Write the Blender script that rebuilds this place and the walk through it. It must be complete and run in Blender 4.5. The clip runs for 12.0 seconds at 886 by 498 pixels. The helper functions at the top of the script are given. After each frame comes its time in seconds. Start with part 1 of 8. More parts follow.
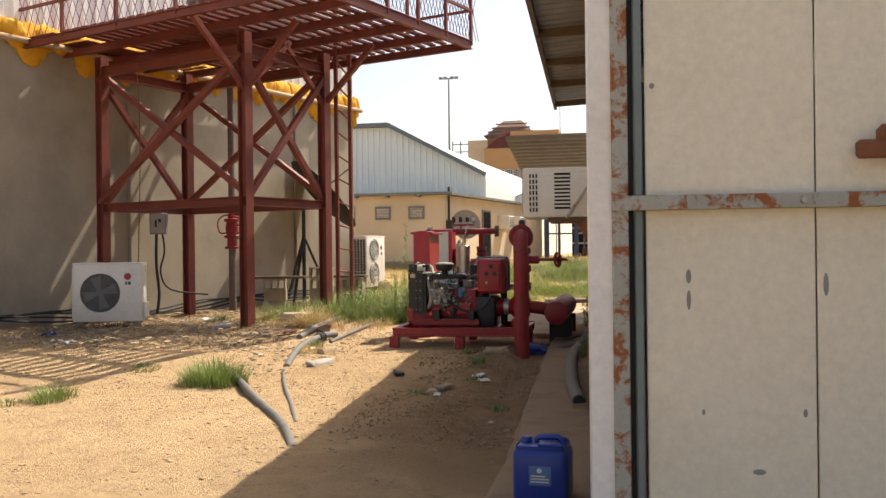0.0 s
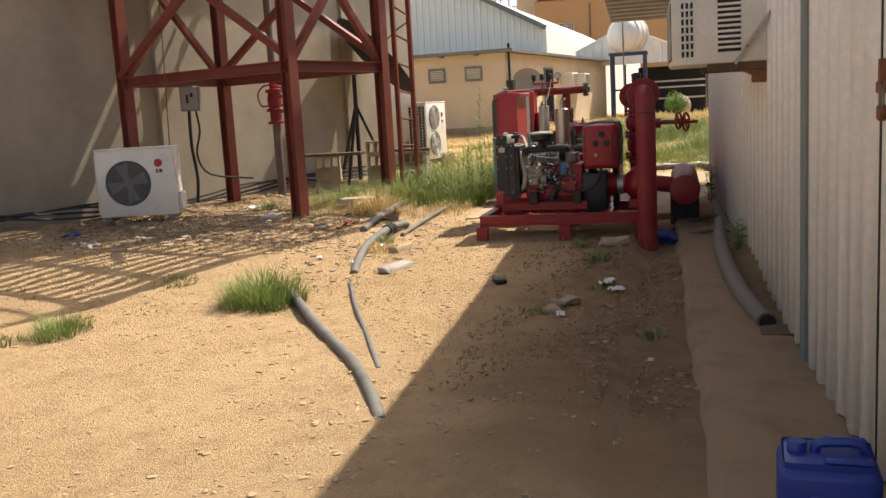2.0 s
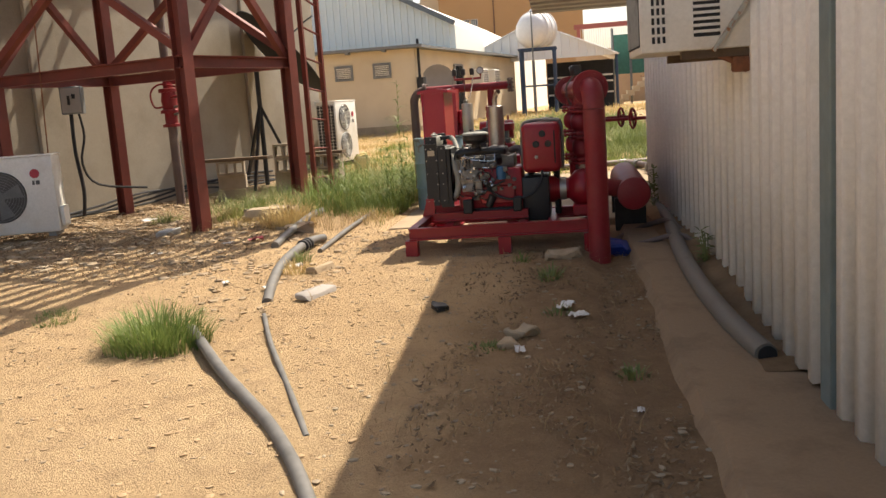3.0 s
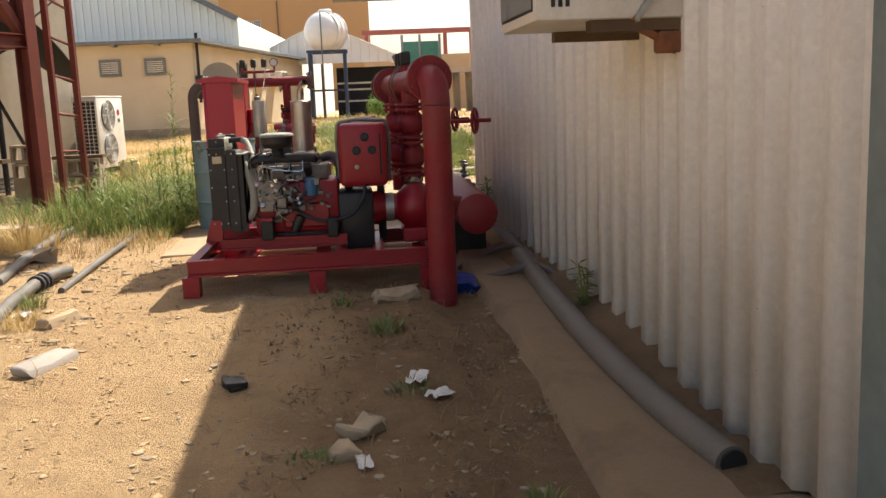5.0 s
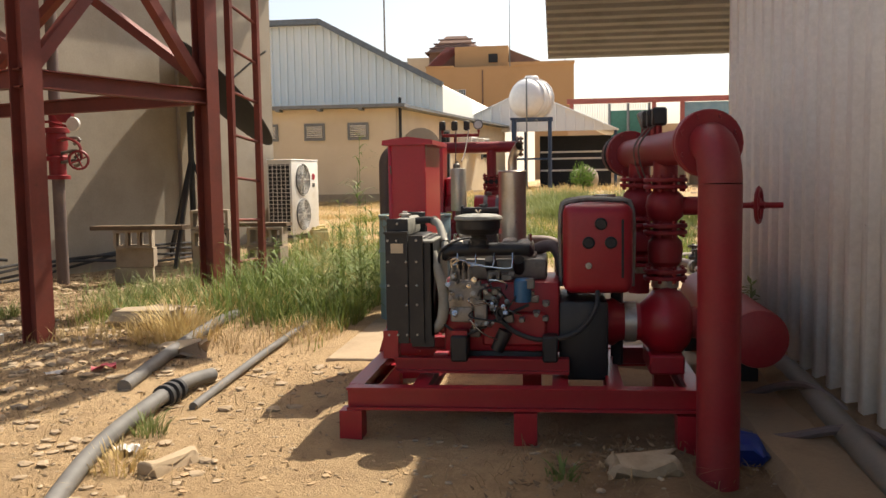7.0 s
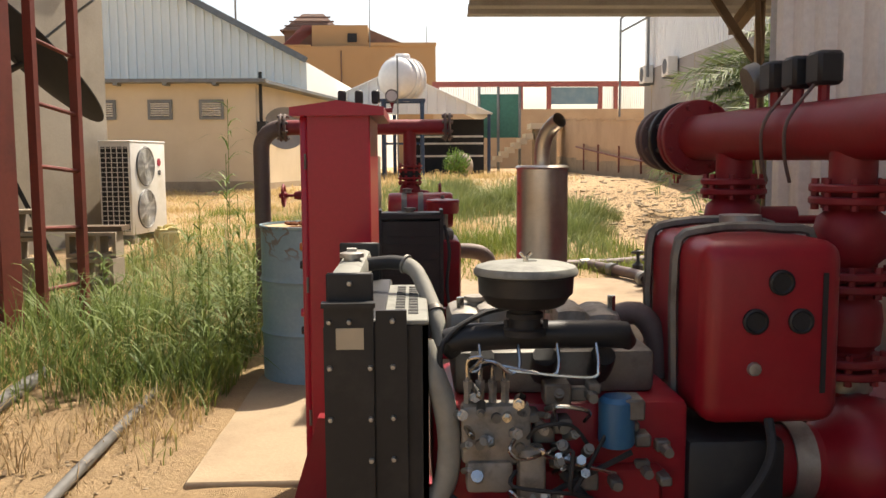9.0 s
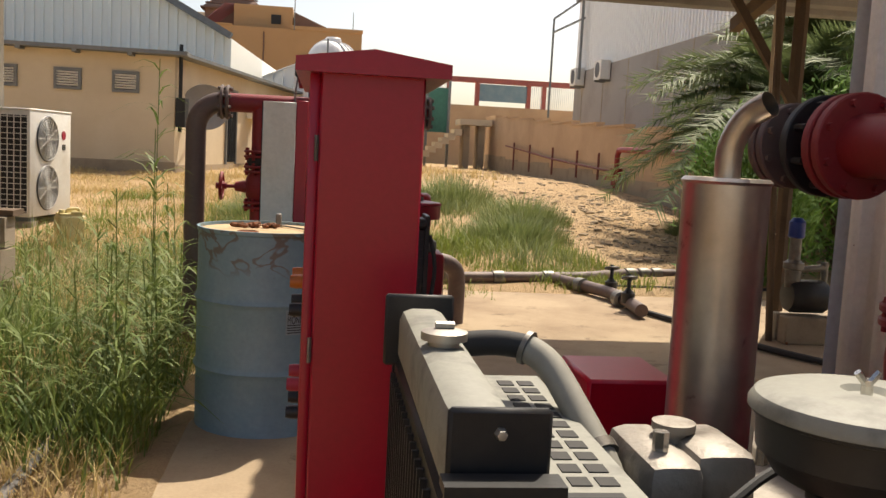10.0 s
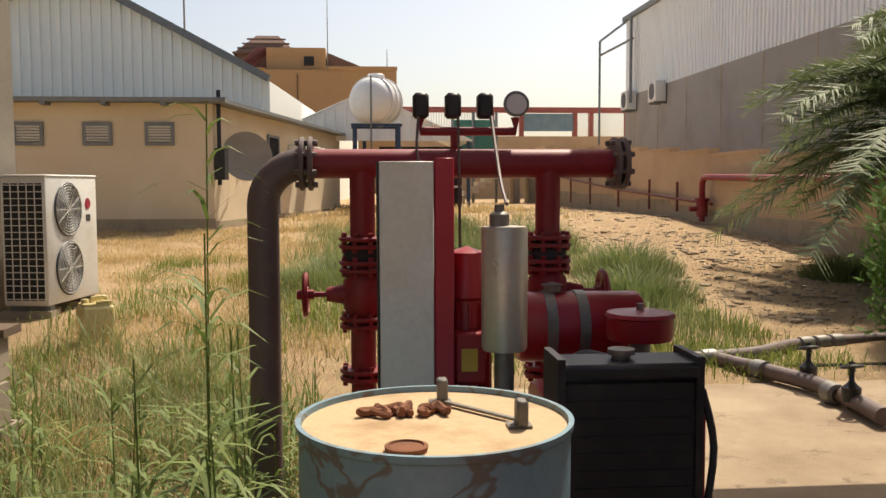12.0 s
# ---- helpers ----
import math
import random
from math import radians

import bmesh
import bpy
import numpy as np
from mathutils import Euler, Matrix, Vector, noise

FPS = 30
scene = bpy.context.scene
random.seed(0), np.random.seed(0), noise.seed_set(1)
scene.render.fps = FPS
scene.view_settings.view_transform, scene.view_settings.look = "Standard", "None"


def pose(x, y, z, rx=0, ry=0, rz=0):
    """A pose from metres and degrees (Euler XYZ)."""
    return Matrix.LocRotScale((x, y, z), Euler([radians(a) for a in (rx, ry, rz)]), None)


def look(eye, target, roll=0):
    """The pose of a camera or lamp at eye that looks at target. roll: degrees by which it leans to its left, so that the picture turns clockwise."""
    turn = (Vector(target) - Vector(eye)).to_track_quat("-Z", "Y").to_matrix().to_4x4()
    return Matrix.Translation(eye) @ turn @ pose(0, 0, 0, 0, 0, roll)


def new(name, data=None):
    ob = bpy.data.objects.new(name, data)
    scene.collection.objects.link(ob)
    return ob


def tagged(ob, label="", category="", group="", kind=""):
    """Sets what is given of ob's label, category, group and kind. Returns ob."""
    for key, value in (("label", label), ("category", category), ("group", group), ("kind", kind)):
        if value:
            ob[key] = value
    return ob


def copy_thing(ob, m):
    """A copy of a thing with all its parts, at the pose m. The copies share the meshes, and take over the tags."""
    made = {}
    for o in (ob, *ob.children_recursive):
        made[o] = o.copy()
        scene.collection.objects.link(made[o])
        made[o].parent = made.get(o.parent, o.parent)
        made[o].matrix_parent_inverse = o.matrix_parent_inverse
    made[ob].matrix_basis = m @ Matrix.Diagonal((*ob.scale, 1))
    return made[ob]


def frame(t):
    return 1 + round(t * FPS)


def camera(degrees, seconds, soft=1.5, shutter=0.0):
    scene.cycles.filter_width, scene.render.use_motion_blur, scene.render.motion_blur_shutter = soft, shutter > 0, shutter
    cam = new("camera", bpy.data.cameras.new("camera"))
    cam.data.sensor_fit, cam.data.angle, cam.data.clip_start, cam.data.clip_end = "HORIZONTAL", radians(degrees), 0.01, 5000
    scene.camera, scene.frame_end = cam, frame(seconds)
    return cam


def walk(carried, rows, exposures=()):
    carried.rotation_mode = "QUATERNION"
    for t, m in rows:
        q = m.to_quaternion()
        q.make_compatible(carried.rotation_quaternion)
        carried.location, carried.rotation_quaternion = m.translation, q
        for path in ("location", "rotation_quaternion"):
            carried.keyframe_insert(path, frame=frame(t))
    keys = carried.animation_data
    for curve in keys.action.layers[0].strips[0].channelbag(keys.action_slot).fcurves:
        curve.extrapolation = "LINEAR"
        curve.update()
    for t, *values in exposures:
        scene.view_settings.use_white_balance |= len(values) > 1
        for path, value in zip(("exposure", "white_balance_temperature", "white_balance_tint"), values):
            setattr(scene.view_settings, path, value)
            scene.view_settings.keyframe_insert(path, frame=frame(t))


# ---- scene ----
cam = camera(52.5, 12.0)
PATH = [
    (0, (0.096, 0.073, 1.286), (-0.308, 2.032, 1.284), -0.7),
    (0.5, (-0.173, 0.594, 1.309), (-0.524, 2.563, 1.283), -1.4),
    (1, (-0.349, 1.093, 1.321), (-0.781, 3.043, 1.213), -2.8),
    (1.5, (-0.605, 1.581, 1.321), (-1.082, 3.508, 1.078), -3.6),
    (2, (-0.781, 2.028, 1.336), (-1.294, 3.938, 1.038), -3.3),
    (2.5, (-0.995, 2.523, 1.356), (-1.505, 4.434, 1.060), -3.9),
    (3, (-1.164, 2.957, 1.352), (-1.477, 4.907, 1.037), -4.1),
    (5, (-1.481, 4.645, 1.268), (-1.318, 6.612, 0.944), -2.4),
    (5.5, (-1.442, 5.026, 1.284), (-1.117, 6.973, 0.957), -2.2),
    (6, (-1.408, 5.385, 1.298), (-1.390, 7.369, 1.042), -1.4),
    (6.5, (-1.538, 5.857, 1.289), (-1.722, 7.833, 1.041), -1.5),
    (7, (-1.659, 6.341, 1.292), (-1.917, 8.318, 1.130), -0.9),
    (7.5, (-1.854, 6.837, 1.311), (-2.081, 8.818, 1.156), -0.4),
    (9.5, (-2.410, 9.104, 1.336), (-2.229, 11.085, 1.125), 1.2),
    (10, (-2.574, 9.63, 1.331), (-2.314, 11.601, 1.121), 3.0),
    (10.5, (-2.682, 10.189, 1.357), (-2.406, 12.163, 1.190), 2.1),
    (11, (-2.797, 10.656, 1.421), (-2.654, 12.647, 1.300), 0.0),
    (11.5, (-2.903, 11.088, 1.445), (-2.763, 13.079, 1.311), -0.4),
    (12, (-2.957, 11.580, 1.477), (-2.781, 13.567, 1.336), -0.2),
]
walk(cam, [(t, look(eye, target, roll)) for t, eye, target, roll in PATH],
     exposures=[(t, stops, 7400, 10) for t, stops in (
         (0, 0.68), (1.5, 0.66), (2.5, 0.60), (3.0, 0.70), (5.0, 0.82), (5.5, 1.0), (6.0, 0.82), (6.5, 0.72), (7.0, 0.60), (7.5, 0.52),
         (9.3, 0.66), (9.5, 0.66), (10.0, 0.32), (10.5, 0.32), (11.0, 0.44), (11.5, 0.36), (12.0, 0.15))])

# sky and sun
SUN_WAY = Vector((0.36, 0.57, 1.0)).normalized()
world = bpy.data.worlds.new("sky")
scene.world = world
world.use_nodes = True
wn = world.node_tree.nodes
wl = world.node_tree.links
sky = wn.new("ShaderNodeTexSky")
sky.sky_type = "NISHITA"
sky.sun_disc = False
sky.sun_elevation = math.asin(SUN_WAY.z)
sky.sun_rotation = math.atan2(SUN_WAY.x, SUN_WAY.y)
sky.air_density, sky.dust_density, sky.ozone_density = 0.85, 3.0, 0.3
wn["Background"].inputs["Strength"].default_value = 0.15
wl.new(sky.outputs[0], wn["Background"].inputs[0])
sun = new("sun", bpy.data.lights.new("sun", "SUN"))
sun.data.energy, sun.data.angle, sun.data.color = 4.7, radians(0.53), (1.0, 0.95, 0.88)
sun.matrix_world = look((0, 0, 30), Vector((0, 0, 30)) - SUN_WAY)

# ---- materials ----
def material(name, rough=0.6, metal=0.0, spec=0.5):
    m = bpy.data.materials.new(name)
    m.use_nodes = True
    b = m.node_tree.nodes["Principled BSDF"]
    b.inputs["Roughness"].default_value, b.inputs["Metallic"].default_value = rough, metal
    b.inputs["Specular IOR Level"].default_value = spec
    return m, m.node_tree.nodes, m.node_tree.links, b


def noise_node(nodes, links, coord, scale, detail=6.0, rough=0.6, distort=0.0, stretch=None):
    n = nodes.new("ShaderNodeTexNoise")
    n.inputs["Scale"].default_value, n.inputs["Detail"].default_value = scale, detail
    n.inputs["Roughness"].default_value, n.inputs["Distortion"].default_value = rough, distort
    if stretch:
        mp = nodes.new("ShaderNodeMapping")
        mp.inputs["Scale"].default_value = stretch
        links.new(coord, mp.inputs[0])
        coord = mp.outputs[0]
    links.new(coord, n.inputs["Vector"])
    return n.outputs["Fac"]


def ramp(nodes, links, fac, stops):
    r = nodes.new("ShaderNodeValToRGB")
    while len(r.color_ramp.elements) < len(stops):
        r.color_ramp.elements.new(0.5)
    for e, (p, c) in zip(r.color_ramp.elements, stops):
        e.position = p
        e.color = (*c, 1) if not isinstance(c, float) else (c, c, c, 1)
    links.new(fac, r.inputs[0])
    return r.outputs[0]


def mix(nodes, links, fac, a, b, kind="MIX"):
    m = nodes.new("ShaderNodeMix")
    m.data_type, m.blend_type = "RGBA", kind
    for value, slot in ((fac, m.inputs[0]), (a, m.inputs[6]), (b, m.inputs[7])):
        if isinstance(value, (int, float)):
            slot.default_value = value
        elif isinstance(value, tuple):
            slot.default_value = (*value, 1)
        else:
            links.new(value, slot)
    return m.outputs[2]


def bump(nodes, links, b, height, strength=0.3, dist=0.02):
    n = nodes.new("ShaderNodeBump")
    n.inputs["Strength"].default_value, n.inputs["Distance"].default_value = strength, dist
    links.new(height, n.inputs["Height"])
    links.new(n.outputs[0], b.inputs["Normal"])


def world_coord(nodes):
    return nodes.new("ShaderNodeNewGeometry").outputs["Position"]


def worn(name, base, dirt, rough=0.5, metal=0.0, scale=3.0, amount=(0.5, 0.72), grain=60.0, relief=0.15, rust=None, rust_at=(0.66, 0.72), spec=0.4):
    """Paint or plaster with large stains, fine grain and, if given, rust patches."""
    m, n, l, b = material(name, rough, metal, spec)
    co = world_coord(n)
    big = noise_node(n, l, co, scale, 8.0, 0.62)
    fine = noise_node(n, l, co, grain, 4.0, 0.7)
    col = mix(n, l, ramp(n, l, big, [(amount[0], 0.0), (amount[1], 1.0)]), base, dirt)
    col = mix(n, l, 0.35, col, ramp(n, l, fine, [(0.3, 0.62), (0.7, 1.0)]), "MULTIPLY")
    if rust:
        patch = noise_node(n, l, co, scale * 2.7, 10.0, 0.7, 0.4)
        mask = ramp(n, l, patch, [(rust_at[0], 0.0), (rust_at[1], 1.0)])
        col = mix(n, l, mask, col, rust)
        rg = mix(n, l, mask, (rough, rough, rough), (0.9, 0.9, 0.9))
        l.new(rg, b.inputs["Roughness"])
    l.new(col, b.inputs["Base Color"])
    bump(n, l, b, fine, relief, 0.004)
    return m


def plain(name, colour, rough=0.5, metal=0.0, spec=0.5, vary=0.25, scale=8.0):
    m, n, l, b = material(name, rough, metal, spec)
    f = noise_node(n, l, world_coord(n), scale, 6.0)
    dark = tuple(c * (1 - vary) for c in colour)
    l.new(ramp(n, l, f, [(0.3, dark), (0.7, colour)]), b.inputs["Base Color"])
    return m


def leafy(name, a, b2, rough=0.6):
    m, n, l, b = material(name, rough, 0.0, 0.3)
    g = n.new("ShaderNodeNewGeometry")
    big = noise_node(n, l, g.outputs["Position"], 1.3, 4.0)
    both = n.new("ShaderNodeMath")
    both.operation = "MULTIPLY_ADD"
    both.inputs[1].default_value = 0.5
    l.new(g.outputs["Random Per Island"], both.inputs[0])
    half = n.new("ShaderNodeMath")
    half.operation = "MULTIPLY"
    half.inputs[1].default_value = 0.5
    l.new(big, half.inputs[0])
    l.new(half.outputs[0], both.inputs[2])
    col = ramp(n, l, both.outputs[0], [(0.15, a), (0.85, b2)])
    l.new(col, b.inputs["Base Color"])
    tr = n.new("ShaderNodeBsdfTranslucent")
    l.new(col, tr.inputs["Color"])
    mx = n.new("ShaderNodeMixShader")
    mx.inputs[0].default_value = 0.3
    l.new(b.outputs[0], mx.inputs[1])
    l.new(tr.outputs[0], mx.inputs[2])
    l.new(mx.outputs[0], n["Material Output"].inputs["Surface"])
    return m


def smooth_band(nodes, links, value, lo, hi, lo2=None, hi2=None):
    """1 between the two soft edges lo..hi and lo2..hi2."""
    r = nodes.new("ShaderNodeMapRange")
    r.interpolation_type = "SMOOTHSTEP"
    r.inputs["From Min"].default_value, r.inputs["From Max"].default_value = lo, hi
    links.new(value, r.inputs["Value"])
    if lo2 is None:
        return r.outputs[0]
    q = smooth_band(nodes, links, value, hi2, lo2)
    return times(nodes, links, r.outputs[0], q)


def times(nodes, links, a, b):
    m = nodes.new("ShaderNodeMath")
    m.operation = "MULTIPLY"
    links.new(a, m.inputs[0])
    links.new(b, m.inputs[1])
    return m.outputs[0]


def sand_material():
    m, n, l, b = material("sand", 0.95, 0.0, 0.1)
    co = world_coord(n)
    big = noise_node(n, l, co, 0.55, 6.0, 0.6)
    mid = noise_node(n, l, co, 5.0, 8.0, 0.7)
    fine = noise_node(n, l, co, 90.0, 5.0, 0.75)
    clod = noise_node(n, l, co, 26.0, 6.0, 0.7)
    col = ramp(n, l, big, [(0.3, (0.49, 0.335, 0.185)), (0.7, (0.61, 0.44, 0.26))])
    col = mix(n, l, ramp(n, l, mid, [(0.48, 0.0), (0.68, 0.6)]), col, (0.36, 0.245, 0.145))
    # trodden brown earth with leaf litter, beside the strip
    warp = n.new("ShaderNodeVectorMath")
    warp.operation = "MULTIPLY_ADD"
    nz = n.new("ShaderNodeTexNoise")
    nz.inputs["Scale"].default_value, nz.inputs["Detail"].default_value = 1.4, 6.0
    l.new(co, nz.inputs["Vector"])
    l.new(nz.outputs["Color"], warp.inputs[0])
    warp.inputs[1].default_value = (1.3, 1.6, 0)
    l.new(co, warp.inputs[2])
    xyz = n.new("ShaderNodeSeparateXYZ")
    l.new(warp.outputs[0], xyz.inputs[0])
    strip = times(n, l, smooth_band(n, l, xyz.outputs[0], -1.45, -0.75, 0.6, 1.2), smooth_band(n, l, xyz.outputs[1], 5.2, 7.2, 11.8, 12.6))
    # darker, mottled ground round the tower's feet
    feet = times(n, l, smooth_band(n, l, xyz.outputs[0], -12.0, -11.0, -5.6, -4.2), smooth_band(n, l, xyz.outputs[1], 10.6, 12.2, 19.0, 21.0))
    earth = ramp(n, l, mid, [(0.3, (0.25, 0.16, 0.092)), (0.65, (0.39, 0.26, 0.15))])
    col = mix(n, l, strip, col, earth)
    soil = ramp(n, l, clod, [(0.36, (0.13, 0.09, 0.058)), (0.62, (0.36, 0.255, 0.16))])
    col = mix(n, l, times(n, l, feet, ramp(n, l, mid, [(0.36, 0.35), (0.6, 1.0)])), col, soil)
    col = mix(n, l, ramp(n, l, clod, [(0.58, 0.0), (0.72, 0.55)]), col, (0.24, 0.16, 0.095))
    col = mix(n, l, 0.32, col, ramp(n, l, fine, [(0.28, 0.45), (0.62, 1.0)]), "MULTIPLY")
    l.new(col, b.inputs["Base Color"])
    h = mix(n, l, 0.3, mix(n, l, 0.5, mid, clod), fine)
    bump(n, l, b, h, 1.0, 0.07)
    return m


def brick_free(name, base, dirt):
    return worn(name, base, dirt, 0.9, 0.0, 1.1, (0.42, 0.75), 45.0, 0.25)


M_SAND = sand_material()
M_CONCRETE = worn("concrete", (0.42, 0.32, 0.21), (0.27, 0.19, 0.12), 0.92, scale=1.3, amount=(0.42, 0.7), relief=0.4, rust=(0.17, 0.12, 0.075), rust_at=(0.58, 0.68))
M_STRIP = worn("sandy_concrete", (0.31, 0.21, 0.125), (0.22, 0.145, 0.085), 0.95, scale=3.2, relief=0.35)
M_PLASTER = brick_free("grey_render", (0.40, 0.35, 0.275), (0.29, 0.25, 0.195))
M_ANNEX = worn("cream_render", (0.72, 0.61, 0.44), (0.60, 0.49, 0.33), 0.9, scale=0.7, amount=(0.4, 0.8), relief=0.2)
M_PLINTH = worn("stained_render", (0.40, 0.32, 0.22), (0.27, 0.21, 0.15), 0.95, scale=2.0, relief=0.3)
M_SHEET = worn("white_sheet_steel", (0.89, 0.88, 0.85), (0.80, 0.77, 0.71), 0.42, 0.0, 1.3, (0.5, 0.8), 30.0, 0.05)
M_LEAF = worn("cream_door_sheet", (0.86, 0.81, 0.66), (0.76, 0.70, 0.54), 0.45, 0.0, 1.5, (0.5, 0.85), 30.0, 0.05)
M_STAIN = plain("grey_scuff", (0.32, 0.32, 0.30), 0.8)
M_FRAME = worn("rusty_grey_steel", (0.42, 0.43, 0.38), (0.36, 0.35, 0.30), 0.6, 0.0, 5.0, (0.5, 0.7), 60, 0.2, rust=(0.30, 0.11, 0.04), rust_at=(0.5, 0.58))
M_JAMB = plain("grey_green_paint", (0.22, 0.27, 0.26), 0.6)
M_RUST = worn("rust", (0.25, 0.10, 0.05), (0.13, 0.06, 0.035), 0.9, 0.0, 12.0, relief=0.4)
M_TOWER = worn("red_oxide_paint", (0.21, 0.05, 0.036), (0.15, 0.042, 0.032), 0.55, 0.0, 3.0, (0.45, 0.7), 40, 0.15, rust=(0.12, 0.05, 0.035), rust_at=(0.64, 0.74))
M_RED = worn("dusty_red_enamel", (0.32, 0.011, 0.022), (0.29, 0.030, 0.034), 0.38, 0.0, 3.5, (0.48, 0.8), 50, 0.08, spec=0.45)
M_PIPE = worn("dusty_red_pipe_paint", (0.26, 0.013, 0.022), (0.25, 0.042, 0.042), 0.5, 0.0, 2.5, (0.42, 0.72), 50, 0.1, rust=(0.10, 0.05, 0.04), rust_at=(0.68, 0.76))
M_CAB = worn("glossy_red_enamel", (0.41, 0.007, 0.030), (0.43, 0.018, 0.042), 0.3, 0.0, 2.0, (0.5, 0.85), 60, 0.03, spec=0.5)
M_BLACK = worn("black_paint", (0.02, 0.021, 0.023), (0.06, 0.055, 0.05), 0.45, 0.0, 5.0, (0.5, 0.8), 60, 0.1)
M_RUBBER = plain("black_rubber", (0.03, 0.03, 0.032), 0.75)
M_IRON = worn("cast_iron", (0.22, 0.21, 0.19), (0.12, 0.10, 0.08), 0.5, 0.55, 9.0, relief=0.3)
M_GRIME = worn("oily_aluminium", (0.33, 0.30, 0.26), (0.13, 0.11, 0.09), 0.55, 0.35, 16.0, relief=0.5)
M_LID = worn("dusty_dark_paint", (0.30, 0.30, 0.26), (0.15, 0.15, 0.135), 0.6, 0.0, 14.0, relief=0.15)
M_ALU = worn("dusty_aluminium", (0.48, 0.46, 0.42), (0.26, 0.23, 0.19), 0.42, 0.7, 9.0, relief=0.2)
M_STEEL = worn("scorched_stainless", (0.62, 0.58, 0.52), (0.44, 0.36, 0.28), 0.34, 0.9, 3.0, (0.42, 0.7), 40, 0.05, rust=(0.17, 0.06, 0.03), rust_at=(0.6, 0.7))
M_CAN = worn("rust_spotted_steel", (0.60, 0.56, 0.48), (0.48, 0.42, 0.34), 0.4, 0.45, 2.6, (0.42, 0.7), 40, 0.05, rust=(0.15, 0.05, 0.03), rust_at=(0.62, 0.68))
M_CHROME = plain("bright_steel", (0.7, 0.68, 0.64), 0.25, 1.0)
M_BROWNPIPE = worn("dull_brown_pipe", (0.15, 0.11, 0.10), (0.22, 0.16, 0.13), 0.6, 0.1, 4.0, relief=0.2)
M_ACW = worn("ivory_plastic_steel", (0.78, 0.76, 0.70), (0.62, 0.56, 0.46), 0.45, 0.0, 2.2, (0.5, 0.85), 40, 0.05)
M_DARK = plain("dark_void", (0.02, 0.02, 0.02), 0.7)
M_GRILLE = plain("dark_grey_grille", (0.09, 0.09, 0.09), 0.5)
M_LOGO = plain("logo_red", (0.45, 0.03, 0.06), 0.5)
def drum_material():
    m = worn("faded_blue_drum_paint", (0.19, 0.31, 0.37), (0.27, 0.37, 0.41), 0.5, 0.1, 2.2, (0.4, 0.7), 50, 0.12, rust=(0.17, 0.15, 0.12), rust_at=(0.67, 0.72))
    n, l = m.node_tree.nodes, m.node_tree.links
    b = n["Principled BSDF"]
    under = b.inputs["Base Color"].links[0].from_socket
    co = n.new("ShaderNodeTexCoord").outputs["Object"]
    xyz = n.new("ShaderNodeSeparateXYZ")
    l.new(co, xyz.inputs[0])
    smear = noise_node(n, l, co, 3.6, 3.0, 0.5, 1.4, (1, 1, 1.6))
    lines = ramp(n, l, smear, [(0.52, 0.0), (0.54, 0.8), (0.565, 0.8), (0.59, 0.0)])
    top = smooth_band(n, l, xyz.outputs[2], 0.66, 0.74, 0.85, 0.87)
    l.new(mix(n, l, times(n, l, lines, top), under, (0.16, 0.115, 0.08)), b.inputs["Base Color"])
    return m


M_DRUM = drum_material()
M_DRUMTOP = worn("dusty_drum_lid", (0.60, 0.43, 0.25), (0.42, 0.27, 0.14), 0.8, 0.0, 6.0, relief=0.3)
M_BLUE = plain("blue_plastic", (0.012, 0.045, 0.28), 0.35, 0.0, 0.5, 0.15)
M_LABEL = plain("white_label", (0.75, 0.74, 0.7), 0.6)
M_INK = plain("black_ink", (0.02, 0.02, 0.02), 0.6)
M_TAN = plain("tan_label", (0.62, 0.52, 0.36), 0.6)
M_WHITEPAINT = plain("white_lettering", (0.72, 0.66, 0.62), 0.6)
M_FOAM = worn("yellow_foam", (0.72, 0.36, 0.03), (0.45, 0.20, 0.02), 0.9, 0.0, 7.0, relief=0.9)
M_HALL = worn("pale_green_sheet_steel", (0.93, 0.93, 0.85), (0.89, 0.89, 0.81), 0.4, 0.0, 0.5, relief=0.03)
M_TRIM = plain("grey_roof_trim", (0.20, 0.21, 0.21), 0.6)
M_ROOF = worn("underside_of_roof_sheet", (0.31, 0.31, 0.31), (0.22, 0.215, 0.205), 0.7, 0.0, 2.0, relief=0.2)
M_OCHRE = worn("ochre_render", (0.48, 0.30, 0.15), (0.42, 0.26, 0.13), 0.9, 0.0, 0.25, relief=0.1)
M_TILE = worn("old_brown_roof", (0.20, 0.12, 0.09), (0.10, 0.08, 0.07), 0.8, 0.0, 0.8, relief=0.2)
M_GLASS = plain("dark_window_glass", (0.05, 0.07, 0.09), 0.15, 0.0, 0.6)
M_GREYBRICK = worn("grey_block", (0.36, 0.33, 0.30), (0.28, 0.25, 0.22), 0.9, 0.0, 0.5, relief=0.2)
M_HALLW = worn("white_hall_sheet", (0.88, 0.88, 0.87), (0.82, 0.82, 0.80), 0.5, 0.0, 0.4, relief=0.03)
M_BWALL = worn("peach_render", (0.60, 0.42, 0.26), (0.46, 0.31, 0.19), 0.9, 0.0, 0.6, (0.4, 0.75), 30, 0.2)
M_WOOD = worn("weathered_wood", (0.14, 0.095, 0.06), (0.08, 0.052, 0.033), 0.85, 0.0, 4.0, relief=0.4)
M_BLOCK = worn("concrete_block", (0.34, 0.28, 0.21), (0.24, 0.19, 0.14), 0.95, 0.0, 5.0, relief=0.5)
M_COOLANT = plain("dusty_coolant_pipe", (0.40, 0.385, 0.33), 0.7, 0.0, 0.3, 0.4)
M_HOSE = plain("grey_plastic_pipe", (0.17, 0.165, 0.155), 0.6, 0.0, 0.4, 0.35)
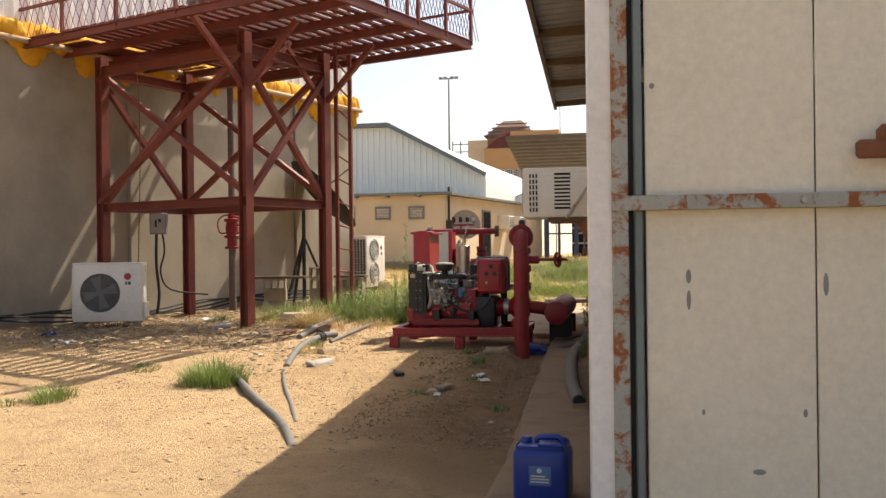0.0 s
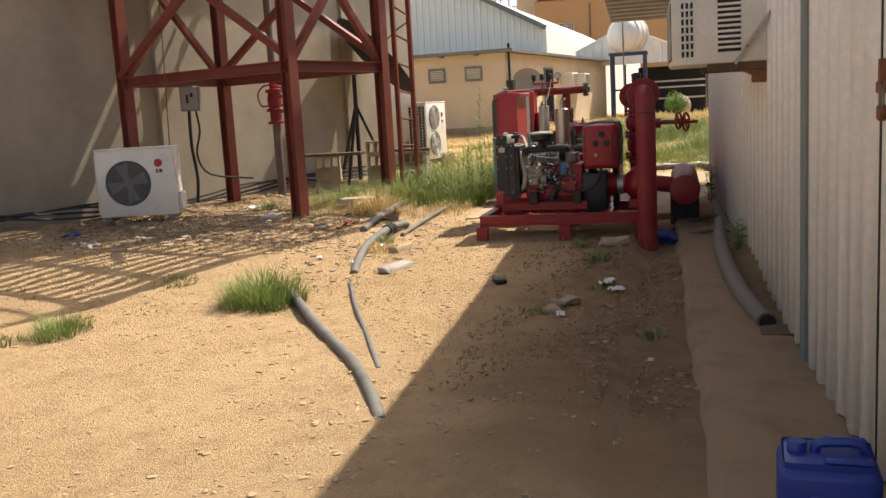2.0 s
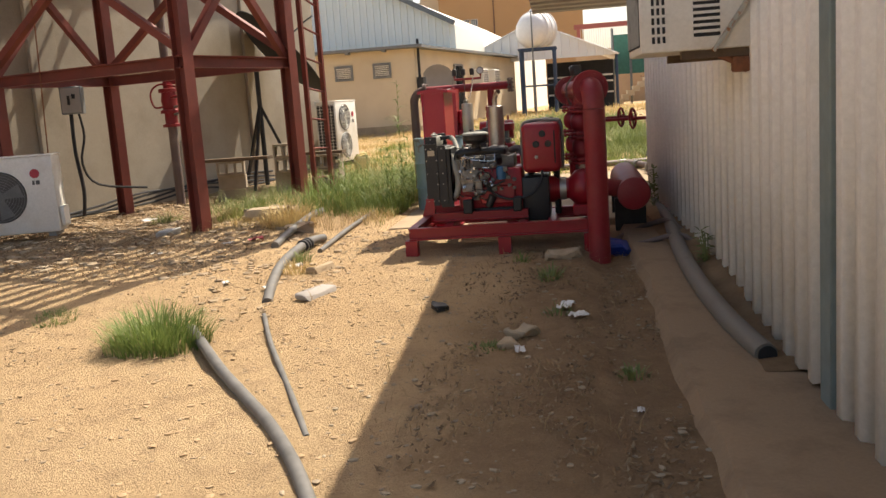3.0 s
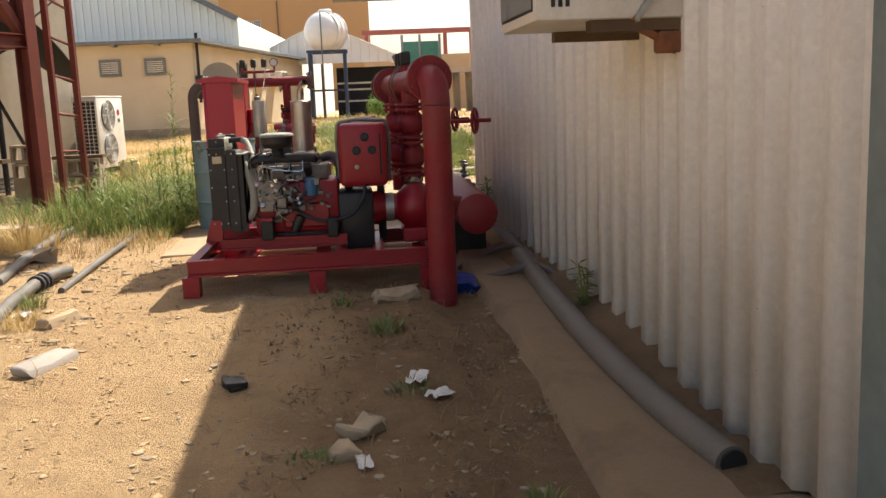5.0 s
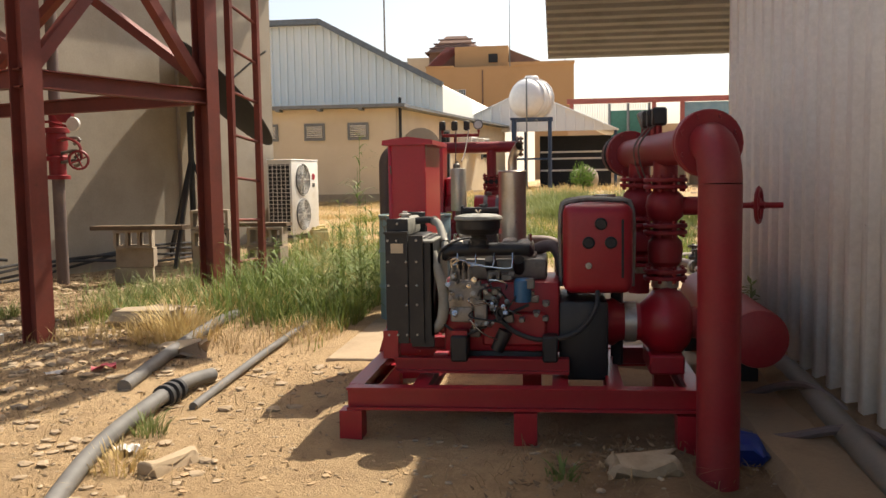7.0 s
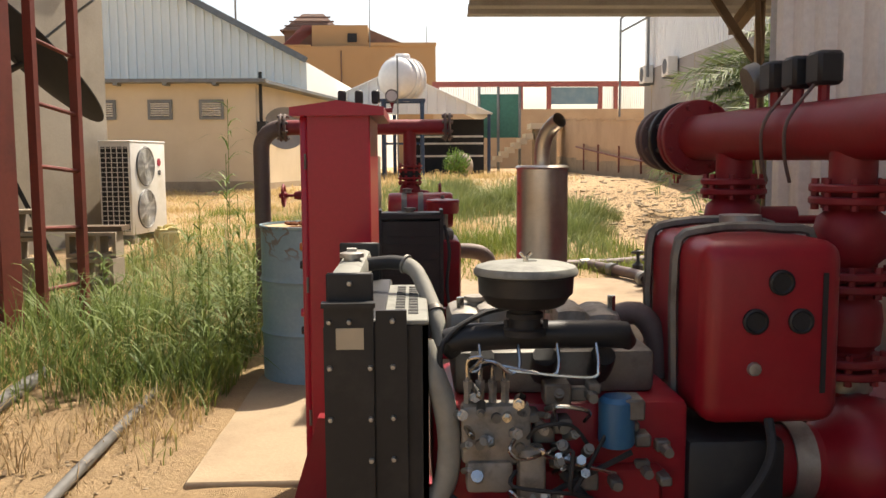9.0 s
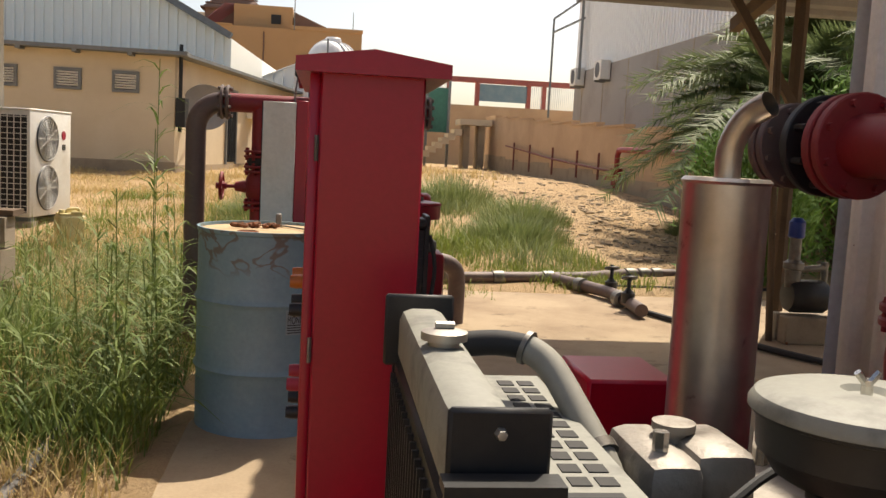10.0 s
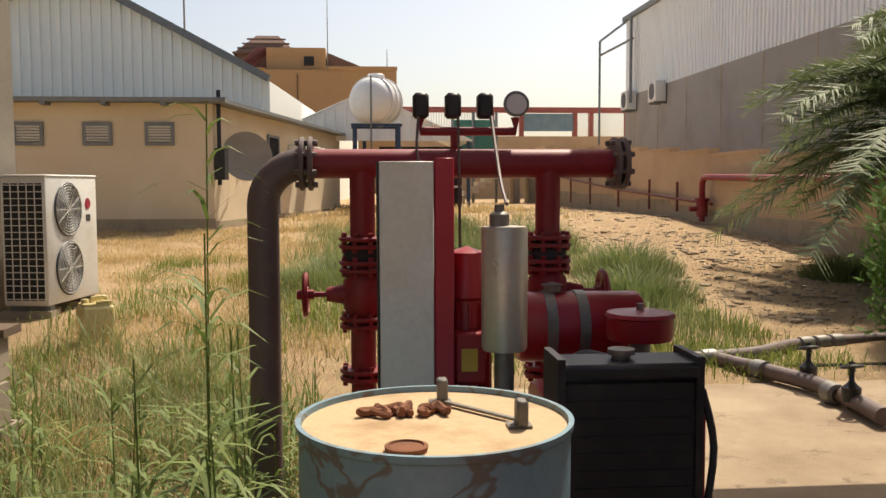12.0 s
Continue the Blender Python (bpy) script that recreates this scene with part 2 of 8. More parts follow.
M_STONE = worn("limestone_rubble", (0.42, 0.32, 0.21), (0.29, 0.21, 0.13), 0.95, 0.0, 8.0, relief=0.5)
M_TENT = plain("black_tent_cloth", (0.02, 0.021, 0.024), 0.9)
M_BLUEPOST = plain("dark_blue_paint", (0.03, 0.06, 0.12), 0.5)
M_REDWALL = plain("faded_red_coping", (0.42, 0.13, 0.11), 0.8)
M_TANKW = plain("white_fibreglass", (0.78, 0.77, 0.76), 0.4, 0.0, 0.5, 0.1)
M_GREEN = leafy("green_grass", (0.13, 0.19, 0.035), (0.30, 0.33, 0.075))
M_DRY = leafy("dry_grass", (0.46, 0.33, 0.13), (0.64, 0.50, 0.25))
M_REED = leafy("reed_green", (0.09, 0.15, 0.035), (0.26, 0.32, 0.10))
M_SAGE = leafy("sage_green", (0.13, 0.18, 0.06), (0.30, 0.33, 0.13))
M_BUSH = leafy("oleander_green", (0.07, 0.15, 0.02), (0.20, 0.34, 0.07))
M_PALM = leafy("palm_green", (0.08, 0.125, 0.045), (0.24, 0.28, 0.12))
M_LITTER = leafy("straw_litter", (0.25, 0.16, 0.07), (0.42, 0.31, 0.17))
M_WHITEBIT = plain("white_litter", (0.7, 0.68, 0.64), 0.7)

# ---- shape helpers ----
def box(bm, lo, hi, m=None, bev=0.0, seg=1):
    lo, hi = Vector(lo), Vector(hi)
    c, s = (lo + hi) / 2, hi - lo
    r = bmesh.ops.create_cube(bm, size=1.0, matrix=(m or Matrix()) @ Matrix.Translation(c) @ Matrix.Diagonal((*s, 1)))
    if bev:
        es = list({e for v in r["verts"] for e in v.link_edges})
        bmesh.ops.bevel(bm, geom=es, offset=bev, segments=seg, profile=0.5, affect="EDGES")


def rod(bm, a, b, r, r2=None, seg=12):
    a, b = Vector(a), Vector(b)
    d = b - a
    m = Matrix.Translation((a + b) / 2) @ d.to_track_quat("Z", "Y").to_matrix().to_4x4()
    bmesh.ops.create_cone(bm, cap_ends=True, segments=seg, radius1=r, radius2=r if r2 is None else r2, depth=d.length, matrix=m)


def beam(bm, a, b, w, h=None, up=(0, 0, 1)):
    """A square bar from a to b."""
    a, b = Vector(a), Vector(b)
    d = (b - a).normalized()
    side = d.cross(Vector(up))
    if side.length < 1e-3:
        side = d.cross(Vector((0.33, 0.944, 0)))
    side.normalize()
    u = side.cross(d)
    h = h or w
    vs = []
    for p in (a, b):
        for i, j in ((-1, -1), (1, -1), (1, 1), (-1, 1)):
            vs.append(bm.verts.new(p + side * (i * w / 2) + u * (j * h / 2)))
    for f in ((0, 1, 2, 3), (7, 6, 5, 4), (0, 4, 5, 1), (1, 5, 6, 2), (2, 6, 7, 3), (3, 7, 4, 0)):
        bm.faces.new([vs[k] for k in f])


def channel(bm, a, b, w, h, t=0.012):
    """A steel I-beam from a to b: two flanges and a web."""
    a, b = Vector(a), Vector(b)
    d = (b - a).normalized()
    u = Vector((0, 0, 1)) if abs(d.z) < 0.9 else Vector((0.33, 0.944, 0))
    off = u * (h / 2 - t / 2)
    beam(bm, a + off, b + off, w, t, u)
    beam(bm, a - off, b - off, w, t, u)
    beam(bm, a, b, t, h - 2 * t, u)


def tube(bm, pts, r, seg=8, smooth_steps=0, cap=True):
    pts = [Vector(p) for p in pts]
    if smooth_steps:
        out = []
        for i in range(len(pts) - 1):
            p0, p1, p2, p3 = pts[max(i - 1, 0)], pts[i], pts[i + 1], pts[min(i + 2, len(pts) - 1)]
            for k in range(smooth_steps):
                t = k / smooth_steps
                out.append(0.5 * ((2 * p1) + (p2 - p0) * t + (2 * p0 - 5 * p1 + 4 * p2 - p3) * t * t + (3 * p1 - p0 - 3 * p2 + p3) * t ** 3))
        pts = out + [pts[-1]]
    rings = []
    prev = None
    for i, p in enumerate(pts):
        d = (pts[min(i + 1, len(pts) - 1)] - pts[max(i - 1, 0)]).normalized()
        if prev is None:
            prev = d.orthogonal().normalized()
        n = (prev - d * prev.dot(d)).normalized()
        prev = n
        b = d.cross(n)
        rr = r(i / (len(pts) - 1)) if callable(r) else r
        rings.append([bm.verts.new(p + (n * math.cos(q) + b * math.sin(q)) * rr) for q in [2 * math.pi * k / seg for k in range(seg)]])
    for a, c in zip(rings, rings[1:]):
        for k in range(seg):
            bm.faces.new((a[k], a[(k + 1) % seg], c[(k + 1) % seg], c[k]))
    if cap:
        bm.faces.new(rings[0][::-1])
        bm.faces.new(rings[-1])


def lathe(bm, profile, m=None, seg=28):
    """profile: (radius, height) pairs, turned about z."""
    m = m or Matrix()
    rings = []
    for r, z in profile:
        if r < 1e-5:
            rings.append([bm.verts.new(m @ Vector((0, 0, z)))])
        else:
            rings.append([bm.verts.new(m @ Vector((r * math.cos(2 * math.pi * k / seg), r * math.sin(2 * math.pi * k / seg), z))) for k in range(seg)])
    for a, b in zip(rings, rings[1:]):
        for k in range(seg):
            q = [a[k % len(a)], a[(k + 1) % len(a)], b[(k + 1) % len(b)], b[k % len(b)]]
            q = [v for i, v in enumerate(q) if v not in q[:i]]
            if len(q) > 2:
                bm.faces.new(q)


def along(a, b):
    """A pose at a whose z axis points to b."""
    a, b = Vector(a), Vector(b)
    return Matrix.Translation(a) @ (b - a).to_track_quat("Z", "Y").to_matrix().to_4x4()


def mesh_from(name, bm, mat, smooth=True):
    me = bpy.data.meshes.new(name)
    bmesh.ops.recalc_face_normals(bm, faces=bm.faces)
    bm.to_mesh(me)
    bm.free()
    me.materials.append(mat)
    if smooth and len(me.polygons):
        me.polygons.foreach_set("use_smooth", [True] * len(me.polygons))
        me.set_sharp_from_angle(angle=radians(38))
    return me


def part(name, bm, mat, parent, label=""):
    ob = new(name, mesh_from(name, bm, mat))
    ob.parent = parent
    return tagged(ob, label=label)


def thing(name, m, label, category, group=""):
    ob = new(name)
    ob.matrix_world = m
    ob.empty_display_size = 0.1
    return tagged(ob, label, category, group)


def single(name, bm, mat, label, category, group="", kind=""):
    return tagged(new(name, mesh_from(name, bm, mat)), label, category, group, kind)


def structure(name, bm, mat, label="", category=""):
    return tagged(new(name, mesh_from(name, bm, mat)), label, category, kind="structure")


def B():
    return bmesh.new()


def boxes(*items):
    bm = B()
    for it in items:
        box(bm, *it)
    return bm


def lettering(text, size, m, mat, parent, name="lettering", depth=0.0008):
    """Flat raised letters; m puts the text's x and y axes in place."""
    cu = bpy.data.curves.new(name, "FONT")
    cu.body, cu.size, cu.extrude = text, size, depth
    tmp = bpy.data.objects.new(name, cu)
    scene.collection.objects.link(tmp)
    bpy.context.view_layer.update()
    me = bpy.data.meshes.new_from_object(tmp.evaluated_get(bpy.context.evaluated_depsgraph_get()))
    bpy.data.objects.remove(tmp)
    me.materials.clear()
    me.materials.append(mat)
    me.transform(m)
    ob = new(name, me)
    ob.parent = parent
    return ob


rng = random.Random(7)

# ---- ground ----
GY = [-200, 0, 5, 7.5, 9.5, 12, 14, 17.3, 20, 24, 29, 45, 90, 900]
GZ = [-0.08, -0.08, -0.06, 0.0, 0.12, 0.15, 0.15, 0.17, 0.30, 0.46, 0.64, 0.8, 1.0, 1.0]


def ground_z(x, y):
    return float(np.interp(y, GY, GZ))


def bumpy_z(x, y):
    z = ground_z(x, y)
    near = 1.0 if -12 < x < 8 and -4 < y < 45 else 0.0
    on_slab = -3.05 < x < 2.2 and 11.8 < y < 17.2
    by_shed = x > -1.15 and y < 13.5
    k = 0.25 if on_slab or by_shed else 1.0
    n = noise.noise(Vector((x * 0.9, y * 0.9, 0))) * 0.035 + noise.noise(Vector((x * 3.1, y * 3.1, 5))) * 0.018 + noise.noise(Vector((x * 8, y * 8, 9))) * 0.007
    mound = 0.22 * math.exp(-((x - 1.5) ** 2 / 6 + (y - 31) ** 2 / 18)) + 0.10 * math.exp(-((x + 4.6) ** 2 / 1.2 + (y - 13.0) ** 2 / 2.0))
    low = -0.05 if on_slab or by_shed else 0.0
    return z + near * (k * n + mound) + low


def ground():
    xs = np.unique(np.concatenate([[-600, -200, -80, -40, -25], np.arange(-16, 10.01, 0.13), [14, 20, 30, 60, 200, 600]]))
    ys = np.unique(np.concatenate([[-300, -60, -20, -8], np.arange(-4, 20, 0.13), np.arange(20, 46, 0.5), [50, 60, 80, 120, 200, 400, 900]]))
    verts = [(x, y, bumpy_z(x, y)) for y in ys for x in xs]
    nx = len(xs)
    faces = [(j * nx + i, j * nx + i + 1, (j + 1) * nx + i + 1, (j + 1) * nx + i) for j in range(len(ys) - 1) for i in range(nx - 1)]
    me = bpy.data.meshes.new("ground")
    me.from_pydata(verts, [], faces)
    me.polygons.foreach_set("use_smooth", [True] * len(me.polygons))
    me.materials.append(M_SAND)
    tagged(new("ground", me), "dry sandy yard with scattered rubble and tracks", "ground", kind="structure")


ground()

# concrete slab under the pumps, and the strip along the shed
bm = B()
box(bm, (-3.12, 11.75, 0.0), (2.2, 17.25, 0.165), bev=0.012)
structure("pavement_pump_slab", bm, M_CONCRETE, "dusty concrete slab under the fire pumps", "slab")
bm = B()
for i in range(40):
    y0 = 1.0 + i * 0.3
    x0, x1 = (-0.67 - 0.028 * (y - 6) + 0.010 * math.sin(y * 2.3) + 0.012 * math.sin(y * 9.1) for y in (y0, y0 + 0.3))
    z0, z1 = (ground_z(0, y) + 0.016 for y in (y0, y0 + 0.3))
    v = [bm.verts.new(p) for p in ((x0 - 0.05, y0, z0 - 0.08), (x0, y0, z0), (0.3, y0, z0), (x1 - 0.05, y0 + 0.3, z1 - 0.08), (x1, y0 + 0.3, z1), (0.3, y0 + 0.3, z1))]
    bm.faces.new((v[1], v[2], v[5], v[4]))
    bm.faces.new((v[0], v[1], v[4], v[3]))
structure("pavement_shed_strip", bm, M_STRIP, "sand-covered concrete strip along the shed wall", "pavement")


# ---- the shed ----
SHED_A, SHED_DIR = Vector((0.0, 3.22, 0)), Vector((-0.041, 1.0, 0)).normalized()
SHED_M = Matrix.Translation(SHED_A) @ Matrix.Rotation(math.atan2(0.041, 1.0), 4, "Z")   # local y runs along the wall, x into the shed


def corrugated(bm, y0, y1, z0, z1, pitch=0.215, depth=0.042, m=None, ragged=0.0, nz=1, plane_x=0.0, flat=0.45):
    """Trapezoidal steel sheet in the local yz plane with thickness."""
    pr = []
    y = y0
    while y < y1 - 1e-6:
        for f, d in ((0.0, 0.0), (flat, 0.0), (flat + 0.12, 1.0), (0.88, 1.0)):
            yy = y + f * pitch
            if yy < y1:
                pr.append((yy, d))
        y += pitch
    pr.append((y1, 0.0))
    grid = []
    for yy, d in pr:
        base = z0 + (rng.uniform(-ragged, ragged) if ragged else 0)
        col = []
        for k in range(nz + 1):
            z = base + (z1 - base) * k / nz
            col.append(bm.verts.new((m or Matrix()) @ Vector((plane_x - d * depth, yy, z))))
        grid.append(col)
    for a, b in zip(grid, grid[1:]):
        for k in range(nz):
            bm.faces.new((a[k], b[k], b[k + 1], a[k + 1]))


def shed():
    H = 3.3
    TOP = H + 0.3
    # wall sheets: door side and long side, with the jamb post between them
    for name, y0, y1, z0 in (("wall_shed_near_sheet", 0.03, 3.49, -0.02), ("wall_shed_far_sheet", 3.64, 9.85, 0.02)):
        bm = B()
        corrugated(bm, y0, y1, z0, TOP, m=SHED_M, ragged=0.015, nz=2)
        w = structure(name, bm, M_SHEET, "white trapezoidal steel sheet wall of the shed", "wall")
        sol = w.modifiers.new("thickness", "SOLIDIFY")
        sol.thickness, sol.offset = 0.004, 1
    bm = B()
    box(bm, (0.045, 0.6, 0.0), (0.12, 9.85, TOP), SHED_M)
    box(bm, (0.045, 9.85, 0.0), (3.6, 9.95, TOP), SHED_M)
    box(bm, (3.6, -6.0, 0.0), (3.7, 9.95, TOP), SHED_M)
    structure("wall_shed_core", bm, M_ROOF, "dark inner lining of the shed", "wall")
    # white far end face
    bm = B()
    corrugated(bm, 0.0, 3.6, 0.02, TOP, m=SHED_M @ Matrix.Translation((-0.02, 9.96, 0)) @ Matrix.Rotation(radians(-90), 4, "Z"), plane_x=-0.02)
    structure("wall_shed_end", bm, M_SHEET, "white sheet end wall of the shed", "wall")
    bm = B()
    box(bm, (-0.050, 3.495, -0.02), (0.03, 3.635, TOP), SHED_M, 0.006)
    structure("trim_jamb_post", bm, M_JAMB, "grey-green painted steel jamb post", "post")
    bm = B()
    box(bm, (-0.0455, 2.10, 0.0), (0.03, 2.118, TOP), SHED_M)
    structure("trim_door_gap", bm, M_DARK, "dark gap between the door sheets", "trim")
    bm = B()
    box(bm, (-0.036, -0.03, -0.02), (0.048, 0.028, TOP), SHED_M, 0.003)
    structure("trim_shed_corner", bm, M_SHEET, "white corner flashing at the shed door", "trim")
    # roof with eave
    bm = B()
    for i in range(56):
        y = 0.2 + i * 0.215
        a = SHED_M @ Vector((-0.60, y, H + 0.40))
        b = SHED_M @ Vector((3.75, y, H + 0.75))
        beam(bm, a, b, 0.10, 0.03)
        beam(bm, a + Vector((0, 0.107, -0.02)), b + Vector((0, 0.107, -0.02)), 0.14, 0.008)
    structure("roof_shed", bm, M_ROOF, "old corrugated roof sheets of the shed", "roof")
    bm = B()
    for y in (0.3, 1.9, 3.5, 5.1, 6.7, 8.3, 9.8, 11.6):
        beam(bm, SHED_M @ Vector((-0.58, y, H + 0.31)), SHED_M @ Vector((0.1, y, H + 0.34)), 0.06, 0.09)
    beam(bm, SHED_M @ Vector((-0.58, 0.2, H + 0.34)), SHED_M @ Vector((-0.58, 12.1, H + 0.34)), 0.05, 0.10)
    structure("trim_eave_timber", bm, M_WOOD, "dark eave timbers under the shed roof", "eave")


shed()


def soil_bank():
    """Earth heaped against the foot of the shed wall."""
    verts, faces = [], []
    ys = np.arange(7.2, 13.0, 0.12)
    for y in ys:
        w = 0.30 + 0.10 * noise.noise(Vector((3, y * 0.9, 0)))
        for k in range(6):
            f = k / 5
            x = -0.15 - 0.041 * (y - 6.85) + 0.02 - w * f
            top = (0.10 + 0.05 * noise.noise(Vector((0, y * 1.3, 2)))) * (1 - f) ** 1.5 * min(1.0, (y - 7.1) / 1.5)
            verts.append((x, y, ground_z(x, y) + 0.016 + top - 0.03 * (f > 0.95) + 0.012 * noise.noise(Vector((x * 9, y * 9, 1)))))
    for j in range(len(ys) - 1):
        for k in range(5):
            a = j * 6 + k
            faces.append((a, a + 6, a + 7, a + 1))
    me = bpy.data.meshes.new("ground_soil_bank")
    me.from_pydata(verts, [], faces)
    me.polygons.foreach_set("use_smooth", [True] * len(me.polygons))
    me.materials.append(M_SAND)
    tagged(new("ground_soil_bank", me), "earth heaped along the foot of the shed wall", "soil", kind="structure")


soil_bank()
# screws of the shed sheets
bm0 = B()
lathe(bm0, [(0.0, 0.009), (0.004, 0.008), (0.005, 0.003), (0.008, 0.002), (0.008, 0.0)], seg=8)
me_screw = mesh_from("screw", bm0, M_RUST)
wall_far = bpy.data.objects["wall_shed_far_sheet"]
for z in (0.34, 0.55, 1.05, 1.52, 2.2, 2.9):
    for k in range(8):
        s = new("screw", me_screw)
        s.matrix_world = SHED_M @ Matrix.Translation((-0.037, 3.64 + 0.15 + k * 0.86 + 0.43 * (int(z * 10) % 2), z)) @ Matrix.Rotation(radians(-90), 4, "Y")
        s.parent = wall_far

# ---- left building with the tower ----
U, V = Vector((0.33, 0.944, 0)).normalized(), Vector((-0.944, 0.33, 0)).normalized()
CORNER = Vector((-6.24, 20.5, 0))
WALL_M = Matrix.Translation(CORNER) @ Matrix.Rotation(math.atan2(U.y, U.x) - math.pi / 2, 4, "Z")   # local y along the wall, x outwards


def left_building():
    H = 4.6
    bm = B()
    box(bm, (-9, -22, -0.3), (0, 0, H), WALL_M, 0.02)
    structure("wall_left_building", bm, M_PLASTER, "grey cement-rendered wall of the building", "wall")
    bm = B()
    for y in (-6.6, -2.2, -11.5):
        box(bm, (0, y, -0.2), (0.07, y + 0.45, H), WALL_M, 0.01)
    structure("wall_left_pilasters", bm, M_PLASTER, "cement-rendered pilasters", "pilaster")
    bm = B()
    corrugated(bm, -22, 0.05, H + 0.02, H + 2.6, 0.25, 0.04, WALL_M @ Matrix.Rotation(math.pi, 4, "Z") @ Matrix.Translation((0, 22, 0)), plane_x=0.02)
    structure("wall_left_upper_sheet", bm, M_SHEET, "pale sheet cladding above the rendered wall", "wall")
    # ragged sprayed foam along the joint
    bm = B()
    y = -22.0
    while y < 0.1:
        w = rng.uniform(0.10, 0.28)
        drop = rng.uniform(0.05, 0.42) if rng.random() < 0.8 else 0.0
        m = WALL_M @ Matrix.Translation((0.03, y, H + 0.12 - drop / 2)) @ Matrix.Diagonal((0.07 + rng.random() * 0.05, w, 0.16 + drop / 2, 1))
        bmesh.ops.create_icosphere(bm, subdivisions=2, radius=1.0, matrix=m)
        y += w * 0.8
    for v in bm.verts:
        v.co += noise.noise_vector(v.co * 6) * 0.05
    structure("trim_yellow_foam", bm, M_FOAM, "ragged sprayed yellow insulation foam", "foam")
    bm = B()
    rod(bm, WALL_M @ Vector((0.18, -13, H - 0.05)), WALL_M @ Vector((0.18, 0.05, H - 0.05)), 0.05)
    structure("trim_wall_pipe", bm, M_BWALL, "pale pipe running under the cladding", "pipe")


left_building()


def annex():
    y0 = 29.1
    t = Vector((2.1, 11.4, 0))
    L = t.length
    m = Matrix.Translation((-5.79, y0, 0)) @ Matrix.Rotation(math.atan2(t.y, t.x) - math.pi / 2, 4, "Z")
    bm = B()
    box(bm, (-16, 0.0, 0.3), (-5.79, 9.0, 3.05), Matrix.Translation((0, y0, 0)))
    box(bm, (-3.0, 0.01, 0.3), (0, L, 3.03), m)
    structure("wall_annex", bm, M_ANNEX, "cream-rendered low annex building", "wall")
    bm = B()
    box(bm, (-16, -0.03, 0.3), (-5.76, 0.0, 0.86), Matrix.Translation((0, y0, 0)))
    box(bm, (0.0, 0.0, 0.3), (0.03, L, 0.80), m)
    structure("baseboard_annex", bm, M_PLINTH, "damp-stained plinth of the annex", "plinth")
    bm = B()
    box(bm, (-16, -0.35, 3.05), (-5.5, 9.0, 3.13), Matrix.Translation((0, y0, 0)))
    box(bm, (-3.0, -0.2, 3.04), (0.3, L + 0.2, 3.11), m)
    structure("roof_annex", bm, M_TRIM, "thin grey roof edge of the annex", "roof")
    for i in range(8):
        bm = boxes(((-0.05, -0.06, -0.06), (0.05, 0.25, 0.0)))
        s = single("roof_outlet", bm, M_TRIM, "small dark roof outlet under the annex eave", "outlet", "roof outlets")
        s.matrix_world = Matrix.Translation((-14.2 + i * 1.08, y0 - 0.28, 3.05))
    # louvred vents
    for x in (-9.17, -7.92, -6.775):
        v = thing("window_louvre", Matrix.Translation((x, y0, 2.47)), "small louvred vent window in the cream wall", "window", "louvre windows")
        tagged(v, kind="structure")
        bm = boxes(((-0.27, -0.05, -0.22), (-0.21, 0.01, 0.22)), ((0.21, -0.05, -0.22), (0.27, 0.01, 0.22)), ((-0.21, -0.05, 0.16), (0.21, 0.01, 0.22)), ((-0.21, -0.05, -0.22), (0.21, 0.01, -0.16)))
        part("window_frame", bm, M_TRIM, v)
        part("backing", boxes(((-0.21, -0.006, -0.16), (0.21, -0.003, 0.16))), M_DARK, v)
        for k in range(6):
            bm = B()
            box(bm, (-0.21, -0.03, -0.004), (0.21, 0.03, 0.004), Matrix.Translation((0, -0.03, -0.13 + k * 0.052)) @ Matrix.Rotation(radians(-30), 4, "X"))
            part("slat", bm, M_HALLW, v)
    # openings and things on the side wall
    for y, w, z0, z1 in ((1.5, 0.5, 1.75, 2.5), (3.6, 0.8, 0.85, 2.6), (8.2, 0.7, 1.9, 2.5)):
        d = thing("window_side", m @ Matrix.Translation((0, y, z0)), "dark barred opening in the annex side wall", "window")
        tagged(d, kind="structure")
        part("pane", boxes(((0.0, 0, 0), (0.02, w, z1 - z0))), M_GLASS, d)
        bm = B()
        for k in range(6):
            rod(bm, (0.035, w * (k + 0.5) / 6, 0), (0.035, w * (k + 0.5) / 6, z1 - z0), 0.012, seg=6)
        part("bars", bm, M_DARK, d)
        bm = boxes(((0, -0.06, -0.06), (0.05, 0, z1 - z0 + 0.06)), ((0, w, -0.06), (0.05, w + 0.06, z1 - z0 + 0.06)), ((0, 0, z1 - z0), (0.05, w, z1 - z0 + 0.06)))
        part("window_frame", bm, M_TRIM, d)
    for y in (5.4, 6.9):
        a = thing("window_air_conditioner", m @ Matrix.Translation((0, y, 2.0)), "boxy window air conditioner in the annex wall", "air conditioner", "annex air conditioners")
        part("case", boxes(((0, 0, 0), (0.45, 0.7, 0.5), None, 0.02)), M_ACW, a)
        bm = B()
        for k in range(7):
            box(bm, (0.452, 0.06, 0.06 + k * 0.06), (0.458, 0.64, 0.085 + k * 0.06))
        part("grille", bm, M_GRILLE, a)
    dish = thing("satellite_dish", m @ Matrix.Translation((0.35, 0.9, 2.05)) @ Matrix.Rotation(radians(-62), 4, "Z"), "round grey satellite dish on the annex wall", "dish")
    bm = B()
    lathe(bm, [(0.0, 0.0), (0.2, 0.02), (0.38, 0.07), (0.5, 0.13), (0.505, 0.12), (0.38, 0.055), (0.2, 0.005), (0.0, -0.012)], Matrix.Rotation(radians(78), 4, "Y"))
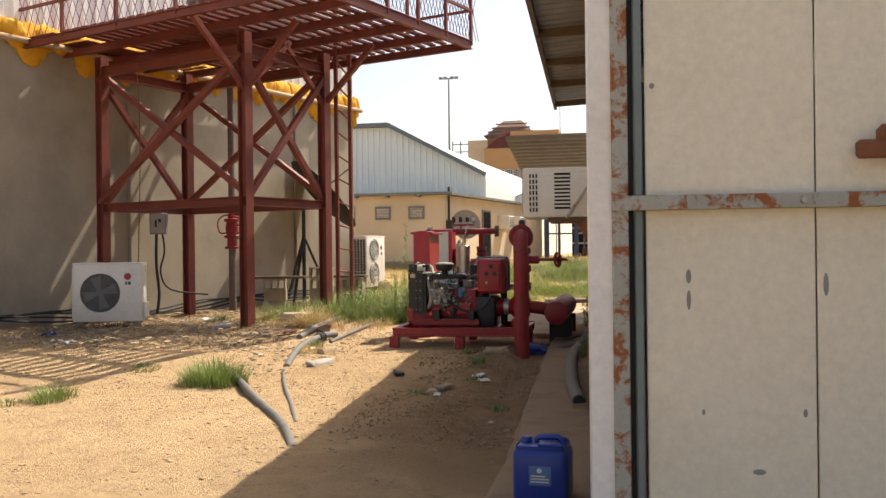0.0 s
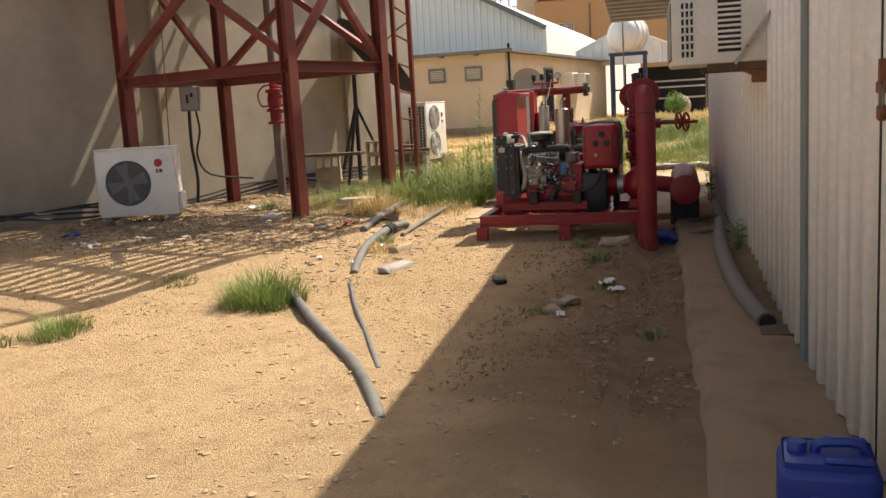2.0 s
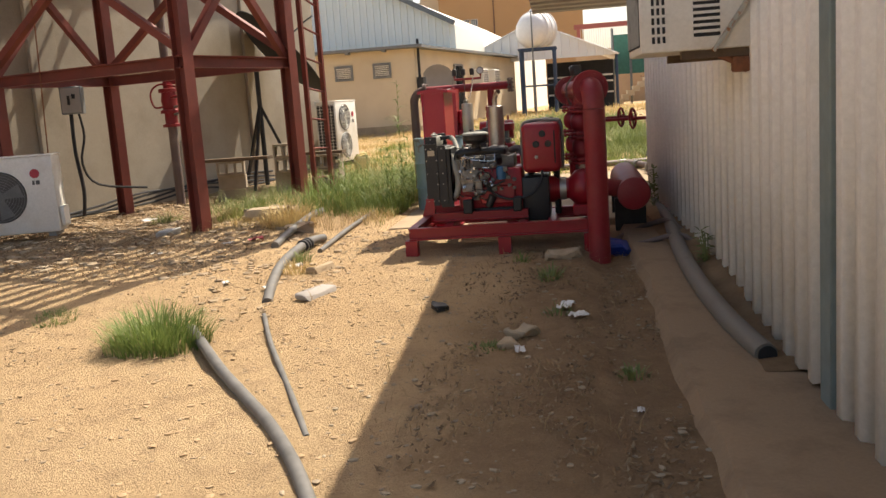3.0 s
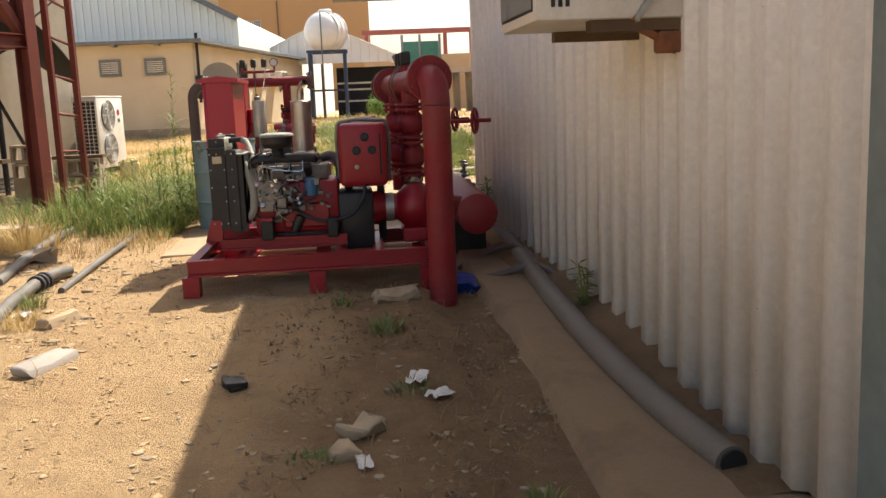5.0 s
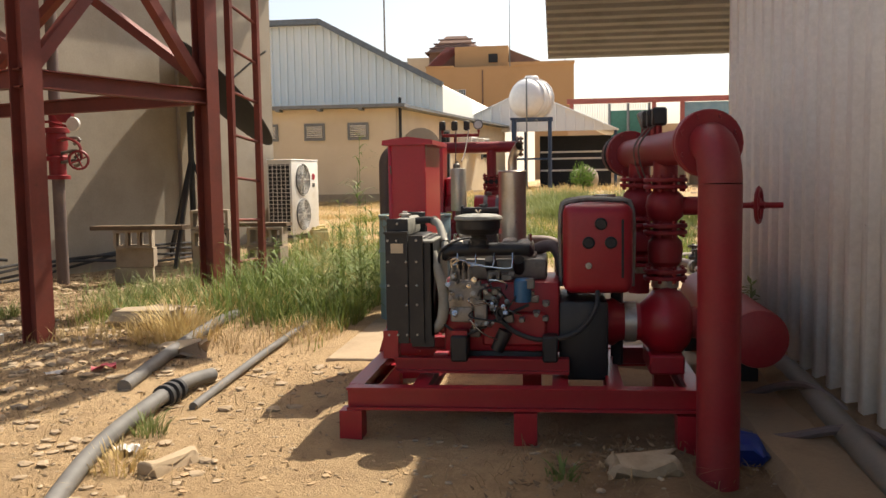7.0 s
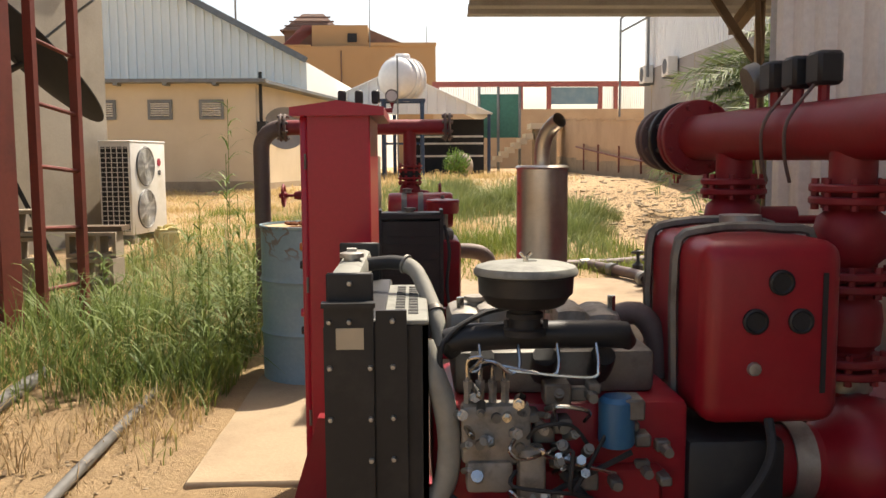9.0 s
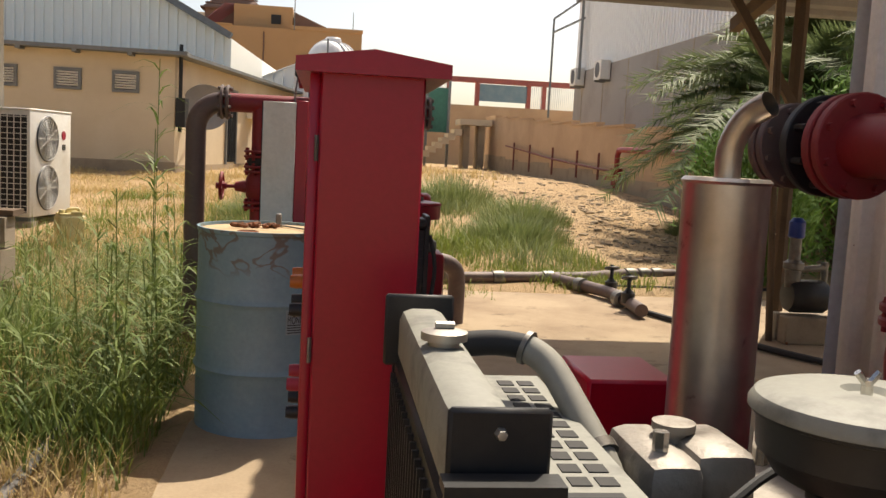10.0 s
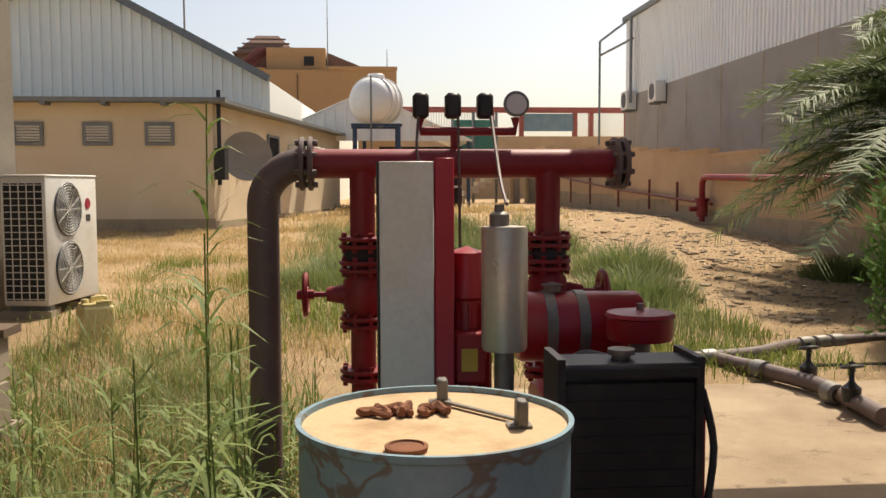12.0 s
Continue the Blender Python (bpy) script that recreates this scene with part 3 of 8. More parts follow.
    part("reflector", bm, M_GREYBRICK, dish)
    bm = B()
    rod(bm, (-0.4, 0.05, -0.1), (0, 0, 0), 0.02)
    part("arm", bm, M_TRIM, dish)
    bm = B()
    rod(bm, m @ Vector((0.1, 0.05, 1.5)), m @ Vector((0.1, 0.05, 3.3)), 0.04)
    box(bm, (0.04, -0.06, 1.6), (0.24, 0.16, 2.2), m)
    single("meter_box", bm, M_DARK, "dark cable box on the corner of the annex", "box")


annex()


def white_hall():
    y = 34.0
    pts = [(-17, 0.4), (-17, 4.6), (-10.6, 6.05), (-9.0, 6.05), (-5.2, 4.03), (-5.2, 0.4)]
    bm = B()
    f = [bm.verts.new((x, y, z)) for x, z in pts]
    k = [bm.verts.new((x + 2, y + 30, z)) for x, z in pts]
    bm.faces.new(f)
    for i in range(len(f)):
        j = (i + 1) % len(f)
        bm.faces.new((f[i], f[j], k[j], k[i]))
    structure("wall_white_hall", bm, M_HALL, "pale green-white sheet-clad hall", "hall")
    # ribs
    bm = B()

    def top(x):
        return float(np.interp(x, [-17, -10.6, -9.0, -5.2], [4.6, 6.05, 6.05, 4.03]))
    x = -16.0
    while x < -5.3:
        beam(bm, (x, y - 0.02, 2.6), (x, y - 0.02, top(x) - 0.05), 0.09, 0.05)
        x += 0.235
    structure("wall_white_hall_ribs", bm, M_HALL, "vertical ribs of the sheet cladding", "cladding")
    bm = B()
    for (xa, za), (xb, zb) in zip(pts[1:4], pts[2:5]):
        beam(bm, (xa, y - 0.1, za + 0.05), (xb, y - 0.1, zb + 0.05), 0.35, 0.16)
    structure("trim_white_hall", bm, M_TRIM, "dark grey verge trim of the hall", "trim")


white_hall()


# ---- far buildings and things ----
def ochre_building():
    h = thing("ochre_building", Matrix.Translation((0, 75, 0)), "ochre-rendered villa with a tower room and brown tiled roof", "building")
    bm = boxes(((-11.7, 0, 0.5), (-0.55, 14, 9.5)), ((-9.6, 1.0, 9.5), (-5.5, 8, 11.15)), ((-11.75, -0.08, 9.5), (-9.6, 0.2, 9.62)), ((-5.5, -0.08, 9.5), (-0.5, 0.2, 9.75)))
    part("wall", bm, M_OCHRE, h)
    bm = B()
    for x0, x1, y0, y1, z0, z1 in ((-12.2, -7.6, 3, 10, 11.0, 12.6), ):
        v = [bm.verts.new(p) for p in ((x0, y0, z0), (x1, y0, z0), (x1, y1, z0), (x0, y1, z0), (x0 + 1.5, y0 + 2, z1), (x1 - 1.5, y0 + 2, z1), (x1 - 1.5, y1 - 2, z1), (x0 + 1.5, y1 - 2, z1))]
        for f in ((0, 1, 5, 4), (1, 2, 6, 5), (2, 3, 7, 6), (3, 0, 4, 7), (4, 5, 6, 7)):
            bm.faces.new([v[i] for i in f])
        for k in range(4):
            box(bm, (x0 + 0.3 * k, y0 + 0.4 * k - 0.1, z0 + 0.38 * k), (x1 - 0.3 * k, y0 + 0.4 * k, z0 + 0.38 * k + 0.12))
    part("roof", bm, M_TILE, h, "old dark brown tiled roof")
    part("tower_wall", boxes(((-11.9, 3.2, 9.4), (-7.9, 9.8, 11.05))), M_TILE, h)
    bm = B()
    for k in range(9):
        beam(bm, (-11.7 + k * 0.12, 0.3, 9.55), (-10.2 + k * 0.12, 1.2 + k * 0.1, 11.2), 0.12, 0.06)
    part("roof_slope", bm, M_TOWER, h, "red-brown roof slope")
    bm = B()
    v = [bm.verts.new(p) for p in ((-5.4, 1.5, 9.6), (-2.2, 1.5, 9.6), (-2.2, 6, 9.7), (-5.4, 6, 11.1), (-5.4, 1.5, 10.9))]
    bm.faces.new((v[0], v[1], v[4]))
    bm.faces.new((v[4], v[1], v[2], v[3]))
    part("side_roof", bm, M_TILE, h)
    for x in (-10.5, -9.85, -9.2):
        w = part("window", boxes(((x, -0.04, 6.85), (x + 0.5, 0.05, 7.8))), M_GLASS, h, "narrow dark window with a white grid")
        bm = B()
        for k in range(4):
            box(bm, (x + 0.5 * k / 3 - 0.015, -0.09, 6.85), (x + 0.5 * k / 3 + 0.015, -0.05, 7.8))
        for k in range(6):
            box(bm, (x, -0.085, 6.85 + 0.19 * k - 0.012), (x + 0.5, -0.055, 6.85 + 0.19 * k + 0.012))
        part("lattice", bm, M_HALL, w)
    part("upper_window", boxes(((-7.0, 0.93, 9.9), (-6.3, 1.05, 10.55))), M_DARK, h)
    bm = B()
    rod(bm, (-7.4, -0.05, 6.6), (-7.4, -0.05, 9.2), 0.05)
    part("drainpipe", bm, M_TILE, h)
    bm = B()
    rod(bm, (-5.3, -0.3, 9.4), (-5.3, -0.3, 15.0), 0.045, 0.02, 6)
    rod(bm, (-1.2, 0.3, 9.6), (-1.2, 0.3, 11.0), 0.04, 0.02, 6)
    part("mast", bm, M_TRIM, h)


ochre_building()


def billboard():
    s = thing("roof_sign", Matrix.Translation((-15.2, 82, 0)), "cream hoarding with faded lettering on a steel frame", "sign")
    part("board", boxes(((0.9, 0, 8.6), (6.0, 0.12, 11.2))), M_ANNEX, s)
    bm = B()
    for i in range(2):
        for k in range(14):
            x = 2.6 + k * 0.22
            box(bm, (x, -0.03, 10.3 - i * 0.8), (x + 0.14, -0.01, 10.3 - i * 0.8 + (0.25, 0.4, 0.18)[k % 3] * (1 - 0.4 * i)))
    part("lettering", bm, M_PLINTH, s, "faded illegible writing")
    bm = B()
    for z in (8.8, 9.5, 10.2, 10.9):
        beam(bm, (-0.6, 0.2, z), (0.9, 0.2, z), 0.08)
    for x in (-0.6, 0.15, 0.9):
        beam(bm, (x, 0.2, 4), (x, 0.2, 11.2), 0.08)
    part("frame", bm, M_TRIM, s)


billboard()


def light_mast(x, y, h):
    s = thing("light_mast", Matrix.Translation((x, y, 0.9)), "tall grey floodlight mast far behind the hall", "mast")
    bm = B()
    rod(bm, (0, 0, 0), (0, 0, h), 0.17, 0.09, 8)
    part("pole", bm, M_TRIM, s)
    bm = B()
    rod(bm, (-1.1, 0, h), (1.1, 0, h), 0.08)
    for k in (-1.0, -0.4, 0.4, 1.0):
        box(bm, (k - 0.22, -0.2, h - 0.05), (k + 0.22, 0.2, h + 0.22))
    part("floodlights", bm, M_TRIM, s)


light_mast(-21.6, 110, 21.5)


def water_tank():
    t = thing("water_tank", Matrix.Translation((-2.57, 37, 0.72)), "white horizontal water tank on a dark blue steel stand", "tank")
    bm = B()
    lathe(bm, [(0.0, -0.72), (0.35, -0.68), (0.56, -0.55), (0.64, -0.35), (0.66, 0.0), (0.64, 0.35), (0.56, 0.55), (0.35, 0.68), (0.0, 0.72)],
          Matrix.Translation((0, 0, 3.1)) @ Matrix.Rotation(radians(62), 4, "Z") @ Matrix.Rotation(radians(90), 4, "Y"), 32)
    tank = part("tank", bm, M_TANKW, t)
    bm = B()
    for off in (-0.3, 0.0, 0.3):
        lathe(bm, [(0.655, -0.03), (0.685, -0.02), (0.685, 0.02), (0.655, 0.03)], Matrix.Translation((0, 0, 3.1)) @ Matrix.Rotation(radians(62), 4, "Z") @ Matrix.Rotation(radians(90), 4, "Y") @ Matrix.Translation((0, 0, off)), 32)
    part("band", bm, M_TANKW, t)
    bm = B()
    lathe(bm, [(0.0, 0.16), (0.2, 0.15), (0.24, 0.1), (0.24, 0.0)], Matrix.Translation((0, 0, 3.72)), 20)
    part("lid", bm, M_TANKW, t)
    for x in (-0.6, 0.6):
        for y in (-0.5, 0.5):
            bm = B()
            rod(bm, (x, y, -0.1), (x, y, 2.45), 0.06)
            part("leg", bm, M_BLUEPOST, t)
    bm = B()
    for y in (-0.5, 0.5):
        beam(bm, (-0.7, y, 2.42), (0.7, y, 2.42), 0.08)
        beam(bm, (-0.6, y, 1.1), (0.6, y, 1.1), 0.05)
    for x in (-0.6, 0.6):
        beam(bm, (x, -0.6, 2.42), (x, 0.6, 2.42), 0.08)
    part("frame", bm, M_BLUEPOST, t)
    bm = B()
    tube(bm, [(-0.15, -0.68, 3.75), (-0.15, -0.72, 3.1), (-0.15, -0.7, 1.2), (-0.15, -0.7, 0)], 0.025, 6)
    part("pipe", bm, M_TRIM, t)


water_tank()


def carport():
    c = thing("carport", Matrix.Translation((0, 40, 0.78)), "shade shelter with a white sheet roof on steel posts", "shelter")
    bm = B()
    apex, eave = 3.6, 2.1
    for side in (-1, 1):
        for k in range(18):
            y = k * 0.33
            x0, x1 = -2.9, -2.9 + side * 3.4
            beam(bm, (x0, y, apex), (x1, y, eave), 0.30, 0.02)
            beam(bm, (x0, y + 0.16, apex + 0.03), (x1, y + 0.16, eave + 0.03), 0.06, 0.04)
    v = [bm.verts.new(p) for p in ((-6.3, -0.02, eave), (-2.9, -0.02, apex), (0.5, -0.02, eave))]
    bm.faces.new(v)
    part("roof", bm, M_HALLW, c)
    bm = B()
    for k in range(20):
        x = -6.2 + k * 0.34
        z = eave + (apex - eave) * (1 - abs(x + 2.9) / 3.4)
        beam(bm, (x, -0.06, eave), (x, -0.06, max(z, eave + 0.02)), 0.05)
    part("gable_ribs", bm, M_HALLW, c)
    for x in (-6.2, -2.9, 0.4):
        bm = B()
        rod(bm, (x, 0.2, -0.1), (x, 0.2, eave), 0.06)
        part("post", bm, M_BLUEPOST, c)
    tent = thing("tent_wall", Matrix.Translation((-2.4, 41.2, 0.75)), "black tent cloth wall with white woven stripes", "tent")
    bm = B()
    box(bm, (0, 0, 0), (2.7, 2.5, 2.0))
    part("cloth", bm, M_TENT, tent)
    for z in (0.65, 1.1, 1.35):
        part("stripe", boxes(((0.02, -0.012, z), (2.68, -0.004, z + 0.07))), M_LABEL, tent)
    bm = B()
    bmesh.ops.create_icosphere(bm, subdivisions=3, radius=0.42)
    s = single("storage_jar", bm, M_PLASTER, "round pale clay boulder by the shelter", "boulder")
    s.matrix_world = Matrix.Translation((-0.75, 37.5, 1.1)) @ Matrix.Diagonal((1, 1, 1.05, 1))


carport()


def boundary():
    # far street wall with red coping and white railing panels
    w = thing("street_wall", Matrix.Translation((0, 55, 0)), "peach street wall with red coping and railing panels", "wall")
    part("wall", boxes(((-1.2, 0, 0.5), (14.0, 0.3, 3.85))), M_BWALL, w)
    part("coping", boxes(((-1.25, -0.06, 5.0), (14.0, 0.36, 5.25))), M_REDWALL, w)
    for x in (-1.0, 3.3, 4.75, 7.4, 8.2, 10.0, 12):
        part("pillar", boxes(((x - 0.1, -0.02, 3.85), (x + 0.1, 0.3, 5.0))), M_REDWALL, w)
    part("blue_panel", boxes(((4.85, 0.05, 4.1), (7.3, 0.15, 4.95))), M_DRUM, w, "faded blue panel")
    bm = B()
    for k in range(34):
        x = -0.9 + k * 0.125
        rod(bm, (x, 0.1, 3.85), (x, 0.1, 5.0), 0.02, seg=5)
    for k in range(16):
        for x0 in (7.5, 8.3):
            rod(bm, (x0 + k * 0.1, 0.1, 3.85), (x0 + k * 0.1, 0.1, 5.0), 0.02, seg=5)
    part("railing", bm, M_HALLW, w)
    # boundary wall along the yard
    bm = B()
    n = 12
    for k in range(n):
        y0 = 20.0 + k * 2.25
        top = 1.72 + (y0 - 20) * 0.048
        box(bm, (3.9, y0, 0.2), (4.1, y0 + 2.25, top))
        box(bm, (3.87, y0, top), (4.13, y0 + 2.25, top + 0.05))
    structure("wall_boundary", bm, M_BWALL, "peach-rendered boundary wall, stained at its foot", "wall")
    bm = B()
    for k in range(n):
        y0 = 20.0 + k * 2.25
        box(bm, (3.885, y0, 0.2), (3.9, y0 + 2.25, 0.86 + k * 0.045 + rng.uniform(-0.04, 0.06)))
    structure("baseboard_boundary", bm, M_PLINTH, "peeling damp plinth of the boundary wall", "plinth")
    # red fire pipe with hydrant drops on the wall
    p = thing("wall_fire_pipe", Matrix.Translation((3.7, 0, 0)), "red fire pipe with drop on the boundary wall", "pipe")
    bm = B()
    tube(bm, [(0, 21.0, 1.5), (0, 28.4, 1.62), (0, 28.7, 1.62), (0, 28.8, 1.5), (0, 28.8, 0.75)], 0.06, 8)
    part("main_pipe", bm, M_PIPE, p)
    bm = B()
    lathe(bm, [(0.11, 0.0), (0.11, 0.3), (0.14, 0.3), (0.14, 0.36), (0.08, 0.36)], Matrix.Translation((0, 28.8, 0.85)), 14)
    rod(bm, (0, 28.8, 1.0), (-0.25, 28.8, 1.0), 0.05)
    part("valve", bm, M_PIPE, p)
    bm = B()
    tube(bm, [(0.08, 28.5, 1.1), (0.1, 35, 1.35), (0.1, 42, 1.75)], 0.03, 6)
    for y in (30.5, 32.4, 35, 38, 40.5):
        rod(bm, (0.1, y, 0.9), (0.1, y, 1.5 + (y - 29) * 0.03), 0.03, seg=6)
    part("thin_pipe", bm, M_TOWER, p)
    # outside stair with railing
    st = thing("outside_stair", Matrix.Translation((0.3, 45, 0.8)), "concrete outside stair with landing and green railing", "stair")
    for k in range(9):
        part("step", boxes(((k * 0.25, 0, k * 0.18 - 0.15), (k * 0.25 + 0.3, 1.2, k * 0.18 + 0.1))), M_ANNEX, st)
    part("landing", boxes(((2.2, 0, 1.72), (3.5, 1.3, 1.95))), M_ANNEX, st)
    for x in (2.4, 3.0):
        part("pier", boxes(((x, 0.2, 0), (x + 0.25, 1.2, 1.72))), M_PLINTH, st)
    part("fence_panel", boxes(((0.2, 1.3, 1.4), (1.9, 1.36, 3.2))), plain("green_panel", (0.05, 0.19, 0.14), 0.6), st, "green sheet fence panel")
    for x in (0.2, 1.0, 1.9):
        bm = B()
        rod(bm, (x, 1.28, 0), (x, 1.28, 3.5), 0.06)
        part("post", bm, M_TRIM, st)


boundary()


def hall_right():
    h = thing("side_hall", Matrix.Translation((8.2, 0, 0)), "white sheet hall on a grey block base", "building")
    part("base_wall", boxes(((0, 24, 0.3), (12, 49.3, 5.2))), M_GREYBRICK, h)
    bm = B()
    box(bm, (0.02, 23.9, 5.2), (12, 49.35, 8.35))
    for k in range(100):
        y = 24 + k * 0.25
        box(bm, (-0.02, y, 5.2), (0.02, y + 0.06, 8.3))
    part("upper_wall", bm, M_HALLW, h)
    for y in (27, 30, 33, 36, 39, 42, 45, 48):
        part("joint", boxes(((-0.012, y, 0.5), (0.0, y + 0.05, 5.2))), M_PLINTH, h)
    part("roof_edge", boxes(((-0.12, 23.8, 8.35), (0.3, 49.5, 8.55))), M_TRIM, h)
    bm = B()
    rod(bm, (-0.3, 47.6, 4.8), (-0.3, 47.6, 8.3), 0.06)
    rod(bm, (-1.0, 49.8, 3.2), (-1.0, 49.8, 7.6), 0.05)
    beam(bm, (-1.0, 49.8, 7.0), (-0.2, 47.6, 7.4), 0.07)
    beam(bm, (-1.0, 49.8, 7.6), (-0.1, 49.0, 8.3), 0.07)
    part("downpipe", bm, M_TRIM, h)
    for y in (44.0, 47.6):
        a = thing("wall_condenser", Matrix.Translation((8.2, y, 4.55)), "grey condenser on a bracket on the hall wall", "air conditioner", "hall condensers")
        part("case", boxes(((-0.45, 0, 0), (-0.05, 0.9, 0.75), None, 0.02)), M_ACW, a)
        part("bracket", boxes(((-0.45, 0.1, -0.08), (0.01, 0.16, 0)), ((-0.45, 0.7, -0.08), (0.01, 0.76, 0))), M_TRIM, a)
        bm = B()
        lathe(bm, [(0.0, 0.01), (0.3, 0.01), (0.3, 0.0)], Matrix.Translation((-0.45, 0.45, 0.38)) @ Matrix.Rotation(radians(-90), 4, "Y"), 20)
        part("fan_grille", bm, M_GRILLE, a)


hall_right()


def canopy():
    c = thing("pump_canopy", Matrix.Translation((0, 0, 0)), "low canopy of grey corrugated sheets over the pump slab", "canopy")
    bm = B()
    prof = []
    # the first five rows, above the view, are added to shade the slab
    for k in range(12):
        y = 14.075 + k * 0.215
        z = 2.86 - 0.16 * (y - 15.15)
        prof += [(y, z), (y + 0.09, z - 0.014), (y + 0.107, z - 0.058), (y + 0.197, z - 0.072)]
    rows = [[bm.verts.new((x, y, z)) for x in (-1.78, 3.2)] for y, z in prof]
    rows += [[bm.verts.new((x, y, z + 0.006)) for x in (-1.78, 3.2)] for y, z in prof[::-1]]
    for p, q in zip(rows, rows[1:] + rows[:1]):
        bm.faces.new((p[0], q[0], q[1], p[1]))
    part("roof_sheet", bm, M_ROOF, c)
    bm = B()
    beam(bm, (0.2, 15.45, 2.72), (3.1, 15.45, 2.70), 0.07, 0.09)
    beam(bm, (0.35, 15.2, 2.60), (0.55, 16.5, 2.45), 0.08, 0.10)
    part("timber", bm, M_WOOD, c)
    bm = B()
    beam(bm, (0.05, 15.62, 2.62), (0.62, 15.62, 1.80), 0.045, 0.06)
    part("knee_brace", bm, M_WOOD, c)
    bm = B()
    tube(bm, [(0.38, 15.47, 2.7), (0.36, 15.46, 2.2), (0.39, 15.46, 1.4), (0.44, 15.44, 1.05), (0.46, 15.4, 0.9)], 0.012, 6, 4)
    part("cable", bm, M_TAN, c, "pale cable down the post")
    for x, y, lean, r in ((0.42, 15.5, 0.0, 0.028), (0.50, 15.42, -0.18, 0.024), (0.66, 15.68, 0.0, 0.055), (2.9, 16.2, 0.0, 0.05)):
        bm = B()
        rod(bm, (x, y, 0.1), (x + lean, y + lean * 0.3, 2.66), r, r * 0.9, 8)
        part("post", bm, M_WOOD, c)


canopy()


def corner_pump():
    p = thing("booster_pump", Matrix.Translation((0.74, 15.40, 0.165)), "small dark booster pump with a blue cap on blocks", "pump")
    for k in range(2):
        part("block", boxes(((-0.20, -0.12 + k * 0.13, 0.0), (0.20, -0.005 + k * 0.13, 0.19), None, 0.01)), M_BLOCK, p)
    bm = B()
    lathe(bm, [(0.0, -0.16), (0.10, -0.15), (0.115, -0.12), (0.115, 0.10), (0.09, 0.14), (0.05, 0.2), (0.0, 0.2)], Matrix.Translation((0, 0, 0.32)) @ Matrix.Rotation(radians(90), 4, "Y"), 24)
    part("motor", bm, M_BLACK, p)
    bm = B()
    lathe(bm, [(0.0, 0.38), (0.05, 0.38), (0.055, 0.5), (0.07, 0.51), (0.07, 0.55), (0.04, 0.57), (0.04, 0.72)], Matrix.Translation((-0.12, 0, 0)), 18)
    rod(bm, (-0.12, 0, 0.5), (0.12, 0.02, 0.52), 0.025, seg=10)
    rod(bm, (0.12, 0.02, 0.25), (0.12, 0.02, 0.56), 0.025, seg=10)
    part("pipe", bm, M_IRON, p)
    bm = B()
    lathe(bm, [(0.045, 0.72), (0.055, 0.73), (0.055, 0.83), (0.03, 0.86), (0.0, 0.86)], Matrix.Translation((-0.12, 0, 0)), 16)
    part("cap", bm, M_BLUE, p, "blue plastic cap")


corner_pump()


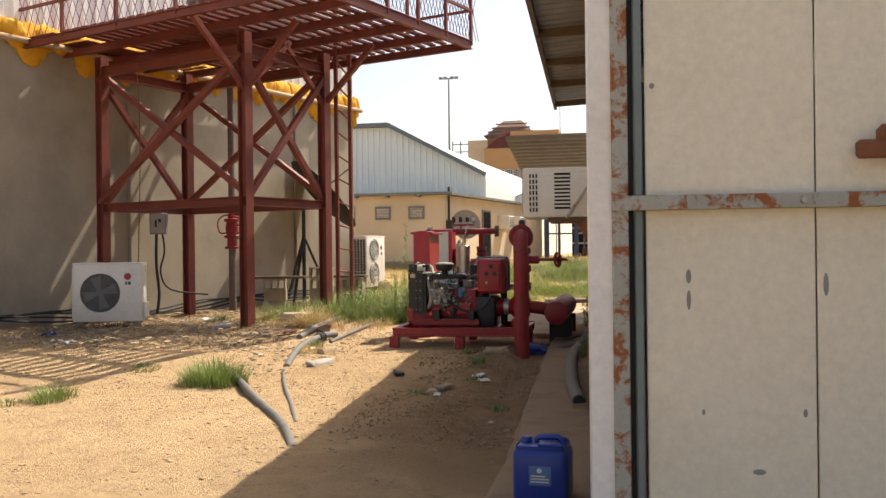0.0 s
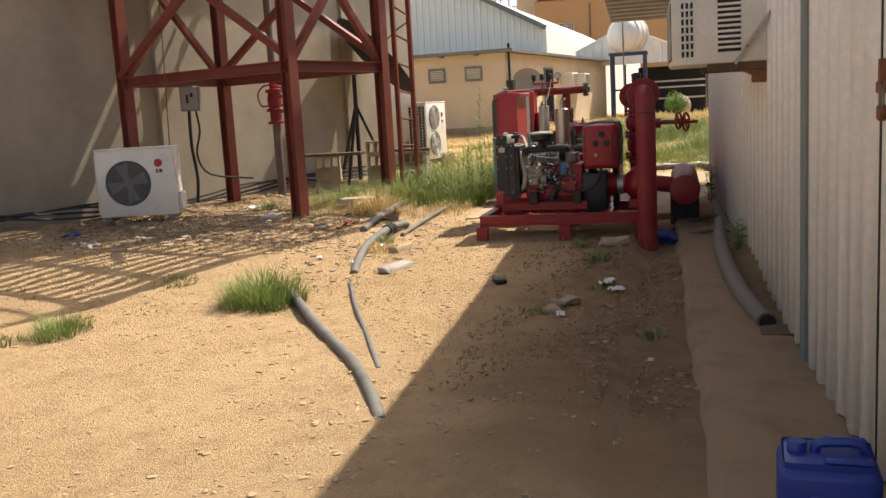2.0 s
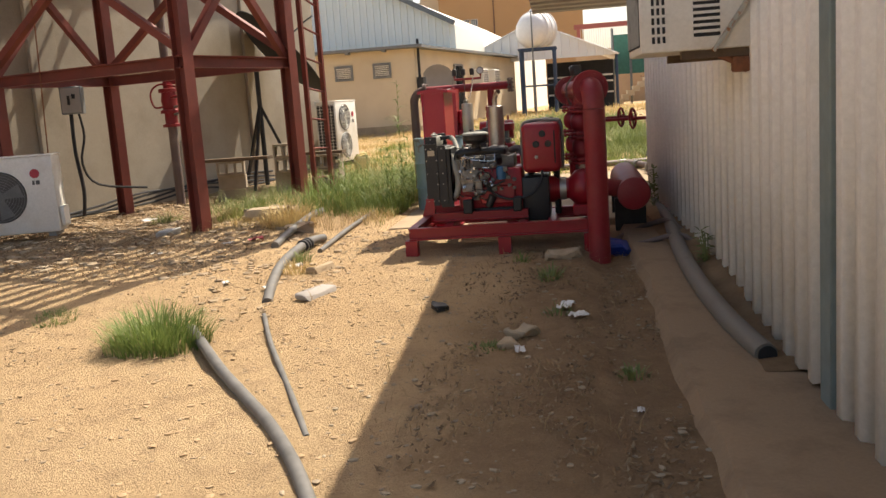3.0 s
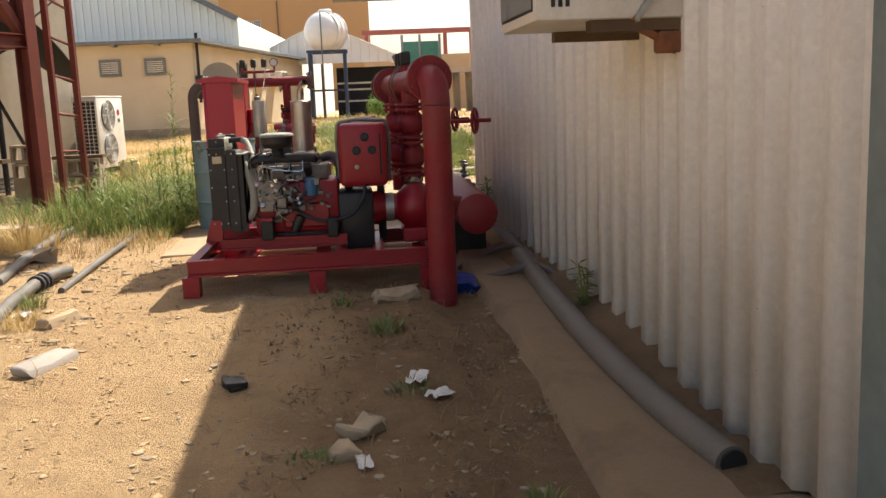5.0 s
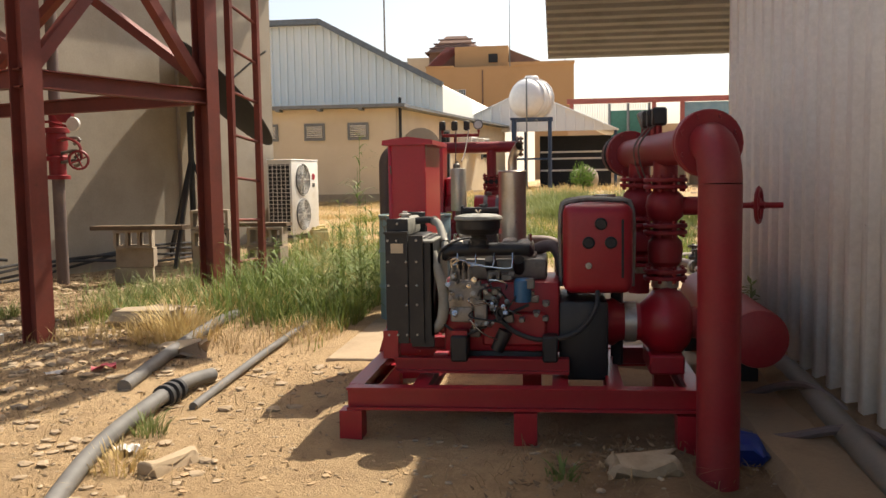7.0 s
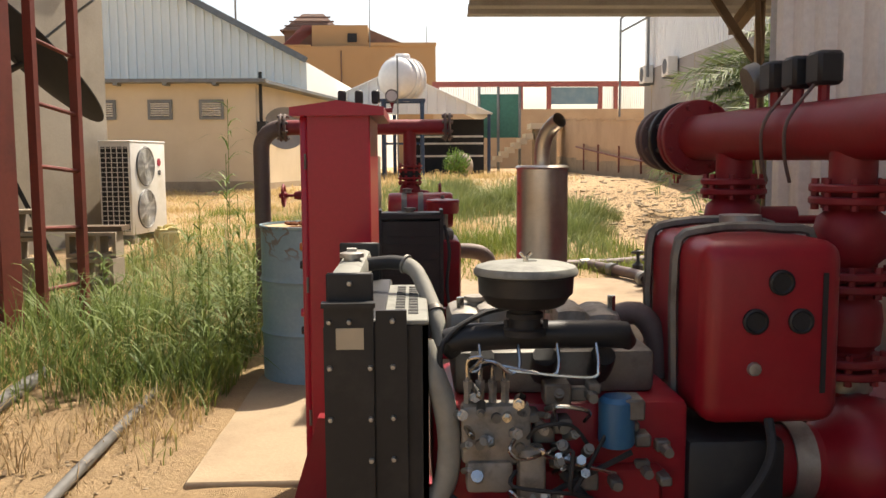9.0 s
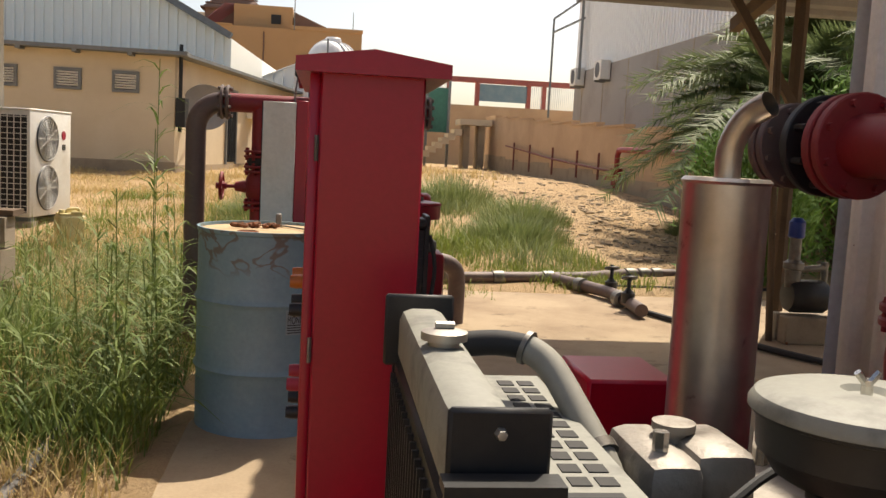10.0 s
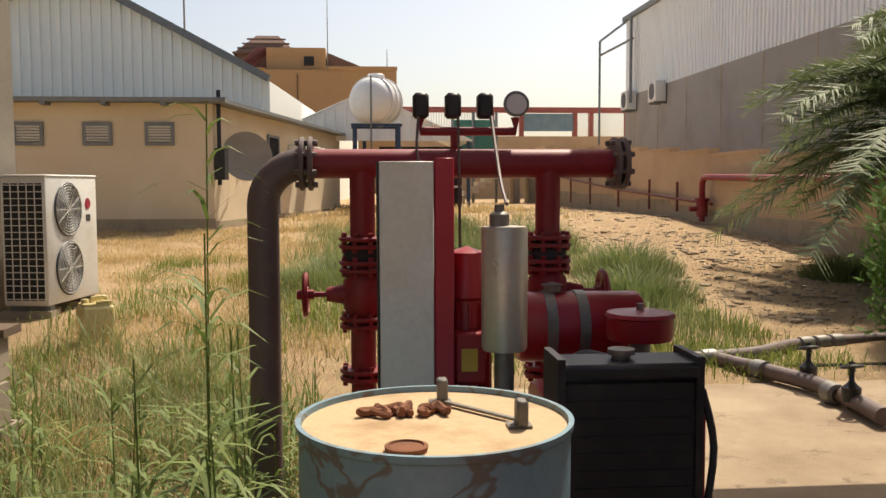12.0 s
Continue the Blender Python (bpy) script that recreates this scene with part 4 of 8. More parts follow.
# ---- steel tower at the left building ----
def tower():
    A = Vector((-5.25, 12.10, 0))
    C, D = A + U * 1.80, A + V * 3.08
    Bc = A + U * 1.80 + V * 3.08
    t = thing("steel_tower", Matrix.Translation((0, 0, 0)), "red-oxide steel tower with a grating platform and ladder", "tower")
    top = 4.42
    for p in (A, C, D, Bc):
        bm = B()
        z = ground_z(p.x, p.y)
        rm = Matrix.Translation((p.x, p.y, 0)) @ Matrix.Rotation(math.atan2(U.y, U.x), 4, "Z")
        box(bm, (-0.075, -0.075, z - 0.1), (0.075, -0.063, top), rm)
        box(bm, (-0.075, 0.063, z - 0.1), (0.075, 0.075, top), rm)
        box(bm, (-0.006, -0.063, z - 0.1), (0.006, 0.063, top), rm)
        box(bm, (-0.13, -0.13, z - 0.1), (0.13, 0.13, z + 0.012), rm)
        part("leg", bm, M_TOWER, t)

    def P(p, z):
        return Vector((p.x, p.y, z))
    for p, q in ((A, C), (A, D), (C, Bc), (D, Bc)):
        bm = B()
        channel(bm, P(p, 2.0), P(q, 2.0), 0.10, 0.13)
        part("lower_beam", bm, M_TOWER, t)
        bm = B()
        channel(bm, P(p, 4.18), P(q, 4.18), 0.10, 0.16)
        part("upper_beam", bm, M_TOWER, t)
        for a, b in ((p, q), (q, p)):
            bm = B()
            off = (Vector((0.03, 0.03, 0)) if a is p else Vector((-0.03, -0.03, 0)))
            beam(bm, P(a, 2.08) + off, P(b, 4.10) + off, 0.085, 0.085)
            part("brace", bm, M_TOWER, t)
    # platform
    O = A - U * 1.0 - V * 2.1
    LU, LV = 3.9, 6.0
    zp = 4.50
    for k in range(6):
        bm = B()
        a = O + U * (LU * k / 5)
        channel(bm, P(a, zp), P(a + V * LV, zp), 0.07, 0.12)
        part("joist", bm, M_TOWER, t)
    for k in range(2):
        bm = B()
        a = O + V * (LV * k)
        channel(bm, P(a, zp), P(a + U * LU, zp), 0.07, 0.14)
        part("edge_beam", bm, M_TOWER, t)
    bm = B()
    for k in range(30):
        a = O + V * (LV * (k + 0.5) / 30)
        if k < 24:
            beam(bm, P(a, zp + 0.085), P(a + U * LU, zp + 0.085), 0.10 if k < 12 else 0.15, 0.03)
    part("grating", bm, M_TOWER, t)
    # deck plates against the wall, with slots between the outer ones
    u = -0.95
    while u < 2.35:
        w = 0.10 if u < -0.5 or u > 1.75 else 0.21
        bm = B()
        a = A + U * (u + w / 2) + V * 2.98
        beam(bm, P(a, zp + 0.115), P(a + V * 0.70, zp + 0.115), w, 0.012)
        part("deck_plate", bm, M_TOWER, t)
        u += 0.20 if w < 0.15 else 0.205
    for p, z in ((A, 3.95), (C, 3.95)):
        for d in (U, -U, -V):
            bm = B()
            beam(bm, P(p, z - 0.35), P(p + d * 0.98, zp - 0.05), 0.07, 0.07)
            part("knee_brace", bm, M_TOWER, t)
    bm = B()
    for k in range(6):
        a = O + U * (LU * k / 5)
        beam(bm, P(a, zp), P(a, zp + 1.05), 0.045)
    for k in range(1, 6):
        for a in (O + V * (LV * k / 5), O + U * LU + V * (LV * k / 5)):
            beam(bm, P(a, zp), P(a, zp + 1.05), 0.045)
    for z in (0.55, 1.05):
        beam(bm, P(O, zp + z), P(O + U * LU, zp + z), 0.04)
        beam(bm, P(O, zp + z), P(O + V * LV, zp + z), 0.04)
        beam(bm, P(O + U * LU, zp + z), P(O + U * LU + V * LV, zp + z), 0.04)
    part("guard_rail", bm, M_TOWER, t)
    bm = B()
    for k in range(40):
        a = O + U * (LU * k / 40)
        rod(bm, P(a, zp + 0.1), P(a + U * 0.35, zp + 1.0), 0.006, seg=4)
        rod(bm, P(a + U * 0.35, zp + 0.1), P(a, zp + 1.0), 0.006, seg=4)
        b = O + V * (LV * k / 40)
        rod(bm, P(b, zp + 0.1), P(b + V * 0.4, zp + 1.0), 0.006, seg=4)
        rod(bm, P(b + V * 0.4, zp + 0.1), P(b, zp + 1.0), 0.006, seg=4)
    part("mesh_panel", bm, M_TOWER, t)
    # cooler standing on the platform
    cm = Matrix.Translation(P(A + U * 1.2 + V * 1.0, zp + 0.1)) @ Matrix.Rotation(math.atan2(U.y, U.x) - math.pi / 2, 4, "Z")
    c = thing("roof_cooler", cm, "green-grey boxed cooling unit standing on the platform", "cooler")
    part("case", boxes(((-0.7, -0.7, 0), (0.7, 0.7, 0.9), None, 0.03)), plain("grey_green_case", (0.16, 0.26, 0.22), 0.6), c)
    bm = B()
    for k in range(9):
        box(bm, (-0.6, -0.72, 0.1 + k * 0.08), (0.6, -0.70, 0.14 + k * 0.08))
    part("louvres", bm, M_TRIM, c)
    # ladder beside leg C
    lm = Matrix.Translation(P(C + U * 0.28 - V * 0.03, 0)) @ Matrix.Rotation(math.atan2(U.y, U.x) + 0.05, 4, "Z")
    z0 = 0.2
    for x in (0.0, 0.40):
        bm = B()
        box(bm, (x - 0.02, -0.03, z0), (x + 0.02, 0.03, 5.2), lm)
        part("ladder_stile", bm, M_TOWER, t)
    for k in range(13):
        bm = B()
        rod(bm, lm @ Vector((0, 0, z0 + 0.35 + k * 0.38)), lm @ Vector((0.40, 0, z0 + 0.35 + k * 0.36)), 0.014, seg=8)
        part("rung", bm, M_TOWER, t)
    bm = B()
    x = A + V * 2.2 - U * 0.05
    tube(bm, [P(x, 4.2), P(x + U * 0.05, 3.0), P(x, 1.5), P(x - U * 0.05, 0.35)], 0.008, 5, 4)
    single("hanging_cable", bm, M_RUST, "thin reddish cable hanging beside the tower", "cable")


tower()


def split_condenser(m, w, h, d, fans, label, group=""):
    """Outdoor unit; local -y is its front, x its width."""
    a = thing("outdoor_condenser", m, label, "air conditioner", group)
    part("case", boxes(((0, 0, 0), (w, d, h), None, 0.018, 2)), M_ACW, a)
    part("top_panel", boxes(((-0.006, -0.006, h - 0.004), (w + 0.006, d + 0.006, h + 0.018), None, 0.008)), M_ACW, a)
    R = 0.27 if fans == 1 else 0.235
    for k in range(fans):
        cx, cz = (0.40 * w if fans == 1 else 0.40 * w), (0.50 * h if fans == 1 else h * (0.27 + 0.47 * k))
        fm = Matrix.Translation((cx, -0.004, cz)) @ Matrix.Rotation(radians(90), 4, "X")
        bm = B()
        lathe(bm, [(0.0, 0.002), (R, 0.002), (R + 0.012, 0.012), (R + 0.02, 0.0)], fm, 36)
        g = part("fan_opening", bm, M_GRILLE, a, "dark round fan opening")
        bm = B()
        for r in [R * (i + 1) / 9 for i in range(9)]:
            lathe(bm, [(r - 0.003, 0.014), (r, 0.017), (r + 0.003, 0.014)], fm, 36)
        for q in range(12):
            an = q * math.pi / 6
            rod(bm, fm @ Vector((0, 0, 0.016)), fm @ Vector((R * math.cos(an), R * math.sin(an), 0.016)), 0.0022, seg=4)
        part("wire_guard", bm, M_TRIM if fans == 1 else M_ACW, g)
        bm = B()
        for q in range(4):
            an = q * math.pi / 2 + 0.3
            b0 = fm @ Matrix.Rotation(an, 4, "Z")
            vs = [bm.verts.new(b0 @ Vector(p)) for p in ((0.04, -0.03, 0.004), (R * 0.9, -0.09, 0.005), (R * 0.9, 0.07, 0.010), (0.04, 0.03, 0.008))]
            bm.faces.new(vs)
        lathe(bm, [(0.0, 0.013), (0.05, 0.012), (0.055, 0.003)], fm, 16)
        part("fan_blades", bm, M_TRIM, g)
    # round emblem as plain shapes
    bm = B()
    lathe(bm, [(0.0, 0.004), (0.052, 0.004), (0.052, 0.0)], Matrix.Translation((w * 0.80, -0.001, h * 0.78)) @ Matrix.Rotation(radians(90), 4, "X"), 24)
    part("emblem", bm, M_LOGO, a, "round red emblem")
    bm = boxes(((w * 0.765, -0.005, h * 0.635), (w * 0.79, -0.001, h * 0.69)), ((w * 0.805, -0.005, h * 0.635), (w * 0.845, -0.001, h * 0.69)))
    part("emblem_bars", bm, M_GRILLE, a)
    # coil fins on the left side
    part("coil", boxes(((-0.003, 0.03, 0.05), (0.001, d - 0.03, h - 0.06))), M_DARK, a)
    bm = B()
    n = int(h / 0.06)
    for k in range(n):
        box(bm, (-0.010, 0.02, 0.06 + k * 0.06), (-0.003, d - 0.02, 0.068 + k * 0.06))
    for k in range(6):
        y = 0.02 + (d - 0.05) * k / 5
        box(bm, (-0.012, y, 0.05), (-0.004, y + 0.008, h - 0.06))
    part("coil_grille", bm, M_ACW, a)
    bm = boxes(((0.06, 0.02, -0.05), (0.14, d - 0.02, 0.0)), ((w - 0.14, 0.02, -0.05), (w - 0.06, d - 0.02, 0.0)))
    part("feet", bm, M_TRIM, a)
    part("valve_cover", boxes(((w + 0.001, 0.06, 0.05), (w + 0.05, d - 0.08, 0.28), None, 0.01)), M_ACW, a)
    return a


split_condenser(Matrix.Translation((-8.00, 12.03, 0.25)) @ Matrix.Rotation(radians(17), 4, "Z"), 1.0, 0.86, 0.36, 1, "ivory single-fan outdoor condenser on the ground by the wall")
split_condenser(Matrix.Translation((-5.76, 19.83, 0.41)) @ Matrix.Rotation(radians(80.5), 4, "Z"), 0.98, 1.16, 0.42, 2, "ivory twin-fan outdoor condenser at the building's corner")
bm = boxes(((-6.2, 19.85, 0.2), (-5.75, 20.1, 0.362)), ((-6.1, 20.55, 0.2), (-5.62, 20.8, 0.362)))
single("condenser_plinth", bm, M_BLOCK, "two concrete blocks under the twin-fan condenser", "block")


def handwheel(bm, c, axis, r):
    m = along(c, Vector(c) + Vector(axis))
    lathe(bm, [(r - 0.012, -0.008), (r, -0.008), (r + 0.008, 0.0), (r, 0.010), (r - 0.012, 0.010), (r - 0.018, 0.0), (r - 0.012, -0.008)], m, 24)
    for k in range(4):
        an = k * math.pi / 2 + 0.4
        rod(bm, m @ Vector((0, 0, 0)), m @ Vector((r * math.cos(an), r * math.sin(an), 0)), 0.008, seg=6)
    rod(bm, m @ Vector((0, 0, -0.03)), m @ Vector((0, 0, 0.03)), 0.018, seg=8)


def jerrycan(m, mat, label, w=0.26, d=0.22, h=0.36, sticker=True):
    j = thing("jerrycan", m, label, "jerrycan")
    bm = B()
    box(bm, (-w / 2, -d / 2, 0), (w / 2, d / 2, h * 0.86), None, 0.035, 3)
    part("body", bm, mat, j)
    bm = B()
    box(bm, (-w / 2 + 0.015, -d / 2 + 0.015, h * 0.84), (w / 2 - 0.015, d / 2 - 0.015, h * 0.90), None, 0.02, 2)
    part("shoulder", bm, mat, j)
    bm = B()
    tube(bm, [(-w * 0.12, 0, h * 0.88), (-w * 0.10, 0, h * 0.97), (0.02, 0, h), (w * 0.30, 0, h * 0.99), (w * 0.38, 0, h * 0.88)], 0.016, 8, 4)
    box(bm, (-w * 0.05, -d * 0.42, h * 0.88), (w * 0.42, -d * 0.30, h * 0.95), None, 0.012, 2)
    box(bm, (-w * 0.05, d * 0.30, h * 0.88), (w * 0.42, d * 0.42, h * 0.95), None, 0.012, 2)
    part("handle", bm, mat, j)
    bm = B()
    lathe(bm, [(0.0, 0.035), (0.026, 0.035), (0.03, 0.028), (0.03, 0.0)], Matrix.Translation((-w * 0.30, 0, h * 0.89)), 18)
    part("cap", bm, mat, j)
    if sticker:
        s = part("sticker", boxes(((-0.055, -d / 2 - 0.002, 0.10), (0.06, -d / 2 + 0.001, 0.20))), plain("pale_blue_sticker", (0.10, 0.20, 0.42), 0.5), j, "blue label with white print")
        bm = boxes(((-0.045, -d / 2 - 0.004, 0.115), (0.05, -d / 2 - 0.002, 0.122)), ((-0.045, -d / 2 - 0.004, 0.13), (0.05, -d / 2 - 0.002, 0.137)), ((-0.045, -d / 2 - 0.004, 0.145), (0.03, -d / 2 - 0.002, 0.152)))
        lathe(bm, [(0.0, 0.003), (0.013, 0.003), (0.013, 0.0)], Matrix.Translation((0.0, -d / 2 - 0.001, 0.177)) @ Matrix.Rotation(radians(90), 4, "X"), 14)
        part("print", bm, M_LABEL, s)
    return j


jerrycan(Matrix.Translation((-0.36, 4.85, -0.05)) @ Matrix.Rotation(radians(-4), 4, "Z"), M_BLUE, "blue plastic jerrycan standing on the concrete strip", 0.29, 0.25, 0.33)
jerrycan(Matrix.Translation((-5.09, 18.9, 0.20)) @ Matrix.Rotation(radians(30), 4, "Z"), plain("yellowed_plastic", (0.70, 0.58, 0.26), 0.4), "yellowed plastic jerrycan beside the twin-fan condenser", 0.26, 0.22, 0.40, False)


def switch_box():
    p = A_SW
    s = thing("switch_box", p, "grey metal switch box with conduit on the tower", "switch box")
    part("case", boxes(((0, 0, 0), (0.28, 0.14, 0.36), None, 0.012)), M_TRIM, s)
    part("door", boxes(((0.02, -0.012, 0.02), (0.26, 0.0, 0.34))), M_GREYBRICK, s)
    bm = boxes(((0.10, -0.03, 0.12), (0.13, -0.012, 0.24)), ((0.16, -0.025, 0.2), (0.20, -0.012, 0.26)))
    part("lever", bm, M_DARK, s)
    bm = B()
    tube(bm, [(0.1, 0.07, 0.0), (0.09, 0.07, -0.5), (0.14, 0.05, -1.0), (0.10, 0.05, -1.35)], 0.025, 8, 4)
    tube(bm, [(0.2, 0.07, 0.0), (0.23, 0.07, -0.3), (0.16, 0.07, -0.65), (0.30, 0.2, -0.95), (0.9, 0.35, -1.05)], 0.016, 8, 4)
    part("conduit", bm, M_RUBBER, s)


A_SW = Matrix.Translation((-7.86, 14.0, 1.58)) @ Matrix.Rotation(radians(14), 4, "Z")
switch_box()


def standpipe():
    s = thing("standpipe", Matrix.Translation((-7.05, 15.5, 0.12)), "red valve set on a brown standpipe by the wall", "standpipe")
    bm = B()
    rod(bm, (0, 0, -0.1), (0, 0, 1.25), 0.065)
    rod(bm, (0, 0, 1.9), (0, 0, 4.9), 0.06)
    part("pipe", bm, M_BROWNPIPE, s)
    bm = B()
    lathe(bm, [(0.07, 1.2), (0.13, 1.2), (0.13, 1.24), (0.09, 1.25), (0.09, 1.4), (0.14, 1.4), (0.14, 1.44), (0.1, 1.46), (0.12, 1.58), (0.1, 1.7), (0.14, 1.7), (0.14, 1.75), (0.07, 1.76), (0.07, 1.95)], None, 18)
    part("valve_body", bm, M_PIPE, s)
    bm = B()
    for z in (1.48, 1.62, 1.38):
        tube(bm, [(0.08, -0.05, z), (0.26, -0.12, z + 0.02), (0.34, -0.12, z), (0.26, -0.1, z - 0.05)], 0.018, 6, 3)
    lathe(bm, [(0.075, -0.008), (0.085, 0.0), (0.075, 0.008), (0.065, 0.0)], Matrix.Translation((0.28, -0.14, 1.42)) @ Matrix.Rotation(radians(80), 4, "X"), 18)
    part("trim_pipes", bm, M_IRON, s)
    bm = B()
    lathe(bm, [(0.0, 0.05), (0.09, 0.05), (0.1, 0.04), (0.1, 0.0), (0.0, 0.0)], Matrix.Translation((0.18, -0.1, 1.9)) @ Matrix.Rotation(radians(90), 4, "X"), 20)
    part("alarm_gong", bm, M_PIPE, s)
    bm = B()
    lathe(bm, [(0.0, 0.03), (0.07, 0.03), (0.075, 0.02), (0.075, 0.0), (0.0, 0.0)], Matrix.Translation((0.30, -0.16, 1.78)) @ Matrix.Rotation(radians(90), 4, "X"), 20)
    part("gauge", bm, M_LABEL, s, "round white-faced gauge")
    bm = B()
    handwheel(bm, (0.36, -0.2, 1.40), (0.4, -1, 0), 0.10)
    part("handwheel", bm, M_PIPE, s)
    bm = B()
    tube(bm, [(-0.06, -0.05, 1.5), (-0.2, -0.08, 1.5), (-0.24, -0.08, 1.7), (-0.1, -0.06, 1.82), (0.2, -0.12, 1.76)], 0.014, 6, 4)
    tube(bm, [(0.05, -0.08, 1.62), (0.22, -0.16, 1.63), (0.36, -0.18, 1.56), (0.38, -0.18, 1.42)], 0.016, 6, 4)
    part("bypass_pipe", bm, M_PIPE, s)


standpipe()


def dish_on_tripod():
    d = thing("satellite_dish", Matrix.Translation((-6.20, 17.95, 0.15)), "large black satellite dish on a tripod weighed down by blocks", "dish")
    bm = B()
    rod(bm, (-0.37, 0, -0.1), (-0.37, 0, 2.05), 0.04)
    rod(bm, (-0.37, 0, 2.0), (0.0, 0.04, 2.2), 0.035)
    part("mast", bm, M_BLACK, d)
    for q in range(3):
        an = q * 2.094 + 0.5
        bm = B()
        beam(bm, (-0.37, 0, 1.42), (-0.37 + 0.62 * math.cos(an), 0.62 * math.sin(an), -0.05), 0.045)
        part("tripod_leg", bm, M_BLACK, d)
    bm = B()
    prof = [(0.0, -0.15)] + [(0.094 * k, 0.15 * k * k / 100 - 0.15) for k in range(1, 11)]
    prof2 = prof + [(r, z - 0.012) for r, z in prof[::-1][:-1]] + [(0.0, -0.012)]
    dm = Matrix.Translation((0.052, 0.076, 2.297)) @ Vector((0.549, 0.346, 0.604)).to_track_quat("Z", "Y").to_matrix().to_4x4()
    lathe(bm, prof2, dm, 40)
    part("reflector", bm, M_RUBBER, d, "dark round reflector")
    bm = B()
    tube(bm, [dm @ Vector((0.75, 0, 0.1)), dm @ Vector((0.3, 0, 0.75)), dm @ Vector((0, 0, 0.85))], 0.015, 6)
    part("feed_arm", bm, M_TRIM, d)


dish_on_tripod()


def hollow_block(name, m, label, group):
    bm = B()
    L, W, H = 0.40, 0.20, 0.20
    xs, ys = (0, 0.03, 0.123, 0.153, 0.247, 0.277, L - 0.03, L), (0, 0.03, W - 0.03, W)

    def solid(i, j):
        return 0 <= i < 7 and 0 <= j < 3 and not (j == 1 and i in (1, 3, 5))
    at = {}

    def vert(i, j, k):
        if (i, j, k) not in at:
            at[i, j, k] = bm.verts.new((xs[i], ys[j], k * H))
        return at[i, j, k]
    for i in range(7):
        for j in range(3):
            if not solid(i, j):
                continue
            for k in (0, 1):
                bm.faces.new([vert(i + p, j + q, k) for p, q in ((0, 0), (1, 0), (1, 1), (0, 1))])
            for di, dj, e in ((-1, 0, ((0, 0), (0, 1))), (1, 0, ((1, 0), (1, 1))), (0, -1, ((0, 0), (1, 0))), (0, 1, ((0, 1), (1, 1)))):
                if not solid(i + di, j + dj):
                    (p, q), (r, t) = e
                    bm.faces.new((vert(i + p, j + q, 0), vert(i + r, j + t, 0), vert(i + r, j + t, 1), vert(i + p, j + q, 1)))
    ob = single(name, bm, M_BLOCK, label, "block", group)
    ob.matrix_world = m
    return ob


first = None
for x, y, z, rx, rz in ((-5.58, 15.55, 0.14, 0, 12), (-5.58, 15.55, 0.35, 0, 4), (-5.55, 15.5, 0.56, 90, 8), (-5.55, 15.5, 0.77, 90, 6),
                        (-6.5, 15.6, 0.14, 0, 20), (-6.48, 15.6, 0.35, 0, 14), (-6.5, 15.58, 0.56, 90, 16), (-5.05, 15.95, 0.14, 0, -10), (-5.05, 15.95, 0.35, 90, -8), (-5.08, 15.97, 0.56, 90, 0)):
    m = Matrix.Translation((x, y, z)) @ Matrix.Rotation(radians(rz), 4, "Z") @ Matrix.Rotation(radians(rx), 4, "X")
    if rx:
        m = Matrix.Translation((x, y + 0.1, z)) @ Matrix.Rotation(radians(rz), 4, "Z") @ Matrix.Rotation(radians(rx), 4, "X")
    if first is None:
        first = hollow_block("hollow_block", m, "rough hollow concrete block stacked by the tower", "hollow blocks")
    else:
        copy_thing(first, m)
bm = B()
beam(bm, (-6.72, 15.62, 0.783), (-5.62, 15.52, 0.79), 0.2, 0.045)
single("scaffold_plank", bm, M_WOOD, "weathered wooden plank lying across the blocks", "plank")
bm = B()
beam(bm, (-5.4, 16.05, 0.785), (-4.65, 16.05, 0.785), 0.22, 0.04)
single("short_plank", bm, M_WOOD, "short weathered board lying on the block pile", "plank")


